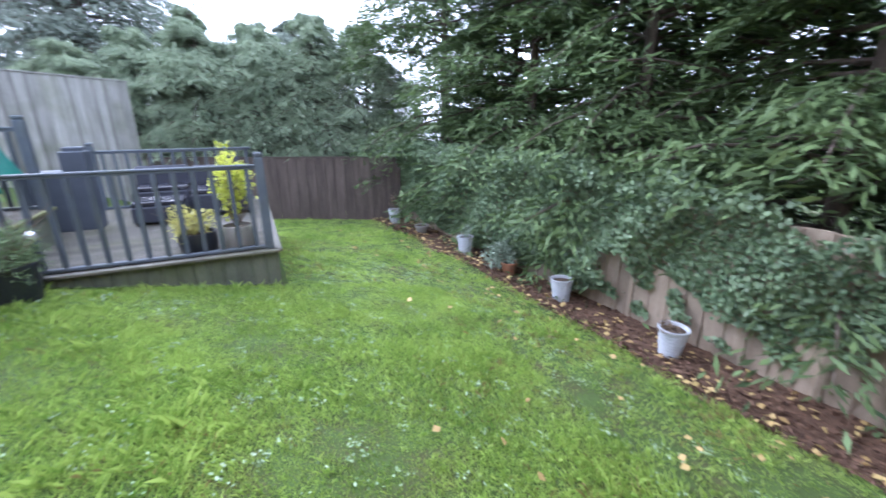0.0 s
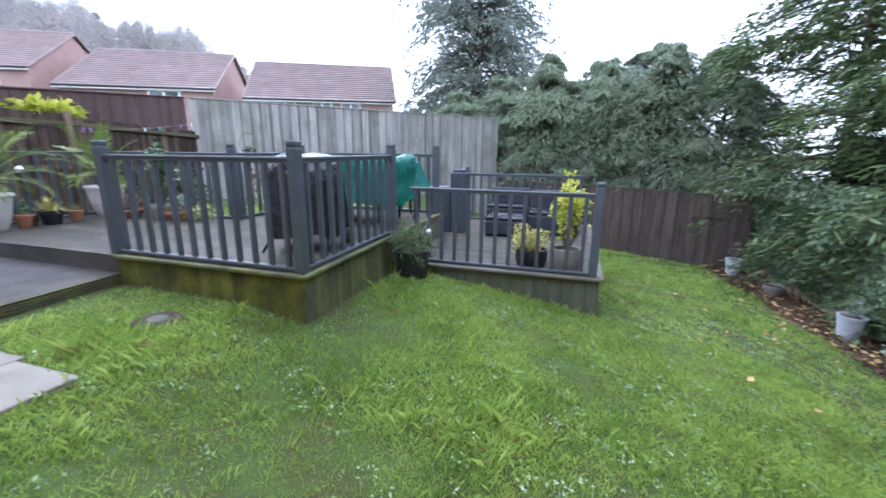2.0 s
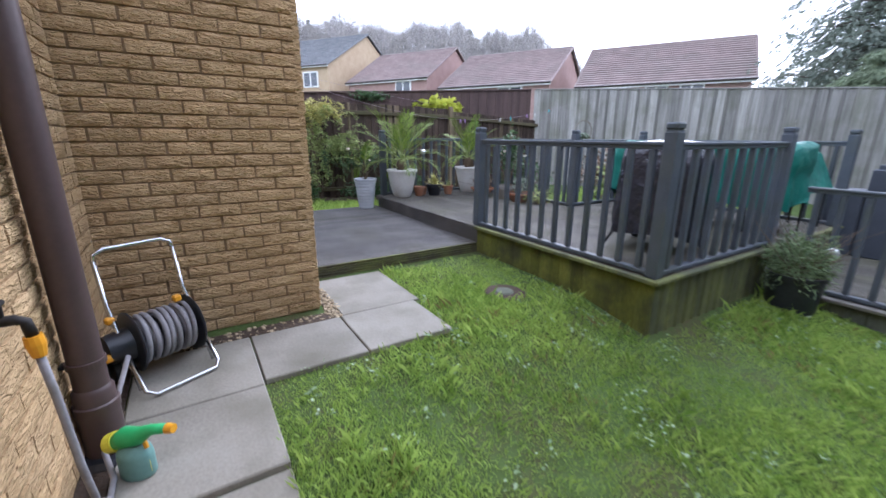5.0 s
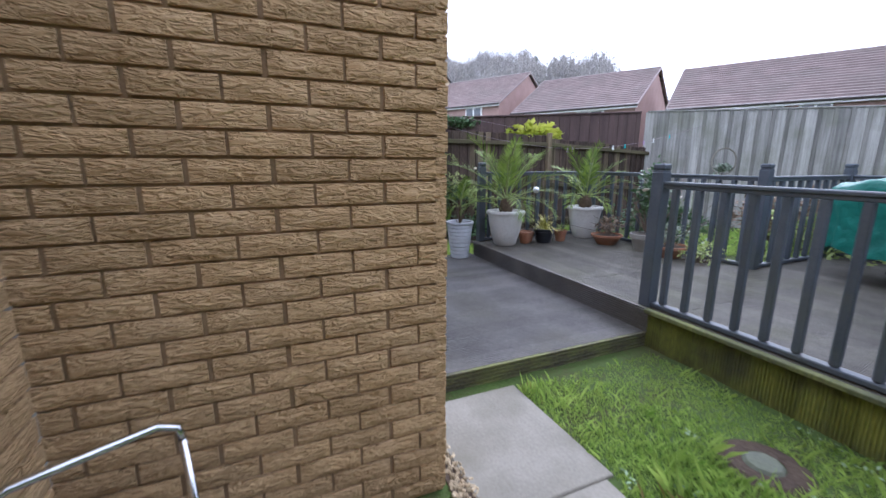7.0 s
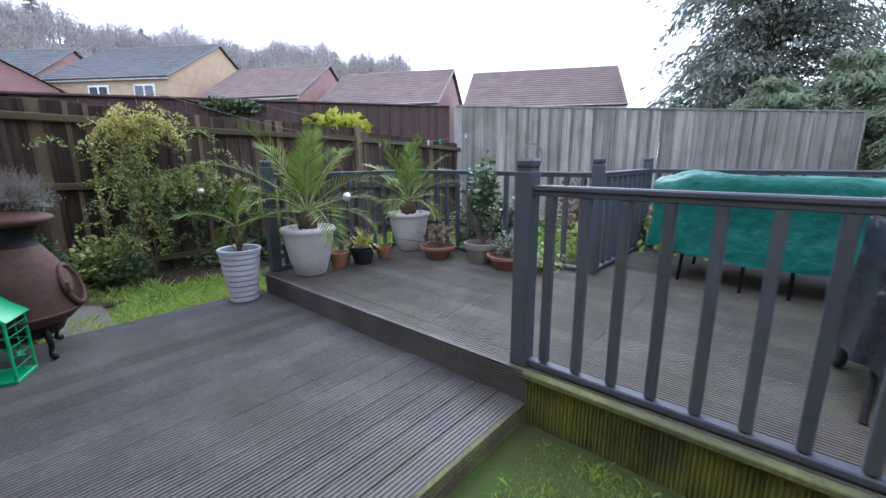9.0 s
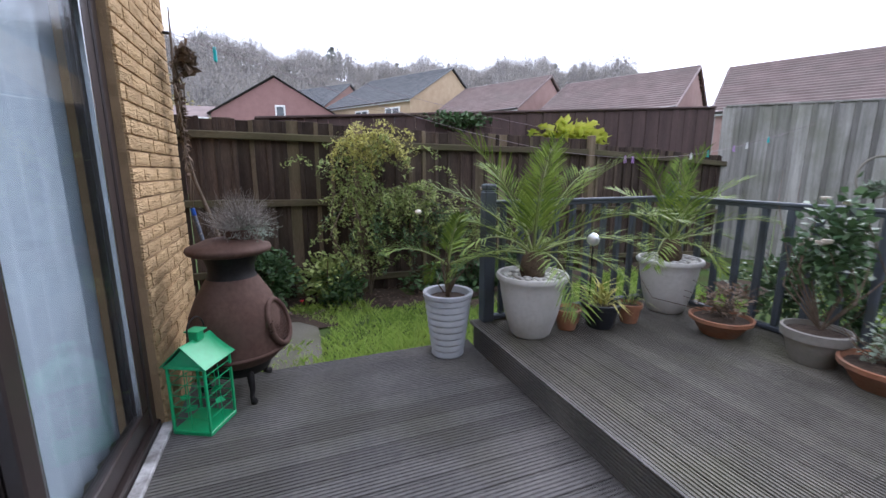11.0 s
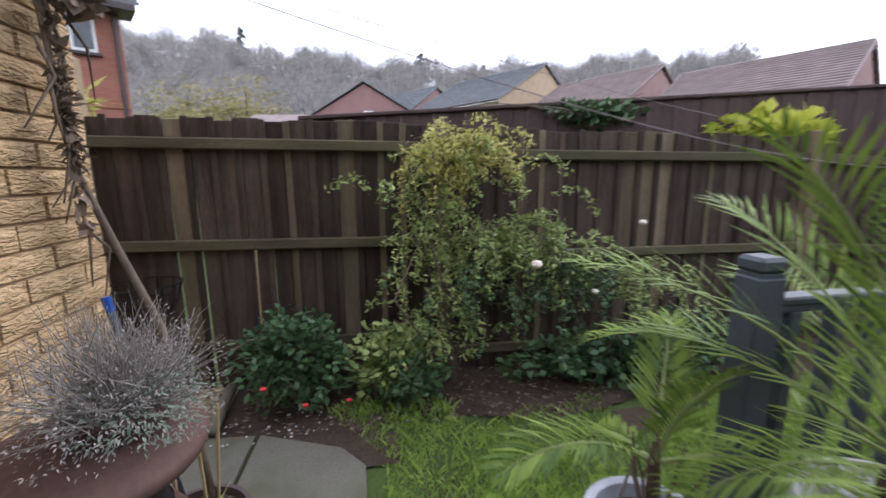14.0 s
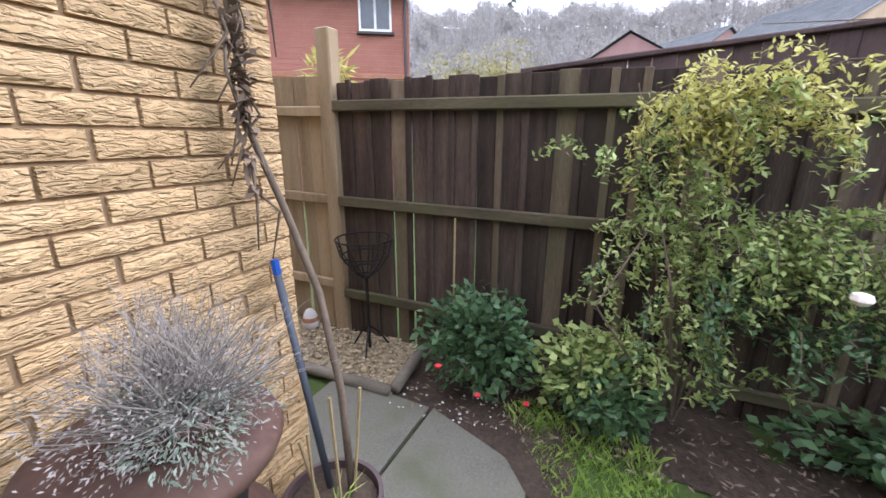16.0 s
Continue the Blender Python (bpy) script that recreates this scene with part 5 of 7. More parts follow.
palm((-6.74, 4.36, UP + 0.42), "green young date palm by the railing", 15, 0.68, 5, spread=1.08)
palm((-6.96, 2.5, LOW + 0.42), "sparse small palm in a ribbed pot", 5, 0.46, 9, spread=1.25, trunk=0.3, thick=0.2)
for (x, y) in ((-6.71, 3.03), (-6.74, 4.36)):
    g = Geo()
    for k in range(60):
        a, rr = RNG.uniform(0, 6.28), 0.2 * math.sqrt(RNG.uniform(0.15, 1))
        g.box((x + rr * math.cos(a), y + rr * math.sin(a), UP + 0.425), (0.035, 0.028, 0.02), 0.009)
    tagged(new("pebbles", g.mesh("pebbles", M_PEBBLE)), "white pebbles on the palm pot's soil", "pebbles", "", "stuff")

FLARE = [(0.0, 0.0), (0.06, 0.0), (0.065, 0.01), (0.085, 0.12), (0.095, 0.125), (0.098, 0.155), (0.088, 0.158), (0.08, 0.13)]
for x, y, s in ((-6.69, 3.33, 1.0), (-6.78, 3.45, 0.8), (-6.63, 3.86, 0.95)):
    smooth_pot((x, y, UP), "small weathered terracotta pot", [(r * s, z * s) for r, z in FLARE], M_TERRA, 0.135 * s, 0.08 * s, group="terracotta pots")
smooth_pot((-6.64, 3.59, UP), "black plastic pot with yellowing grass", [(r * 1.45, z * 1.2) for r, z in FLARE], M_BLACKPOT, 0.16, 0.115)


def strap_leaves(at, label, n, length, mat, width=0.014, seed=1, name="grass_plant"):
    r = random.Random(seed)
    t = thing(name, label, "plant", m=pose(*at))
    quads = []
    for _ in range(n):
        a, e = r.uniform(0, 6.28), radians(r.uniform(25, 85))
        d = Vector((math.cos(a), math.sin(a), 0))
        ln = length * r.uniform(0.6, 1.2)
        p0 = Vector((r.gauss(0, 0.02), r.gauss(0, 0.02), 0))
        p1 = p0 + (d * math.cos(e) + Vector((0, 0, math.sin(e)))) * ln * 0.55
        p2 = p1 + (d * math.cos(e - 0.9) + Vector((0, 0, math.sin(e - 0.9)))) * ln * 0.5
        s = d.cross(Vector((0, 0, 1))) * width / 2
        quads += [(p0 - s * 0.6, p0 + s * 0.6, p1 + s, p1 - s), (p1 - s, p1 + s, p2 + s * 0.05, p2 - s * 0.05)]
    leaf_part(np.array([[tuple(c) for c in q] for q in quads]), mat, t)
    return t


strap_leaves((-6.64, 3.59, UP + 0.15), "yellowing strap-leaved grass in a black pot", 46, 0.3, M_ROSE_Y, 0.016, 2)
strap_leaves((-6.63, 3.86, UP + 0.12), "thin reddish grass in a terracotta pot", 24, 0.22, M_ROSE, 0.008, 3)
BOWL = [(0.0, 0.0), (0.11, 0.0), (0.12, 0.012), (0.175, 0.10), (0.195, 0.105), (0.198, 0.13), (0.183, 0.132), (0.17, 0.10)]
GREYP = [(0.0, 0.0), (0.105, 0.0), (0.112, 0.01), (0.15, 0.15), (0.168, 0.155), (0.172, 0.21), (0.155, 0.213), (0.15, 0.17)]
smooth_pot((-6.22, 4.28, UP), "low terracotta bowl of withered trailing stems", BOWL, M_TERRA, 0.11, 0.17, group="terracotta bowls")
smooth_pot((-5.72, 4.38, UP), "grey stone-effect pot with a climbing plant", GREYP, M_STONEPOT, 0.18, 0.15)
smooth_pot((-5.38, 4.36, UP), "wide terracotta bowl of straggly plants", [(r * 1.05, z * 1.05) for r, z in BOWL], M_TERRA, 0.115, 0.175, group="terracotta bowls")
for x, y, mat, k, s in ((-6.22, 4.28, M_DEADLEAF, 300, 0.16), (-5.38, 4.36, M_SAGE, 220, 0.15), (-5.05, 4.42, M_ROSE, 300, 0.2)):
    t = thing("trailing_plant", "straggly trailing plant with thin stems", "plant", m=pose(x, y, UP + (0.14 if x < -5.1 else 0.0)))
    g = Geo()
    stems(g, (0, 0, 0), [(RNG.normal(0, s), RNG.normal(0, s), RNG.uniform(-0.02, 0.22)) for _ in range(26)], 0.004, 0.25, 4)
    part("stem", g, M_DEADVINE, t)
    leaf_part(bush_leaves((0, 0, 0.12), (s * 1.2, s * 1.2, 0.16), k, 0.04, 0.02, 0.2, 4), mat, t)
t = thing("climbing_plant", "climber with cream flowers tied to the railing", "plant", m=pose(-5.72, 4.42, UP + 0.19))
g = Geo()
stems(g, (0, 0, 0), [(RNG.normal(0, 0.16), RNG.normal(0, 0.05), RNG.uniform(0.4, 0.85)) for _ in range(12)], 0.006, 0.12)
part("stem", g, M_DEADVINE, t)
leaf_part(bush_leaves((0, 0, 0.5), (0.24, 0.14, 0.42), 620, 0.06, 0.04, 0.1, 6), M_SHRUB, t)
for _ in range(7):
    part("flower", Geo().lathe([(0.0, 0.0), (0.022, 0.012), (0.03, 0.03), (0.012, 0.026), (0, 0.02)], 8, (RNG.normal(0, 0.15), RNG.normal(0, 0.08), RNG.uniform(0.45, 0.85))), M_PETAL, t)
t = thing("mixed_plants", "leafy green plants growing against the railing", "plant", m=pose(-5.95, 4.85, 0.02))
leaf_part(bush_leaves((0, 0, 0.55), (0.95, 0.16, 0.5), 1700, 0.07, 0.035, 0.1, 8), M_SHRUB, t)
g = Geo()
stems(g, (0, 0, 0), [(RNG.normal(0, 0.5), RNG.normal(0, 0.08), RNG.uniform(0.5, 1.0)) for _ in range(22)], 0.006)
part("stem", g, M_DEADVINE, t)
t = thing("mixed_plants", "russet dying plants beyond the railing", "plant", m=pose(-5.2, 6.4, 0.0))
leaf_part(bush_leaves((0, 0, 0.6), (1.3, 0.5, 0.55), 1500, 0.09, 0.05, 0.1, 9), M_DEADLEAF, t)
leaf_part(bush_leaves((0.4, -0.3, 0.45), (1.0, 0.4, 0.4), 700, 0.09, 0.05, 0.1, 10), M_ROSE, t, label="green leaves")
# glass ball ornaments
M_BALL = surface("mirror_ball", [(0.75, 0.77, 0.78), (0.82, 0.84, 0.85)], 0.12, 3, 10, 0.0, metallic=0.7)
for x, y, z, r, stick in ((-6.35, 3.22, UP + 0.72, 0.04, 0.4), (-1.78, 4.5, 0.33, 0.05, 0.5)):
    t = thing("garden_ball", "shiny silver glass ball on a thin stake", "ornament", "glass balls", m=pose(x, y, z))
    part("ball", Geo().lathe([(r * math.sin(math.pi * k / 12), -r * math.cos(math.pi * k / 12)) for k in range(13)], 20), M_BALL, t, smooth=True)
    part("stake", Geo().tube([(0, 0, -r), (0, 0, -stick)], 0.005, 6), M_IRON, t)

# chiminea with a potted lavender on its hat
ch = thing("chiminea", "rusted cast-iron chiminea with a mesh door", "chiminea", m=pose(-6.94, 1.15, LOW) @ Matrix.Diagonal((0.96, 0.96, 1.08, 1)))
part("body", Geo().lathe([(0.0, 0.17), (0.13, 0.175), (0.23, 0.21), (0.275, 0.255), (0.285, 0.27), (0.278, 0.29), (0.27, 0.36), (0.25, 0.46), (0.205, 0.56), (0.155, 0.635), (0.14, 0.66)], 44), M_RUST, ch, smooth=True)
part("seam", Geo().lathe([(0.27, 0.258), (0.292, 0.262), (0.294, 0.276), (0.275, 0.282)], 44), M_RUST, ch, smooth=True)
part("neck", Geo().lathe([(0.14, 0.655), (0.128, 0.675), (0.128, 0.72), (0.15, 0.775), (0.16, 0.79)], 36), M_IRON, ch, smooth=True)
part("hat", Geo().lathe([(0.145, 0.775), (0.20, 0.785), (0.225, 0.795), (0.232, 0.81), (0.225, 0.825), (0.18, 0.84), (0.13, 0.86), (0.0, 0.865)], 44), M_RUST, ch, smooth=True)
mouth = Matrix.Translation((0.085, 0.225, 0.40)) @ pose(0, 0, 0, 0, 0, 66) @ pose(0, 0, 0, 0, 72, 0)
ring = [mouth @ Vector((0.12 * math.cos(a) * 1.05, 0.11 * math.sin(a), 0.02)) for a in [2 * math.pi * k / 28 for k in range(29)]]
door = part("door", Geo().tube(ring, 0.016, 8, cap=False), M_RUST, ch, "oval cast frame", smooth=True)
g = Geo()
for k in range(-7, 8):
    w = math.sqrt(max(0.0, 1 - (k / 8) ** 2))
    g.tube([mouth @ Vector((-0.12 * w, k * 0.0135, 0.018)), mouth @ Vector((0.12 * w, k * 0.0135, 0.018))], 0.0028, 4, cap=False)
    g.tube([mouth @ Vector((k * 0.0155, -0.11 * w, 0.02)), mouth @ Vector((k * 0.0155, 0.11 * w, 0.02))], 0.0028, 4, cap=False)
part("mesh_screen", g, M_RUST, door, "rusty wire mesh")
# flat black disc behind the mesh, painting the dark of the firebox opening
part("dark_mouth_disc", Geo().add([mouth @ Vector((0.118 * math.cos(a), 0.105 * math.sin(a), 0.008)) for a in [2 * math.pi * k / 24 for k in range(24)]], [tuple(range(24))]), M_IRON, door)
part("handle", Geo().tube([mouth @ Vector((0.02, -0.125, 0.02)), mouth @ Vector((0.02, -0.14, 0.05)), mouth @ Vector((-0.03, -0.14, 0.055))], 0.011, 6), M_RUST, ch)
part("bowl_base", Geo().lathe([(0.0, 0.10), (0.09, 0.105), (0.17, 0.14), (0.2, 0.2)], 30), M_IRON, ch, smooth=True)
for k in range(3):
    a = radians(20 + 120 * k)
    d = Vector((math.cos(a), math.sin(a), 0))
    part("leg", Geo().tube([d * 0.14 + Vector((0, 0, 0.17)), d * 0.2 + Vector((0, 0, 0.15)), d * 0.215 + Vector((0, 0, 0.08)), d * 0.19 + Vector((0, 0, 0.03)), d * 0.235 + Vector((0, 0, 0.015))], [0.022, 0.022, 0.016, 0.014, 0.02], 8), M_IRON, ch, smooth=True)
lav = thing("lavender", "dry grey lavender growing from the chiminea top", "plant", m=pose(-6.95, 1.22, LOW + 0.93) @ Matrix.Diagonal((0.86, 0.86, 0.95, 1)))
part("pot", Geo().lathe([(0.0, 0.0), (0.095, 0.0), (0.105, 0.05), (0.11, 0.055), (0.1, 0.058), (0.09, 0.04), (0.0, 0.042)], 24), M_RUST, lav, "shallow rusty pot")
g = Geo()
for _ in range(620):
    a, e = RNG.uniform(0, 6.28), RNG.uniform(0.3, 1.5)
    ln = RNG.uniform(0.12, 0.28)
    d = Vector((math.cos(a) * math.cos(e), math.sin(a) * math.cos(e), math.sin(e)))
    b = Vector((RNG.normal(0, 0.035), RNG.normal(0, 0.035), 0.04))
    mid = b + d * ln * 0.55 + Vector((RNG.normal(0, 0.024), RNG.normal(0, 0.024), -0.01))
    g.tube([b, mid, b + d * ln + Vector((RNG.normal(0, 0.02), RNG.normal(0, 0.02), -0.012))], [0.0015, 0.0011, 0.0006], 3, cap=False)
part("stem", g, M_LAVSTEM, lav)
leaf_part(bush_leaves((0, 0, 0.10), (0.26, 0.26, 0.17), 4200, 0.011, 0.004, 0.25, 12, lumps=9), M_LAV, lav, "blossom")
leaf_part(bush_leaves((0.02, 0.05, 0.05), (0.2, 0.2, 0.09), 1300, 0.018, 0.005, 0.2, 13), M_SAGE, lav)

# green metal lantern by the door
ln = thing("lantern", "bright green house-shaped metal lantern with wire sides", "lantern", m=pose(-6.63, 1.0, LOW, 0, 0, -27))
W, D, Hh = 0.21, 0.21, 0.34
part("base", Geo().box((0, 0, 0.012), (W, D, 0.024), 0.004), M_LANTERN, ln)
for sx in (-1, 1):
    for sy in (-1, 1):
        part("corner_post", Geo().box((sx * (W / 2 - 0.007), sy * (D / 2 - 0.007), 0.024 + Hh / 2), (0.014, 0.014, Hh), 0.003), M_LANTERN, ln)
for sx, sy in ((1, 0), (-1, 0), (0, 1), (0, -1)):
    g = Geo()
    for z in (0.09, 0.15, 0.21, 0.27, 0.32):
        a = Vector((sx * (W / 2 - 0.008) - (W / 2 - 0.01) * abs(sy), sy * (D / 2 - 0.008) - (D / 2 - 0.01) * abs(sx), z))
        b = Vector((sx * (W / 2 - 0.008) + (W / 2 - 0.01) * abs(sy), sy * (D / 2 - 0.008) + (D / 2 - 0.01) * abs(sx), z))
        g.tube([a, b], 0.0025, 5)
    c = Vector((sx * (W / 2 - 0.008), sy * (D / 2 - 0.008), 0))
    g.tube([c + Vector((0, 0, 0.02)), c + Vector((0, 0, Hh))], 0.0025, 5)
    part("wire_side", g, M_LANTERN, ln)
    bird = Geo().add([c + Vector((0.03 * abs(sy), 0.03 * abs(sx), 0.14)), c + Vector((-0.035 * abs(sy), -0.035 * abs(sx), 0.12)), c + Vector((0, 0, 0.165)), c + Vector((0.045 * abs(sy), 0.045 * abs(sx), 0.17))], [(0, 1, 2), (0, 2, 3)])
    part("bird_cutout", bird, M_LANTERN, ln)
zr = 0.024 + Hh
part("top_frame", Geo().box((0, 0, zr), (W + 0.012, D + 0.012, 0.014), 0.003), M_LANTERN, ln)
for s in (-1, 1):
    m = pose(0, s * (D / 4 + 0.008), zr + 0.058, s * -43, 0, 0)
    part("roof_panel", Geo().box((0, 0, 0), (W + 0.03, 0.165, 0.005), 0.002), M_LANTERN, ln, m=m)
    g = Geo().add([(s * W / 2, -D / 2, zr), (s * W / 2, D / 2, zr), (s * W / 2, 0, zr + 0.1)], [(0, 1, 2)])
    part("gable", g, M_LANTERN, ln)
part("chimney", Geo().box((0, 0, zr + 0.13), (0.05, 0.05, 0.05), 0.003).box((0, 0, zr + 0.158), (0.075, 0.075, 0.006), 0.002), M_LANTERN, ln)
part("handle", Geo().tube([(0.062 * math.cos(a), 0, zr + 0.15 + 0.075 * math.sin(a)) for a in [math.pi * k / 14 for k in range(15)]], 0.004, 6), M_IRON, ln, "thin wire carrying ring")

# covered garden table
tb = thing("covered_table", "garden table set under a wrinkled green tarpaulin", "table", m=pose(-3.33, 5.32, UP))
g = Geo()
nA = 150
keys = [(0.0, 0.83), (0.5, 0.84), (0.80, 0.865), (0.93, 0.87), (0.985, 0.83), (1.0, 0.70), (0.97, 0.55), (0.985, 0.40), (1.0, 0.26)]
rings = [(keys[j][0] + (keys[j + 1][0] - keys[j][0]) * q / 3, keys[j][1] + (keys[j + 1][1] - keys[j][1]) * q / 3) for j in range(len(keys) - 1) for q in range(3)] + [keys[-1]]
for j, (rr, z) in enumerate(rings):
    for i in range(nA):
        a = 2 * math.pi * i / nA
        sx = math.copysign(abs(math.cos(a)) ** 0.55, math.cos(a)) * 1.02
        sy = math.copysign(abs(math.sin(a)) ** 0.55, math.sin(a)) * 0.55
        p = Vector((sx * rr, sy * rr, z))
        down = max(0.0, (0.8 - z) / 0.55)
        # folds that hang from the edge, creases all over, chair backs pushing up the rim
        swell = 1 + 0.028 * math.sin(a * 13 + 2.2 * math.sin(a * 3)) * down + 0.035 * noise.noise(p * 3.1) * min(1, rr * 1.4)
        lump = 0.055 * max(0.0, math.sin(a * 3 + 0.8)) * min(1, rr) ** 3 * (1 if z > 0.75 else 0.4)
        crease = 0.022 * noise.noise(p * 7.0) + 0.016 * abs(noise.noise(p * 4.0 + Vector((3, 1, 5))))
        hem = (0.04 * math.sin(a * 5 + 1) + 0.02 * math.sin(a * 13)) * (1 if z < 0.3 else 0)
        g.v.append((p.x * swell, p.y * swell, z + lump + crease + hem))
for j in range(len(rings) - 1):
    for i in range(nA):
        k = (i + 1) % nA
        g.f.append((j * nA + k, j * nA + i, (j + 1) * nA + i, (j + 1) * nA + k))
part("cover", g, M_TARP, tb, smooth=True)
for x, y in ((-0.7, -0.35), (0.7, -0.35), (-0.7, 0.35), (0.7, 0.35), (0.05, -0.44), (-0.25, -0.46)):
    part("leg", Geo().tube([(x, y, 0), (x * 0.95, y * 0.95, 0.7)], 0.014, 8), M_IRON, tb)
# second covered chair stack by the steps
cs = thing("covered_chair", "chair under a green tarpaulin cover", "chair", m=pose(-2.42, 5.75, UP))
part("cover", Geo().add([(-0.2, -0.3, 0.42), (0.12, -0.3, 0.40), (0.15, 0.3, 0.42), (-0.2, 0.3, 0.45), (-0.18, -0.22, 0.82), (-0.02, -0.2, 0.80), (0.0, 0.22, 0.80), (-0.18, 0.22, 0.84)], [(0, 1, 5, 4), (1, 2, 6, 5), (2, 3, 7, 6), (3, 0, 4, 7), (4, 5, 6, 7)]), M_TARP, cs)
for x, y in ((-0.16, -0.24), (0.08, -0.24), (0.1, 0.24), (-0.16, 0.24)):
    part("leg", Geo().tube([(x, y, 0), (x, y, 0.5)], 0.012, 6), M_IRON, cs)

# covered barbecue
bq = thing("covered_barbecue", "barbecue under a creased black cover on wheels", "barbecue", m=pose(-2.74, 3.6, UP, 0, 0, 8))
g = Geo()
nA, rings = 64, [(0.3, 0.93), (0.72, 0.915), (0.9, 0.86), (0.97, 0.74), (0.98, 0.6), (1.0, 0.42), (1.03, 0.26), (1.03, 0.16)]
for j, (rr, z) in enumerate(rings):
    for i in range(nA):
        a = 2 * math.pi * i / nA
        sx = math.copysign(abs(math.cos(a)) ** 0.5, math.cos(a)) * 0.33
        sy = math.copysign(abs(math.sin(a)) ** 0.5, math.sin(a)) * 0.30
        fold = 1 + 0.05 * math.sin(a * 9 + 0.4 * j) * (j / 7) + 0.02 * math.sin(a * 17 + 2 * j)
        g.v.append((sx * rr * fold, sy * rr * fold, z + (0.03 * math.sin(a * 4) if j > 5 else 0)))
for j in range(len(rings) - 1):
    for i in range(nA):
        k = (i + 1) % nA
        g.f.append((j * nA + k, j * nA + i, (j + 1) * nA + i, (j + 1) * nA + k))
g.f.append(tuple(range(nA)))
part("cover", g, M_COVER, bq, smooth=True)
for s in (-1, 1):
    w = part("wheel", Geo().lathe([(0.0, -0.02), (0.05, -0.022), (0.075, -0.02), (0.08, 0.0), (0.075, 0.02), (0.05, 0.022), (0.0, 0.02)], 20), M_BLACKPOT, bq, smooth=True, m=pose(s * 0.3, 0.24, 0.08, 0, 90, 0))
    part("leg", Geo().tube([(s * 0.3, 0.22, 0.08), (s * 0.2, -0.1, 0.5)], 0.014, 6), M_IRON, bq)
    part("leg", Geo().tube([(s * 0.33, -0.34, 0.0), (s * 0.2, 0.1, 0.5)], 0.014, 6), M_IRON, bq)

# seating on the lower deck
def rattan_box(name, label, at, size, back=0.0):
    t = thing(name, label, "sofa", "rattan seats", m=pose(*at))
    w, d, h = size
    part("seat", Geo().box((0, 0, h / 2 + 0.02), (w, d, h - 0.04), 0.02), M_RATTAN, t)
    part("seat_pad", Geo().box((0, 0, h + 0.035), (w * 0.97, d * 0.95, 0.07), 0.025), M_COVER, t)
    if back:
        part("backrest", Geo().box((0, d / 2 - 0.07, h + back / 2), (w, 0.14, back), 0.03), M_RATTAN, t)
    for sx in (-1, 1):
        for sy in (-1, 1):
            part("leg", Geo().box((sx * (w / 2 - 0.05), sy * (d / 2 - 0.05), 0.02), (0.05, 0.05, 0.04), 0.004), M_IRON, t)
    return t


rattan_box("footstool", "dark grey rattan footstool with flat pad", (-1.2, 6.75, SUNK), (0.62, 0.5, 0.26))
rattan_box("sofa", "dark grey rattan garden sofa facing the lawn", (-0.45, 7.2, SUNK), (0.8, 0.75, 0.33), 0.36)
rattan_box("sofa", "dark grey rattan garden sofa beside the railing", (-1.3, 7.75, SUNK), (0.75, 0.6, 0.33), 0.34)
pc = thing("tall_planter", "tall slate-painted tapered wooden box planter", "planter", m=pose(-2.0, 6.75, SUNK))
part("body", Geo().box((0, 0, 0.5), (0.26, 0.26, 1.0), 0.012), M_GREYWOOD, pc)
part("lid", Geo().box((0, 0, 1.02), (0.19, 0.19, 0.06), 0.01), M_GREYWOOD, pc)
part("side_box", Geo().box((-0.32, 0.0, 0.38), (0.36, 0.3, 0.76), 0.012), M_GREYWOOD, pc)

# plants in the corner of the lower deck
HALF = [(0.0, 0.0), (0.13, 0.0), (0.145, 0.08), (0.15, 0.15), (0.14, 0.22), (0.128, 0.22), (0.13, 0.18)]
smooth_pot((-0.22, 5.0, SUNK), "brown wooden half-barrel pot", [(r * 1.15, z * 1.1) for r, z in HALF], M_STONEPOT, 0.2, 0.15)
t = thing("golden_shrub", "golden-leaved shrub in a brown pot", "shrub", m=pose(-0.22, 5.0, SUNK + 0.2))
g = Geo()
stems(g, (0, 0, 0), [(RNG.normal(0, 0.12), RNG.normal(0, 0.12), RNG.uniform(0.4, 0.95)) for _ in range(14)], 0.007)
part("stem", g, M_DEADVINE, t)
leaf_part(bush_leaves((0, 0, 0.5), (0.27, 0.26, 0.44), 720, 0.07, 0.036, 0.1, 21), M_BRIGHT, t)
smooth_pot((-0.62, 5.0, SUNK), "black plastic pot with a pale bushy plant", [(r * 1.3, z * 0.95) for r, z in HALF], M_BLACKPOT, 0.17, 0.165)
t = thing("bushy_plant", "pale yellow-green bushy plant in a black pot", "plant", m=pose(-0.68, 5.02, SUNK + 0.16))
leaf_part(bush_leaves((0, 0, 0.14), (0.3, 0.24, 0.24), 800, 0.05, 0.022, 0.15, 22), M_ROSE_Y, t)
g = Geo()
stems(g, (0, 0, 0), [(RNG.normal(0, 0.14), RNG.normal(0, 0.12), RNG.uniform(0.15, 0.36)) for _ in range(16)], 0.004)
part("stem", g, M_DEADVINE, t)
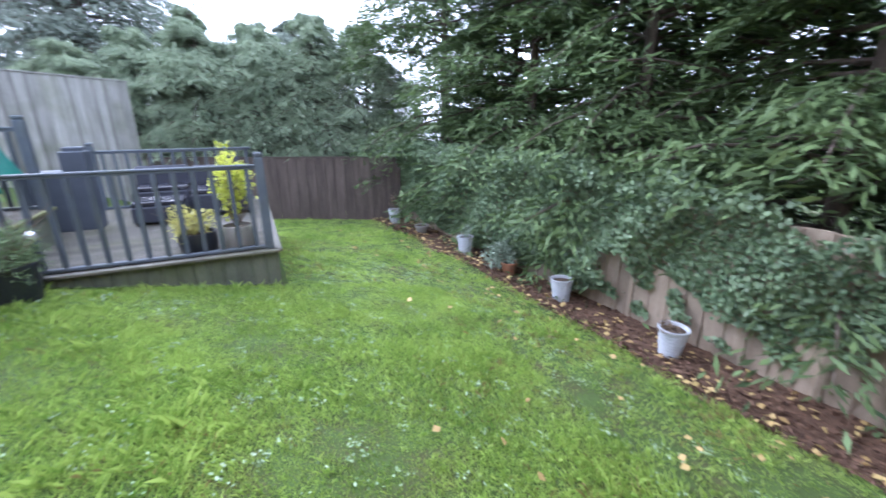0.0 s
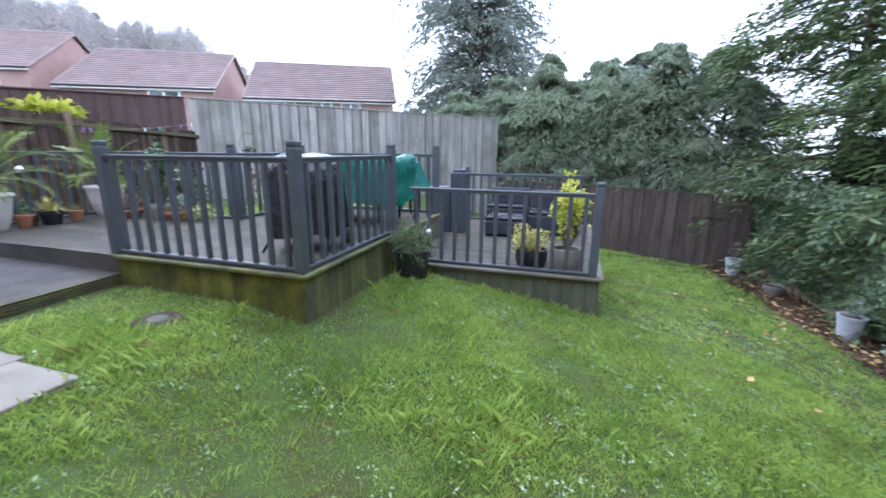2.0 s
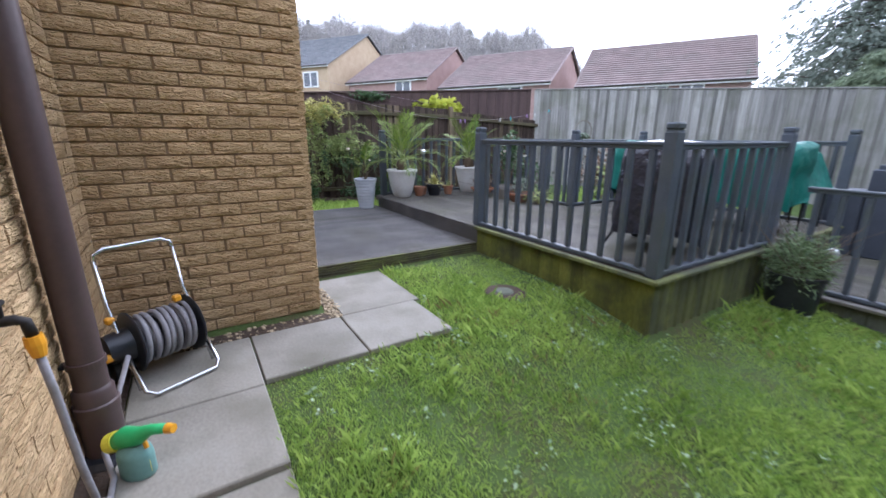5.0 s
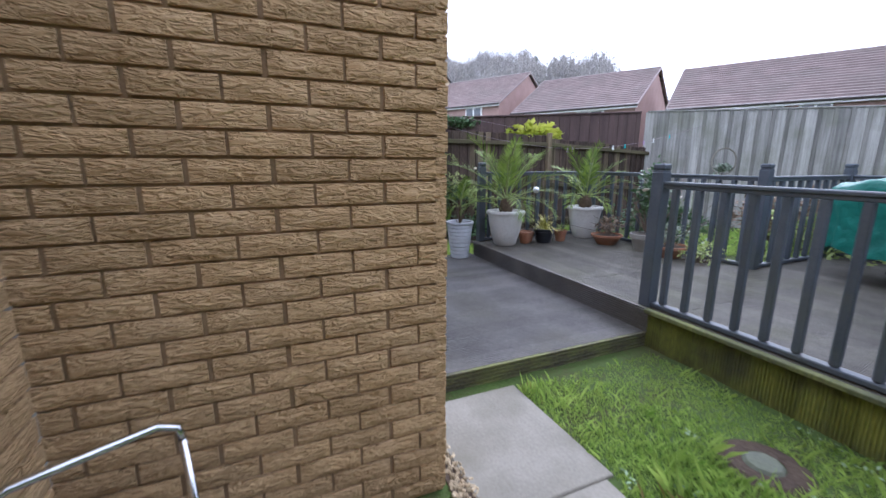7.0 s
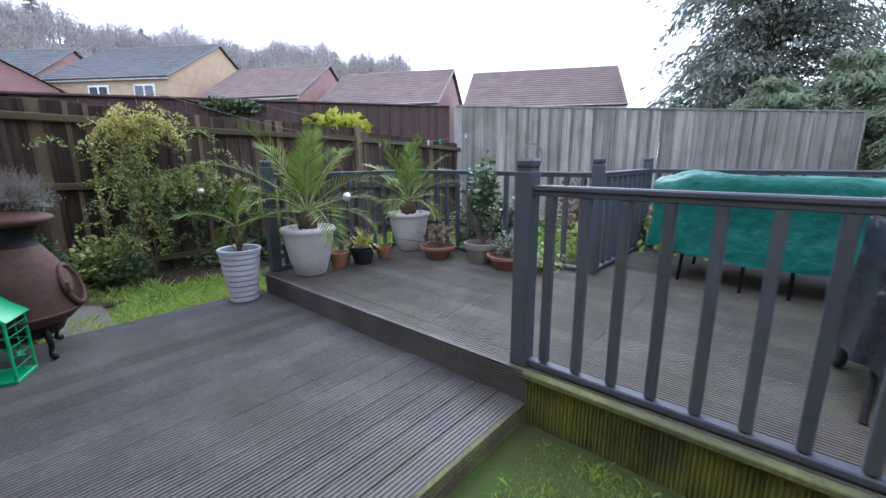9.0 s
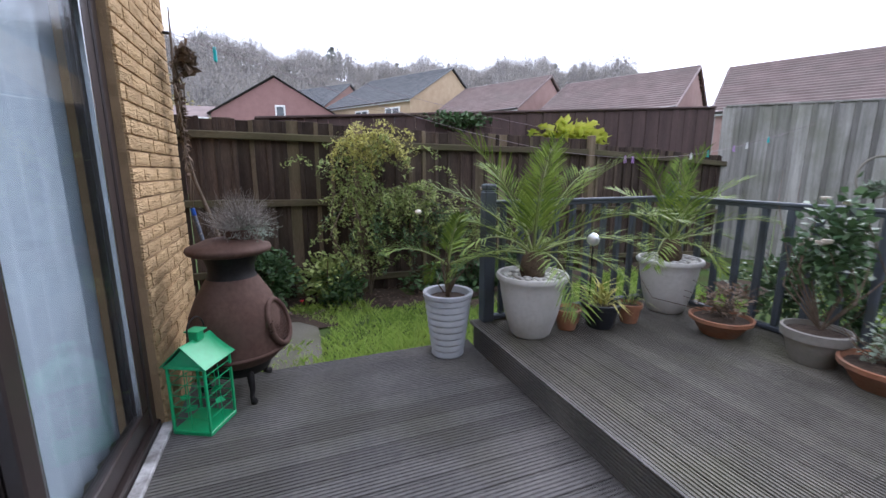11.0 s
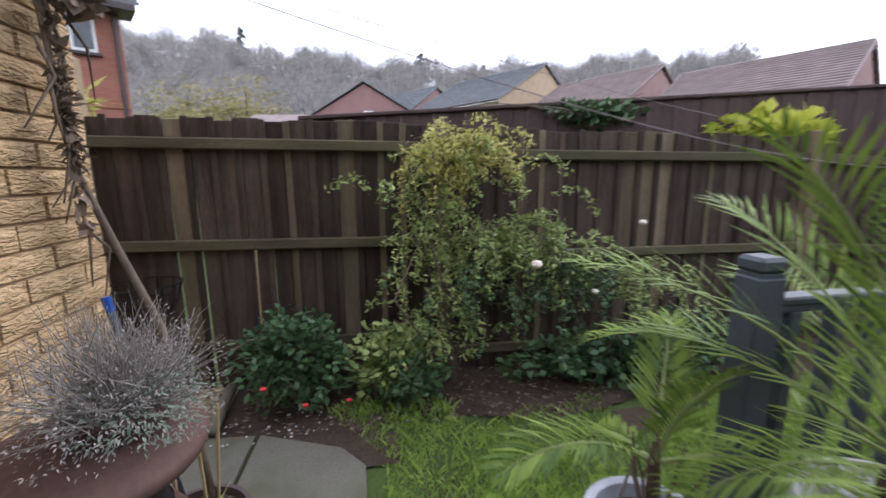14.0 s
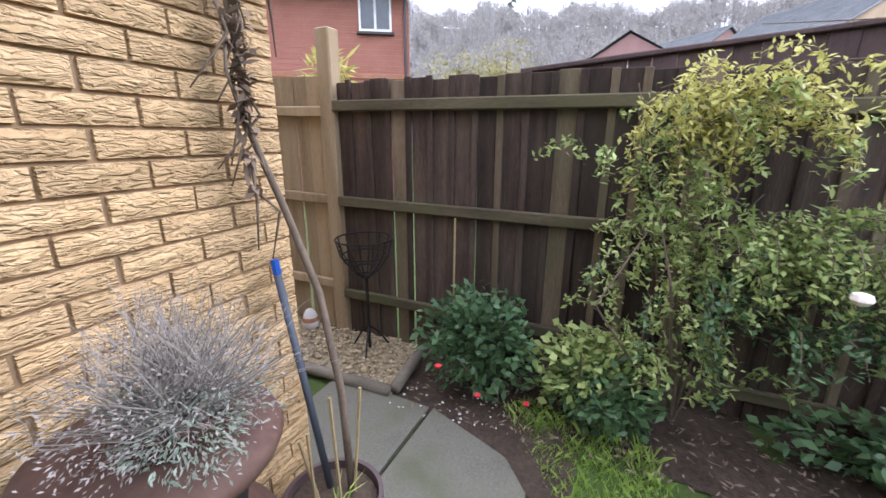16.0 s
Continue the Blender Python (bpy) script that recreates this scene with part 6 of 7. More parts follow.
# bushy herb in a black pot in the angle of the decks
gz = ground_z(-1.95, 4.35)
smooth_pot((-1.93, 4.36, gz), "large black plastic pot beside the deck", [(0, 0), (0.17, 0), (0.175, 0.02), (0.2, 0.3), (0.215, 0.3), (0.215, 0.33), (0.2, 0.33), (0.19, 0.28)], M_BLACKPOT, 0.29, 0.19)
t = thing("rosemary_bush", "grey-green rosemary bush in a black pot", "shrub", m=pose(-1.93, 4.36, gz + 0.3))
leaf_part(bush_leaves((0, 0, 0.12), (0.36, 0.34, 0.3), 3600, 0.055, 0.009, 0.15, 23, lumps=8), M_ROSEMARY, t)
g = Geo()
stems(g, (0, 0, 0), [(RNG.normal(0, 0.2), RNG.normal(0, 0.2), RNG.uniform(0.2, 0.5)) for _ in range(40)], 0.004)
part("stem", g, M_DEADVINE, t)

# pots along the mulch bed
for x, y in ((4.3, 2.75), (4.13, 4.5), (3.82, 7.1), (3.38, 10.35)):
    ribbed_pot((x, y, ground_z(x, y) + 0.03), "pale grey ribbed pot on the mulch bed", 0.11, 0.16, 0.38, 9, tilt=RNG.uniform(-3, 3))
x, y = 3.62, 9.0
smooth_pot((x, y, ground_z(x, y) + 0.03), "grey stone-effect pot on the mulch bed", GREYP, M_STONEPOT, 0.18, 0.15)
x, y = 4.0, 5.75
smooth_pot((x, y, ground_z(x, y) + 0.03), "terracotta pot under a variegated shrub", [(r * 1.6, z * 1.6) for r, z in FLARE], M_TERRA, 0.21, 0.13)
t = thing("variegated_shrub", "pale variegated shrub over the mulch bed", "shrub", m=pose(3.95, 5.95, ground_z(3.95, 5.95)))
leaf_part(bush_leaves((0, 0, 0.33), (0.36, 0.4, 0.33), 1000, 0.07, 0.045, 0.15, 25), M_SAGE, t)
for x, y, h, mat in ((4.2, 2.75, 0.1, M_DEADLEAF), (3.85, 7.1, 0.3, M_SAGE), (3.38, 10.4, 0.45, M_DEADLEAF)):
    t = thing("small_plant", "small straggly plant in a ribbed pot", "plant", m=pose(x, y, ground_z(x, y) + 0.36))
    leaf_part(bush_leaves((0, 0, h / 2), (0.16, 0.16, h / 2 + 0.05), 160, 0.05, 0.03, 0.1, 26), mat, t)
# white-roofed outbuilding glimpsed beyond the bottom fence
t = thing("greenhouse", "pale white-roofed outbuilding beyond the trees", "shed", m=pose(4.5, 19.0, -1.6, 0, 0, -18))
part("wall", Geo().box((0, 0, 0.8), (8, 3, 1.6), 0.02), M_WALL_PINK, t)
part("roof", Geo().add([(-4.2, -1.8, 1.5), (4.2, -1.8, 1.5), (4.2, 0.4, 2.3), (-4.2, 0.4, 2.3)], [(0, 1, 2, 3)]), M_WHITE, t)

# ---- patio door ----
dr = thing("door_1", "dark brown framed sliding glass patio door", "door", kind="structure")
fy = 0.71
M_CHIPPED = surface("chipped_white_cement", [(0.30, 0.29, 0.28), (0.52, 0.51, 0.50), (0.66, 0.65, 0.64)], 0.85, 14, 80, 0.6, dirt=(0.12, 0.11, 0.10), dirt_scale=9, dirt_amount=0.8)
part("jamb", Geo().box((DOOR_L + 0.035, fy, (LOW + DOOR_TOP) / 2), (0.07, 0.11, DOOR_TOP - LOW), 0.006), M_DARKFRAME, dr)
part("jamb", Geo().box((DOOR_R - 0.035, fy, (LOW + DOOR_TOP) / 2), (0.07, 0.11, DOOR_TOP - LOW), 0.006), M_DARKFRAME, dr)
part("head", Geo().box(((DOOR_L + DOOR_R) / 2, fy, DOOR_TOP - 0.035), (DOOR_R - DOOR_L - 0.142, 0.11, 0.07), 0.006), M_DARKFRAME, dr)
part("sill", Geo().box(((DOOR_L + DOOR_R) / 2, 0.71, LOW + 0.02), (DOOR_R - DOOR_L - 0.01, 0.15, 0.05), 0.008), M_DARKFRAME, dr)
part("threshold", Geo().box(((DOOR_L + DOOR_R) / 2, 0.816, LOW + 0.0), (DOOR_R - DOOR_L, 0.056, 0.03), 0.006), M_CHIPPED, dr, "chipped concrete threshold")
xm = (DOOR_L + DOOR_R) / 2
for a, b, yy in ((DOOR_L + 0.07, xm + 0.04, 0.735), (xm - 0.04, DOOR_R - 0.07, 0.685)):
    leaf = part("sash", Geo().box(((a + b) / 2, yy, LOW + 0.10), (b - a, 0.045, 0.1), 0.006).box(((a + b) / 2, yy, DOOR_TOP - 0.115), (b - a, 0.045, 0.09), 0.006).box((a + 0.04, yy, (LOW + DOOR_TOP) / 2), (0.08, 0.045, DOOR_TOP - LOW - 0.3), 0.006).box((b - 0.04, yy, (LOW + DOOR_TOP) / 2), (0.08, 0.045, DOOR_TOP - LOW - 0.3), 0.006), M_DARKFRAME, dr)
    pane = part("pane", Geo().box(((a + b) / 2, yy, (LOW + DOOR_TOP) / 2), (b - a - 0.15, 0.012, DOOR_TOP - LOW - 0.3), 0.001), M_GLASS, leaf)
    pane.visible_shadow = False
    for k in (a + 0.085, b - 0.085):
        part("glazing_bead", Geo().box((k, yy + 0.012, (LOW + DOOR_TOP) / 2), (0.012, 0.02, DOOR_TOP - LOW - 0.3), 0.002), M_STEEL, leaf, "pale metal edge")
M_CURTAIN = surface("pale_blind_cloth", [(0.42, 0.45, 0.5), (0.55, 0.58, 0.62)], 0.9, 3, 30, 0.1)
g = Geo()
for k in range(46):
    x = DOOR_L + 0.08 + (DOOR_R - DOOR_L - 0.16) * k / 45
    g.v += [(x, 0.63 + 0.012 * math.sin(k * 1.9), LOW + 0.04), (x, 0.63 + 0.012 * math.sin(k * 1.9), DOOR_TOP)]
g.f = [(2 * k, 2 * k + 2, 2 * k + 3, 2 * k + 1) for k in range(45)]
tagged(new("curtain", g.mesh("curtain", M_CURTAIN, True)), "pale closed curtain behind the patio door", "curtain")
solid("floor", Geo().box((-5.5, -1.2, LOW - 0.06), (3.7, 3.6, 0.1), 0.01), M_SLAB, "plain floor inside the wing")

# ---- by the house wall ----
dp = thing("downpipe", "brown plastic soil pipe with collar on the wall", "pipe", m=pose(-2.6, -0.315, 0))
part("pipe", Geo().lathe([(0.055, 0.27), (0.055, 3.5)], 28), M_GUTTER, dp, smooth=True)
part("collar", Geo().lathe([(0.055, 0.02), (0.068, 0.03), (0.07, 0.2), (0.074, 0.21), (0.074, 0.245), (0.066, 0.25), (0.066, 0.30), (0.056, 0.315)], 28), M_GUTTER, dp, smooth=True, sharp=40)
part("strap", Geo().lathe([(0.056, 0.40), (0.062, 0.402), (0.062, 0.425), (0.056, 0.427)], 28), M_GUTTER, dp)
part("bracket", Geo().box((0, -0.08, 0.413), (0.03, 0.1, 0.02), 0.004), M_IRON, dp)
part("gully_cap", Geo().lathe([(0.0, 0.03), (0.1, 0.03), (0.115, 0.012), (0.12, 0.0)], 24), M_BLACKPOT, dp)

rl = thing("hose_reel", "garden hose reel cart wound with grey hose", "hose reel", m=pose(-3.2, -0.13, 0.012, 0, 0, 116) @ Matrix.Scale(1.02, 4))
for s, x in ((0, -0.13), (1, 0.15)):
    part("drum_side", Geo().lathe([(0.0, -0.012), (0.055, -0.014), (0.15, -0.006), (0.155, 0.0), (0.15, 0.006), (0.055, 0.014), (0.0, 0.012)], 32), M_BLACKPOT, rl, smooth=True, sharp=30, m=pose(x, 0, 0.21, 0, 90, 0))
part("hub", Geo().tube([(-0.24, 0, 0.21), (-0.13, 0, 0.21)], [0.07, 0.085], 20), M_BLACKPOT, rl, smooth=True, sharp=40)
pts = []
for layer, (r, n) in enumerate(((0.095, 8), (0.118, 7))):
    for k in range(n * 16 + 1):
        a = 2 * math.pi * k / 16
        f = k / (n * 16)
        x = -0.11 + 0.24 * (f if layer == 0 else 1 - f)
        pts.append((x + 0.006 * math.sin(a * 0.7 + layer), r * math.cos(a) * (1 + 0.02 * math.sin(a * 0.3)), 0.21 + r * math.sin(a)))
part("hose", Geo().tube(pts, 0.0125, 7), M_HOSE, rl, "coiled grey hose", smooth=True)
for s, x in ((-1, -0.18), (1, 0.165)):
    part("frame", Geo().tube([(x, -0.15, 0.02), (x, -0.02, 0.26), (x, 0.06, 0.40), (x, 0.1, 0.62)], 0.011, 8), M_STEEL, rl, smooth=True)
part("handle", Geo().tube([(-0.18, 0.1, 0.62), (-0.175, 0.11, 0.65), (-0.13, 0.115, 0.67), (0.12, 0.115, 0.67), (0.16, 0.11, 0.65), (0.165, 0.1, 0.62)], 0.011, 8), M_STEEL, rl, smooth=True)
part("stand", Geo().tube([(-0.18, -0.06, 0.19), (-0.18, -0.2, 0.03), (-0.15, -0.235, 0.014), (0.13, -0.235, 0.014), (0.165, -0.2, 0.03), (0.165, -0.06, 0.19)], 0.011, 8), M_STEEL, rl, smooth=True)
part("crank", Geo().tube([(0.17, 0, 0.21), (0.21, 0, 0.21)], 0.022, 10), M_YELLOW, rl, "yellow knob")
for x, y, z in ((-0.19, 0.03, 0.34), (-0.25, -0.05, 0.19), (0.1, 0.0, 0.365)):
    part("clip", Geo().box((x, y, z), (0.04, 0.035, 0.035), 0.008), M_YELLOW, rl, "orange-yellow plastic clip")
for s in (-1, 1):
    part("wheel", Geo().lathe([(0.0, -0.02), (0.06, -0.022), (0.075, -0.015), (0.075, 0.015), (0.06, 0.022), (0.0, 0.02)], 20), M_BLACKPOT, rl, smooth=True, sharp=40, m=pose(s * 0.2, 0.09, 0.078, 0, 90, 0))

sp = thing("spray_bottle", "green and teal garden spray bottle", "bottle", m=pose(-2.4, -0.2, 0.012, 0, 0, 52) @ Matrix.Scale(1.08, 4))
part("bottle", Geo().lathe([(0.0, 0.0), (0.055, 0.0), (0.06, 0.008), (0.06, 0.08), (0.056, 0.10), (0.035, 0.115), (0.03, 0.12)], 28, squash=0.75), M_TEAL_PL, sp, smooth=True)
part("label", Geo().box((0.012, 0.0455, 0.045), (0.05, 0.004, 0.045), 0.001, pose(0, 0, 0, 0, 0, -60)), M_LABEL, sp, "yellow label")
part("head", Geo().tube([(-0.055, 0, 0.125), (-0.02, 0, 0.145), (0.03, 0, 0.155), (0.08, 0, 0.185), (0.14, 0, 0.195)], [0.03, 0.036, 0.03, 0.018, 0.016], 14), M_GREEN_PL, sp, smooth=True)
part("nozzle", Geo().tube([(0.14, 0, 0.195), (0.165, 0, 0.197)], [0.018, 0.015], 12), M_YELLOW, sp, "orange nozzle")
part("dial", Geo().tube([(-0.085, 0, 0.113), (-0.05, 0, 0.127)], [0.034, 0.036], 14), M_LABEL, sp, "yellow dial")
part("trigger", Geo().tube([(0.03, 0, 0.145), (0.045, 0, 0.13), (0.05, 0, 0.11)], 0.008, 6), M_YELLOW, sp)

tap = thing("garden_tap", "wall tap with yellow hose connector and hose", "tap", m=pose(-2.12, -0.37, 0.78))
part("tap_body", Geo().tube([(0, -0.03, 0.0), (0, 0.05, 0.0), (0, 0.07, -0.01), (0, 0.075, -0.05)], 0.014, 10), M_IRON, tap, smooth=True)
part("tap_handle", Geo().tube([(-0.025, 0.03, 0.045), (0.025, 0.03, 0.045)], 0.007, 8).tube([(0, 0.03, 0), (0, 0.03, 0.045)], 0.006, 8), M_IRON, tap)
part("connector", Geo().tube([(0, 0.075, -0.05), (0, 0.077, -0.075), (0, 0.078, -0.11)], [0.02, 0.022, 0.016], 12), M_YELLOW, tap, "orange-yellow connector")
part("hose", Geo().tube([(0, 0.078, -0.11), (-0.01, 0.085, -0.25), (-0.03, 0.09, -0.5), (-0.08, 0.09, -0.68), (-0.16, 0.1, -0.745), (-0.26, 0.1, -0.745), (-0.4, 0.06, -0.72), (-0.68, 0.1, -0.6), (-0.85, 0.12, -0.55)], 0.011, 8), M_HOSE, tap, "grey hose hanging to the ground", smooth=True)

# gravel strip at the foot of the wall
g = Geo()
for _ in range(700):
    if RNG.uniform() < 0.7:
        x, y = RNG.uniform(-3.49, 1.0), RNG.uniform(-0.39, -0.29)
    else:
        x, y = RNG.uniform(-3.49, -3.37), RNG.uniform(-0.3, 0.93)
    if RNG.uniform() < 0.3:
        x, y = RNG.uniform(-3.97, -3.37), RNG.uniform(0.83, 0.93)
    s = RNG.uniform(0.008, 0.02)
    g.box((0, 0, 0), (s * 1.4, s, s * 0.8), s * 0.3, pose(x, y, ground_z(x, y) + 0.008, RNG.uniform(0, 60), 0, RNG.uniform(0, 180)))
tagged(new("gravel", g.mesh("gravel", M_GRAVEL)), "gravel strip at the foot of the wall", "gravel", "", "stuff")
g = Geo().box((-1.2, -0.345, 0.0), (4.6, 0.1, 0.012)).box((-3.43, 0.25, 0.0), (0.12, 1.25, 0.012)).box((-3.7, 0.88, 0.0), (0.6, 0.1, 0.012))
tagged(new("soil_strip", g.mesh("soil_strip", M_SOIL)), "dark soil strip along the wall", "soil", "", "structure")
# inspection cover in the grass
t = thing("drain_cover", "stone-rimmed drain cover sunk in the lawn", "drain", m=pose(-3.15, 2.2, ground_z(-3.15, 2.2) + 0.012))
part("cover", Geo().lathe([(0.0, 0.016), (0.07, 0.014), (0.085, 0.0)], 9), M_SKIRT_GREY, t)
part("rim", Geo().lathe([(0.085, 0.004), (0.15, 0.008), (0.19, -0.01)], 14), M_SOIL, t)

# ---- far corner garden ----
far_paving = thing("pavement", "round-cornered mossy old slabs behind the deck, darkened for shade", "path", kind="structure")
part("paving_slab", Geo().prism([(-7.6, 1.01), (-7.14, 1.01), (-7.14, 1.64), (-7.85, 1.67), (-8.05, 1.66), (-8.22, 1.52), (-8.42, 1.03)], -0.03, 0.03), M_SLAB_SHADED, far_paving)
part("paving_slab", Geo().prism([(-7.62, 0.3), (-7.62, 0.99), (-8.42, 1.0), (-8.44, 0.70), (-8.42, 0.3)], -0.03, 0.028), M_SLAB_SHADED, far_paving)
# soil bed below the fence
def bare_soil(x, y):
    worn = math.sin(x * 3.3 + 1.4 * math.sin(y * 2.1)) * math.sin(y * 2.9 + 0.7 * x) > 0.46
    return y > 0.72 and (x < -8.42 + 0.12 * math.sin(y * 2.7) or (worn and y > 1.85 and x > -8.3) or (x < -8.05 and 1.68 + 1.6 * (x + 8.05) < y < 1.85))


g = sheet(bare_soil, -9.2, -7.2, 0.6, 7.6, 0.025, 0.012, 0.02)
solid("flower_bed", g, M_SOIL, "dark bare soil bed along the old fence", "bed")
c = np.stack([RNG.uniform(-9.0, -8.35, 900), RNG.uniform(0.8, 5.0, 900), np.full(900, 0.05)], 1)
leafm = cloud(leaf_quads(c, 0.04, 0.012, flat=1.8), 4)
leafm.materials.append(M_DEADLEAF)
tagged(new("leaf_litter", leafm), "dead leaves and twigs on the soil bed", "litter", "", "stuff")
g = Geo()
for _ in range(28):
    x, y, s = RNG.uniform(-8.6, -8.3), RNG.uniform(0.75, 1.5), RNG.uniform(0.008, 0.018)
    g.box((0, 0, 0), (s, s * 0.8, s * 0.6), s * 0.25, pose(x, y, 0.045, 0, 0, RNG.uniform(0, 180)))
tagged(new("pebbles", g.mesh("pebbles", M_PEBBLE)), "scattered white pebbles beside the slabs", "pebbles", "", "stuff")
# gravel corner edged with logs
g = Geo()
for _ in range(1800):
    x, y, s = RNG.uniform(-9.05, -8.46), RNG.uniform(-1.2, 0.7), RNG.uniform(0.009, 0.024)
    g.box((0, 0, 0), (s * 1.3, s, s * 0.7), s * 0.3, pose(x, y, 0.035 + RNG.uniform(0, 0.012), RNG.uniform(-40, 40), 0, RNG.uniform(0, 180)))
tagged(new("gravel", g.mesh("gravel", M_GRAVEL)), "buff gravel in the corner by the fence", "gravel", "", "stuff")
solid("gravel_base", Geo().box((-8.75, -0.25, 0.012), (0.62, 1.95, 0.03), 0.004), M_GRAVEL, "compacted gravel corner", "gravel")
M_LOG = surface("grey_log_edging", [(0.13, 0.11, 0.085), (0.21, 0.18, 0.14)], 0.9, 5, 50, 0.5)
for a, b in (((-8.44, 0.72, 0.045), (-8.43, -0.3, 0.045)), ((-8.46, 0.74, 0.05), (-9.02, 0.68, 0.05))):
    t = thing("log_edging", "half-round grey log edging the gravel", "edging", "log edgings")
    part("log", Geo().tube([a, ((a[0] + b[0]) / 2, (a[1] + b[1]) / 2, a[2] + 0.006), b], 0.038, 10), M_LOG, t, smooth=True)
# wire fire basket on a stand
fb = thing("wire_basket", "black wire hanging-basket cup on a stand", "basket", m=pose(-8.85, 0.3, 0.03))
for r, z in ((0.2, 0.86), (0.165, 0.74), (0.10, 0.64)):
    part("hoop", Geo().tube([(r * math.cos(2 * math.pi * k / 24), r * math.sin(2 * math.pi * k / 24), z) for k in range(25)], 0.006, 5, cap=False), M_IRON, fb)
for k in range(14):
    a = 2 * math.pi * k / 14
    part("wire", Geo().tube([(0.2 * math.cos(a), 0.2 * math.sin(a), 0.86), (0.17 * math.cos(a), 0.17 * math.sin(a), 0.74), (0.1 * math.cos(a), 0.1 * math.sin(a), 0.64), (0.02 * math.cos(a), 0.02 * math.sin(a), 0.57)], 0.0045, 4, cap=False), M_IRON, fb)
part("stem", Geo().tube([(0, 0, 0.58), (0, 0, 0.02)], 0.012, 8), M_IRON, fb)
for k in range(3):
    a = 2 * math.pi * k / 3 + 0.4
    part("foot", Geo().tube([(0, 0, 0.2), (0.08 * math.cos(a), 0.08 * math.sin(a), 0.12), (0.16 * math.cos(a), 0.16 * math.sin(a), 0.0)], 0.007, 5), M_IRON, fb)


def shrub(label, at, parts_, stem_tips=12, stem_h=0.6, spread=0.2, name="shrub"):
    t = thing(name, label, "shrub", m=pose(*at))
    g = Geo()
    stems(g, (0, 0, 0), [(RNG.normal(0, spread), RNG.normal(0, spread), stem_h * RNG.uniform(0.5, 1)) for _ in range(stem_tips)], 0.008)
    part("stem", g, M_DEADVINE, t)
    for centre, radii, n, l, w, mat, sd in parts_:
        leaf_part(bush_leaves(centre, radii, n, l, w, 0.15, sd), mat, t)
    return t


s1 = shrub("dark green leafy shrub with a few red flowers", (-8.72, 1.2, 0.03), [((0, 0, 0.36), (0.36, 0.42, 0.38), 2300, 0.062, 0.038, M_SHRUB, 31)])
for x, y, z in ((0.3, 0.1, 0.15), (0.2, 0.35, 0.1), (0.34, -0.12, 0.3)):
    part("flower", Geo().lathe([(0.0, 0.0), (0.016, 0.008), (0.02, 0.02), (0.0, 0.024)], 8, (x, y, z)), M_RED, s1)
shrub("green leafy plants at the foot of the climber", (-8.72, 1.85, 0.03), [((0, 0, 0.26), (0.3, 0.36, 0.34), 1200, 0.07, 0.04, M_ROSE, 32), ((0.1, 0.1, 0.2), (0.24, 0.3, 0.26), 700, 0.07, 0.04, M_SHRUB, 33)])
shrub("green leafy ground plants along the fence", (-8.75, 3.5, 0.03), [((0, 0, 0.16), (0.34, 0.9, 0.24), 1500, 0.07, 0.045, M_SHRUB, 34), ((0, 0.7, 0.2), (0.3, 0.5, 0.3), 700, 0.06, 0.04, M_SHRUB, 35)])
rose = thing("climbing_rose", "straggly climbing rose over the old fence", "shrub", m=pose(-8.85, 2.3, 0.03))
g = Geo()


def arching_canes(parent_geo, n, y_mid, y_spread, z_lo, z_hi, reach, leaf, rnd):
    """Canes that rise against the fence, arch over and hang, with leaves along them."""
    out = []
    for _ in range(n):
        y0 = rnd.normal(y_mid, y_spread)
        z0 = rnd.uniform(z_lo, z_hi)
        d = Vector((rnd.uniform(0.2, 0.9), rnd.normal(0.25, 0.8), 0)).normalized()
        ln = reach * rnd.uniform(0.5, 1.25)
        p, e = Vector((rnd.uniform(-0.02, 0.12), y0, z0)), rnd.uniform(0.2, 1.1)
        path = []
        for k in range(8):
            path.append(p.copy())
            p = p + (d * math.cos(e) + Vector((0, 0, math.sin(e)))) * ln / 7
            p.x = min(p.x, 0.5)
            e -= rnd.uniform(0.2, 0.55)
        parent_geo.tube(path, [0.004 - 0.0004 * k for k in range(8)], 4, cap=False)
        for k in range(1, 8):
            for _ in range(8):
                q = path[k - 1].lerp(path[k], rnd.uniform(0, 1))
                out.append((q.x + rnd.normal(0, 0.018), q.y + rnd.normal(0, 0.018), q.z + rnd.normal(0, 0.018) - 0.01))
    c = np.array(out)
    way = rnd.normal(size=(len(c), 3)) * np.array([0.7, 0.8, 0.4]) + np.array([0.3, 0.1, -0.5])
    return leaf_quads(c, leaf, leaf * 0.42, out=way, flat=0.2)


crnd = np.random.default_rng(77)
stems(g, (0, 0, 0), [(0.05, crnd.normal(0, 0.2), crnd.uniform(1.2, 1.8)) for _ in range(9)], 0.008, 0.1)
leaf_part(arching_canes(g, 46, 0.02, 0.17, 1.5, 1.8, 0.45, 0.042, crnd), M_ROSE_Y, rose, label="yellowing leaves")
leaf_part(arching_canes(g, 44, -0.1, 0.2, 0.9, 1.7, 0.45, 0.044, crnd), M_ROSE, rose)
leaf_part(arching_canes(g, 56, 0.42, 0.26, 0.95, 1.22, 0.45, 0.045, crnd), M_ROSE, rose)
leaf_part(arching_canes(g, 46, 0.5, 0.36, 0.55, 1.0, 0.5, 0.045, crnd), M_SHRUB, rose)
leaf_part(arching_canes(g, 30, 1.2, 0.36, 0.62, 0.88, 0.45, 0.042, crnd), M_ROSE, rose)
leaf_part(arching_canes(g, 22, -0.15, 0.16, 0.3, 0.9, 0.4, 0.044, crnd), M_ROSE, rose)
part("stem", g, M_DEADVINE, rose)
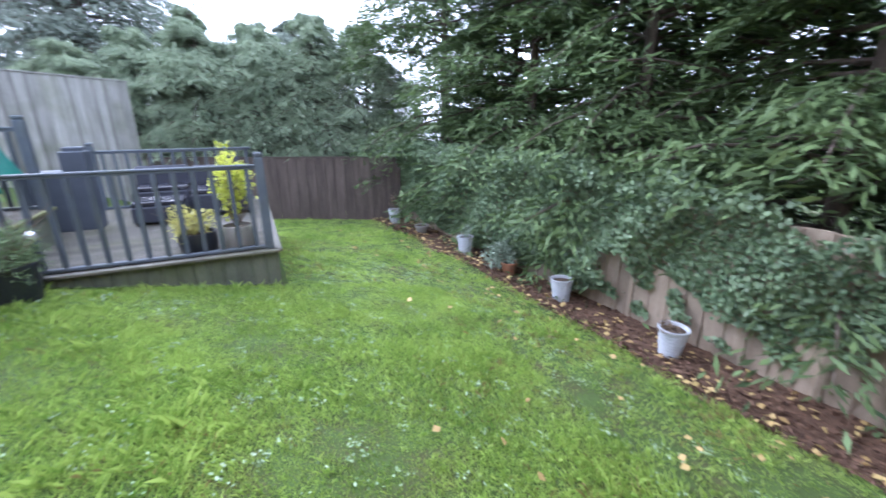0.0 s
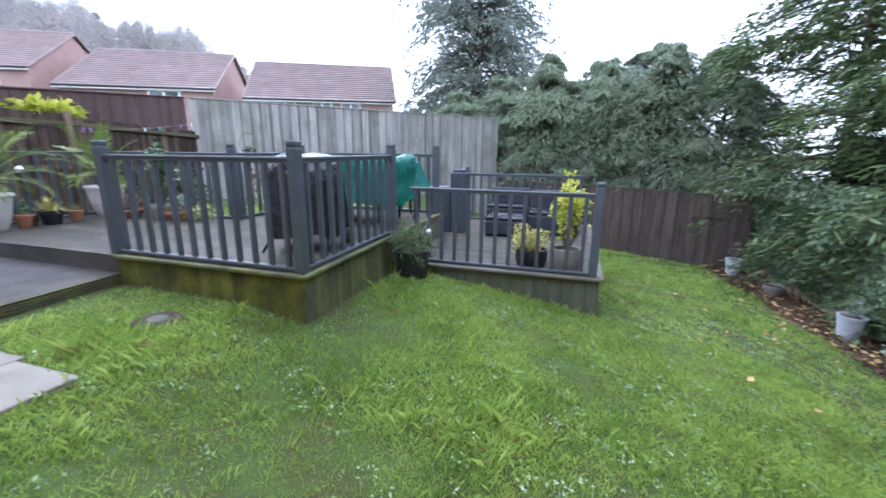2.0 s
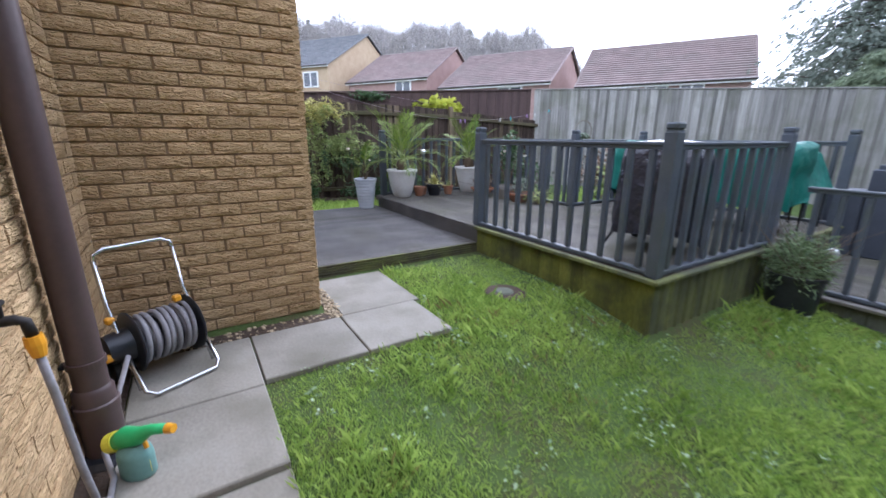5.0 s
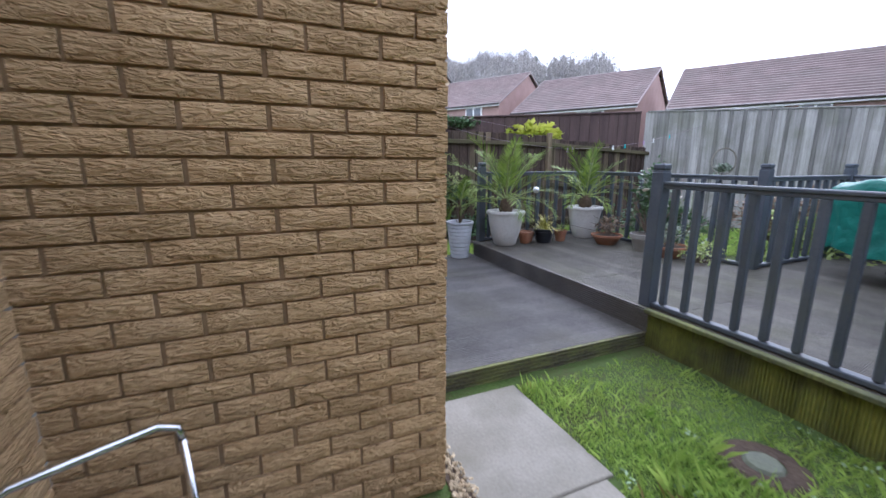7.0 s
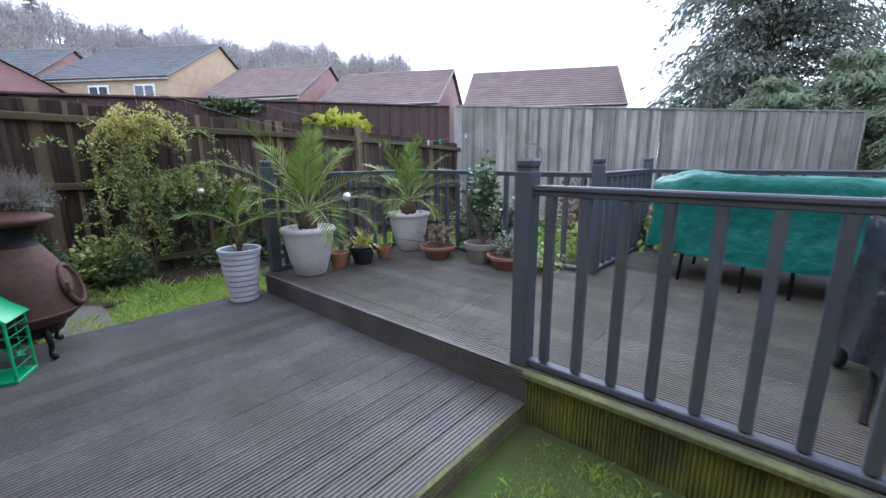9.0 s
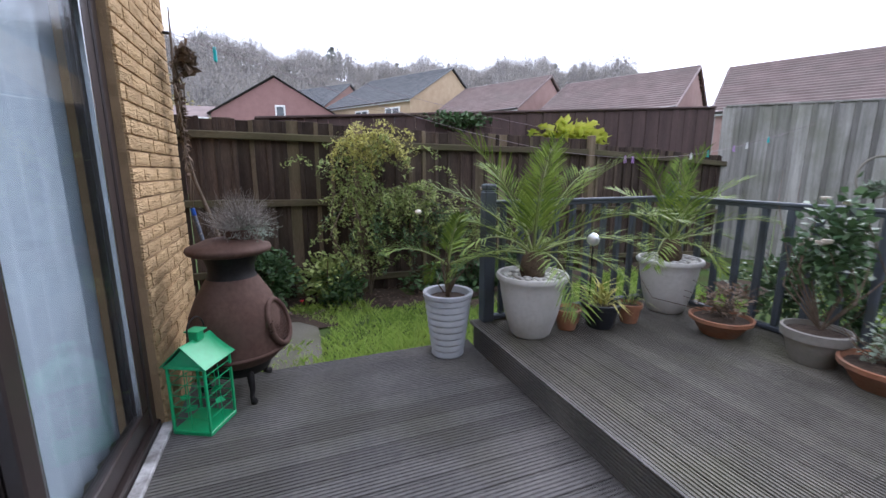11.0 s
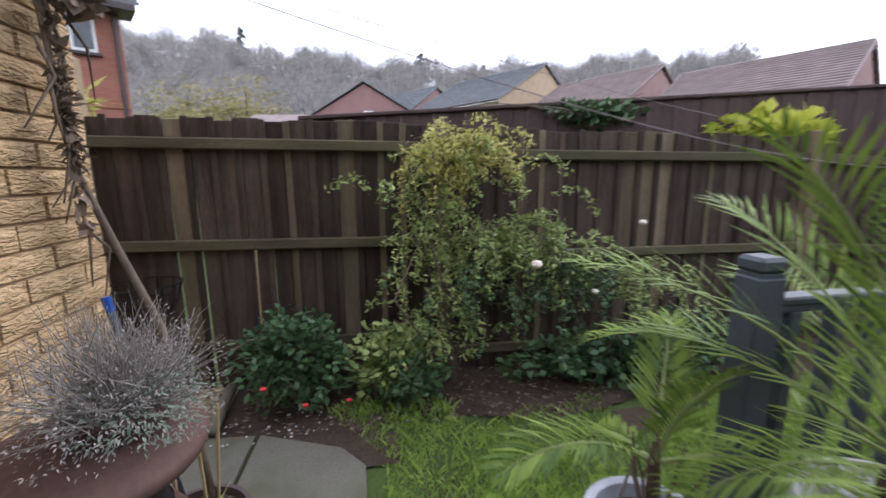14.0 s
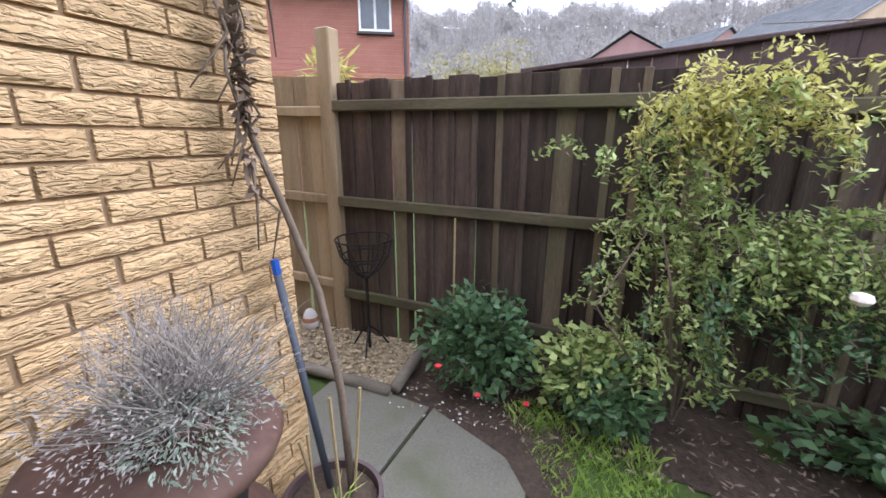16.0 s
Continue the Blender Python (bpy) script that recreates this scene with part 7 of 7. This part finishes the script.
for x, y, z, r in ((0.42, 0.45, 0.97, 0.04), (0.3, 1.25, 1.2, 0.03), (0.35, 0.9, 0.75, 0.025)):
    part("flower", Geo().lathe([(0.0, -r * 0.6), (r * 0.55, -r * 0.4), (r * 0.9, 0.05 * r), (r * 0.75, r * 0.55), (r * 0.5, r * 0.45), (r * 0.3, r * 0.7), (0, r * 0.5)], 9, (x, y, z)), M_PETAL, rose, "cream rose bloom")
gold = thing("golden_shrub", "bright yellow-green shrub above the low fence", "shrub", m=pose(-9.24, 5.28, 0.06))
leaf_part(bush_leaves((0, 0, 1.82), (0.14, 0.72, 0.28), 330, 0.19, 0.11, 0.1, 47, flat=0.2), M_BRIGHT, gold)
g = Geo()
stems(g, (0, 0, 0), [(0, RNG.normal(0, 0.3), RNG.uniform(1.6, 1.95)) for _ in range(9)], 0.012)
part("stem", g, M_DEADVINE, gold)
iv = thing("ivy_clump", "dark ivy hanging over the brown fence", "ivy", m=pose(-9.36, 3.6, 2.06))
leaf_part(bush_leaves((0.02, 0, 0), (0.12, 0.6, 0.14), 420, 0.06, 0.045, 0.1, 48), M_SHRUB, iv)
g = Geo()
stems(g, (0, 0, -0.05), [(0.05, RNG.normal(0, 0.4), RNG.normal(0.02, 0.06)) for _ in range(10)], 0.006)
part("stem", g, M_DEADVINE, iv)
# dead vine on the house corner
vn = thing("dead_vine", "withered brown vine climbing the brick corner", "vine", m=pose(-7.45, 0.87, 0))
g = Geo()
main = [(-0.06, 0.27, 0.25), (-0.12, 0.2, 0.7), (-0.14, 0.12, 1.05), (-0.1, 0.04, 1.35), (-0.02, 0.01, 1.6), (-0.02, 0.0, 1.85), (0.04, 0.02, 2.15), (-0.04, 0.01, 2.4)]
g.tube(main, [0.014, 0.014, 0.013, 0.012, 0.01, 0.009, 0.007, 0.004], 8)
for k in range(14):
    z = RNG.uniform(1.3, 2.3)
    x = RNG.normal(0.0, 0.03)
    g.tube([(x, 0.01, z), (x + RNG.normal(0, 0.05), 0.03, z - 0.1), (x + RNG.normal(0, 0.06), 0.02, z - 0.25)], [0.006, 0.005, 0.002], 5)
part("stem", g, M_DEADVINE, vn, smooth=True)
leaf_part(bush_leaves((0.0, 0.03, 1.75), (0.05, 0.03, 0.5), 170, 0.055, 0.02, 0.05, 51, flat=0.0), M_DEADLEAF, vn)
leaf_part(bush_leaves((-0.04, 0.07, 2.1), (0.12, 0.07, 0.11), 170, 0.07, 0.05, 0.1, 52), M_DEADLEAF, vn, label="curled seed heads")
# pot with canes and a blue-topped pole
CANE = [(0.0, 0.0), (0.12, 0.0), (0.14, 0.16), (0.165, 0.28), (0.178, 0.285), (0.178, 0.315), (0.162, 0.315), (0.155, 0.27)]
smooth_pot((-7.46, 1.09, 0.03), "brown plastic pot of soil and bamboo canes", CANE, M_GUTTER, 0.285, 0.155)
for k, (x, y, h, lx, ly) in enumerate(((-7.46, 1.13, 0.95, 0.02, 0.0), (-7.42, 1.05, 0.75, 0.03, 0.02), (-7.51, 1.13, 0.9, -0.05, 0.03), (-7.46, 1.05, 0.66, 0.06, -0.03))):
    t = thing("bamboo_cane", "thin pale bamboo cane standing in the pot", "cane", "bamboo canes")
    part("cane", Geo().tube([(x, y, 0.2), (x + lx, y + ly, 0.2 + h * 0.6)], 0.006, 6), M_STICK, t)
t = thing("pole", "grey metal pole with a blue cap", "pole", m=pose(-7.5, 1.06, 0.25))
part("tube", Geo().tube([(0, 0, 0), (-0.01, -0.17, 0.88)], 0.013, 8), M_GREYWOOD, t, smooth=True)
part("cap", Geo().tube([(-0.01, -0.17, 0.88), (-0.011, -0.178, 0.93)], 0.014, 8), M_BLUE, t, "blue plastic end")
strap_leaves((-7.42, 1.15, 0.31), "tuft of grass in the cane pot", 14, 0.14, M_GRASS, 0.006, 7)
t = thing("cane", "tall thin cane standing against the fence", "cane", m=pose(-8.9, 0.95, 0.03))
part("cane", Geo().tube([(0, 0, 0), (0.02, 0.02, 1.05)], 0.006, 6), M_STICK, t)
# gnome-sized ornament by the fence post
t = thing("garden_ornament", "small white and orange ornament on the gravel", "ornament", m=pose(-8.95, -0.35, 0.03))
part("body", Geo().lathe([(0.0, 0.0), (0.06, 0.0), (0.07, 0.06), (0.05, 0.13), (0.035, 0.16), (0.0, 0.18)], 16), M_WHITEPOT, t, smooth=True)
part("band", Geo().lathe([(0.066, 0.07), (0.069, 0.08), (0.06, 0.105), (0.056, 0.105)], 16), M_TERRA, t)
t = thing("grass_plume", "yellow plant tops above the fence", "plant", m=pose(-9.4, -0.35, 1.55))
leaf_part(bush_leaves((0, 0, 0.5), (0.2, 0.3, 0.25), 160, 0.16, 0.03, 0.1, 53), M_ROSE_Y, t)
part("stem", stems(Geo(), (0, 0, -1.5), [(RNG.normal(0, 0.1), RNG.normal(0, 0.15), 0.5) for _ in range(8)], 0.008), M_DEADVINE, t)

# ---- washing line ----
la, lb = Vector((-7.6, 0.86, 2.28)), Vector((-8.2, 8.75, 2.1))
wlne = thing("washing_line", "thin washing line with coloured pegs", "washing line")
pts = [la.lerp(lb, k / 30) + Vector((0, 0, -0.62 * math.sin(math.pi * k / 30))) for k in range(31)]
part("line", Geo().tube(pts, 0.0025, 5), M_LINE, wlne)
part("hook", Geo().tube([la, la + Vector((0, -0.05, 0))], 0.01, 6), M_IRON, wlne)
for f, mat in ((0.52, M_LILAC), (0.535, M_LILAC), (0.66, M_WHITE), (0.70, M_TEALPEG), (0.765, M_LILAC), (0.80, M_WHITE), (0.86, M_TEALPEG)):
    p = la.lerp(lb, f) + Vector((0, 0, -0.62 * math.sin(math.pi * f)))
    part("peg", Geo().box((0, 0.006, -0.02), (0.012, 0.007, 0.08), 0.002, pose(*p, 8, 0, 0)).box((0, -0.006, -0.02), (0.012, 0.007, 0.08), 0.002, pose(*p, -8, 0, 0)), mat, wlne)
la2, lb2 = Vector((-7.6, 0.86, 2.3)), Vector((-9.3, 5.3, 1.95))
w2 = thing("washing_line", "second thin line across the garden corner", "washing line")
part("line", Geo().tube([la2.lerp(lb2, k / 20) + Vector((0, 0, -0.05 * math.sin(math.pi * k / 20))) for k in range(21)], 0.002, 5), M_LINE, w2)
part("peg", Geo().box((0, 0, -0.03), (0.04, 0.02, 0.09), 0.006, pose(-7.66, 1.09, 2.22)), M_TEALPEG, w2, "teal plastic peg bag clip")
# wreath on the silvered fence
t = thing("wall_wreath", "pale wire wreath ornament on a garden stake", "wreath", m=pose(-6.84, 7.4, 1.36, 0, 0, 36))
part("stake", Geo().tube([(0, -0.04, -0.2), (0, -0.04, -1.4)], 0.012, 6), M_IRON, t)
part("ring", Geo().tube([(0.17 * math.cos(2 * math.pi * k / 24), -0.04, 0.22 * math.sin(2 * math.pi * k / 24)) for k in range(25)], 0.012, 6, cap=False), M_SLAB, t)
leaf_part(bush_leaves((0, -0.06, -0.12), (0.17, 0.05, 0.12), 120, 0.07, 0.04, 0.1, 55), M_SAGE, t)

# ---- red brick neighbour and far red gable ----
nb = thing("house", "red brick neighbouring house with dark gutters", "house", m=pose(-18.5, -4.5, 0, 0, 0, 33))
part("wall", Geo().box((-3.0, -4.0, 2.4), (6.0, 8.0, 7.0), 0.01), M_WALL_RED, nb)
g = Geo()
for k in range(24):
    g.box((0.006, -4.0, 2.0 + 0.15 * k), (0.006, 7.98, 0.012), 0.001)
part("mortar_course", g, M_MORTAR, nb)
part("band", Geo().box((0.02, -4.0, 3.35), (0.05, 8.0, 0.14), 0.01), M_TERRA, nb, "projecting brick band")
part("eave", Geo().box((0.15, -4.0, 5.65), (0.9, 8.6, 0.18), 0.02), M_DARKFRAME, nb)
part("roof", tiled_slope(8.8, 3.6, 2.4, 14), M_ROOF_GREY, nb, m=pose(0.55, -4.0, 5.74, 0, 0, 90))
part("downpipe", Geo().tube([(0.06, -0.12, 5.8), (0.06, -0.12, -1)], 0.045, 8), M_DARKFRAME, nb)
wd = part("window", Geo().box((0.02, -1.0, 5.05), (0.1, 0.95, 0.95), 0.01), M_WHITE, nb, "white-framed upstairs window")
for k in (-1, 1):
    part("pane", Geo().box((0.075, -1.0 + k * 0.225, 5.05), (0.02, 0.38, 0.8), 0.004), M_PANE, wd)
part("sill", Geo().box((0.06, -1.0, 4.53), (0.16, 1.1, 0.07), 0.01), M_DARKFRAME, wd)
rg = thing("house", "distant red brick house with gable and white window", "house", m=pose(-39.8, 1.2, -1.28, 0, 0, 84))
g = Geo().add([(-4.6, 0, -3), (4.6, 0, -3), (4.6, 0, 7.0), (0, 0, 9.7), (-4.6, 0, 7.0), (-4.6, 8, -3), (4.6, 8, -3), (4.6, 8, 7.0), (0, 8, 9.7), (-4.6, 8, 7.0)], [(0, 1, 2, 3, 4), (1, 6, 7, 2), (0, 4, 9, 5), (5, 9, 8, 7, 6)])
part("wall", g, M_WALL_HAZED, rg)
for s in (-1, 1):
    part("roof", Geo().add([(s * 4.9, -0.25, 6.9), (s * 4.9, 8.2, 6.9), (0, 8.2, 9.85), (0, -0.25, 9.85)], [(0, 1, 2, 3) if s > 0 else (3, 2, 1, 0)]), M_ROOF_GREY, rg)
wd = part("window", Geo().box((0.3, -0.03, 7.2), (0.75, 0.1, 1.0), 0.02), M_WHITE, rg)
part("pane", Geo().box((0.3, -0.09, 7.2), (0.5, 0.03, 0.75), 0.01), M_PANE, wd)
part("side_roof", Geo().add([(-9.4, -0.4, 6.6), (-4.7, -0.4, 6.6), (-4.7, 2.4, 7.75), (-9.4, 2.4, 7.75)], [(0, 1, 2, 3)]), M_ROOF_BROWN, rg, "lower brown-tiled roof beside the gable")
part("side_wall", Geo().box((-7.05, 0.6, 1.8), (4.6, 1.6, 9.5), 0.02), M_WALL_HAZED, rg)
part("fascia", Geo().box((-7.05, -0.42, 6.5), (4.7, 0.05, 0.2), 0.01), M_WHITE, rg)

for ob in bpy.data.objects:
    if ob.name.split(".")[0] in ("stem", "branchwork", "mortar_course", "wire_side"):
        ob["kind"] = "stuff"

# ---- bricks ----
lay_bricks(wall_wing_side, pose(-3.60, 0.806, 0.0, 0, 0, -90), 1.2, -0.075, 3.5, lambda x, z: z < 2.7, 1)
lay_bricks(wall_main, pose(-3.585, -0.40, 0.0), 4.55, -0.3, 3.3, lambda x, z: x < 2.2 and z < 2.6, 2)
lay_bricks(wall_north, pose(-7.66, 0.80, 0.018), DOOR_L + 7.66, 0.0, 3.5, lambda x, z: True, 3, phase=1)
lay_bricks(wall_north, pose(-4.75, 0.80, 0.018), 1.165, 0.0, 3.5, lambda x, z: False, 4)
lay_bricks(wall_west, pose(-7.655, -1.0, 0.018, 0, 0, 90), 1.8, 0.0, 3.5, lambda x, z: False, 5)
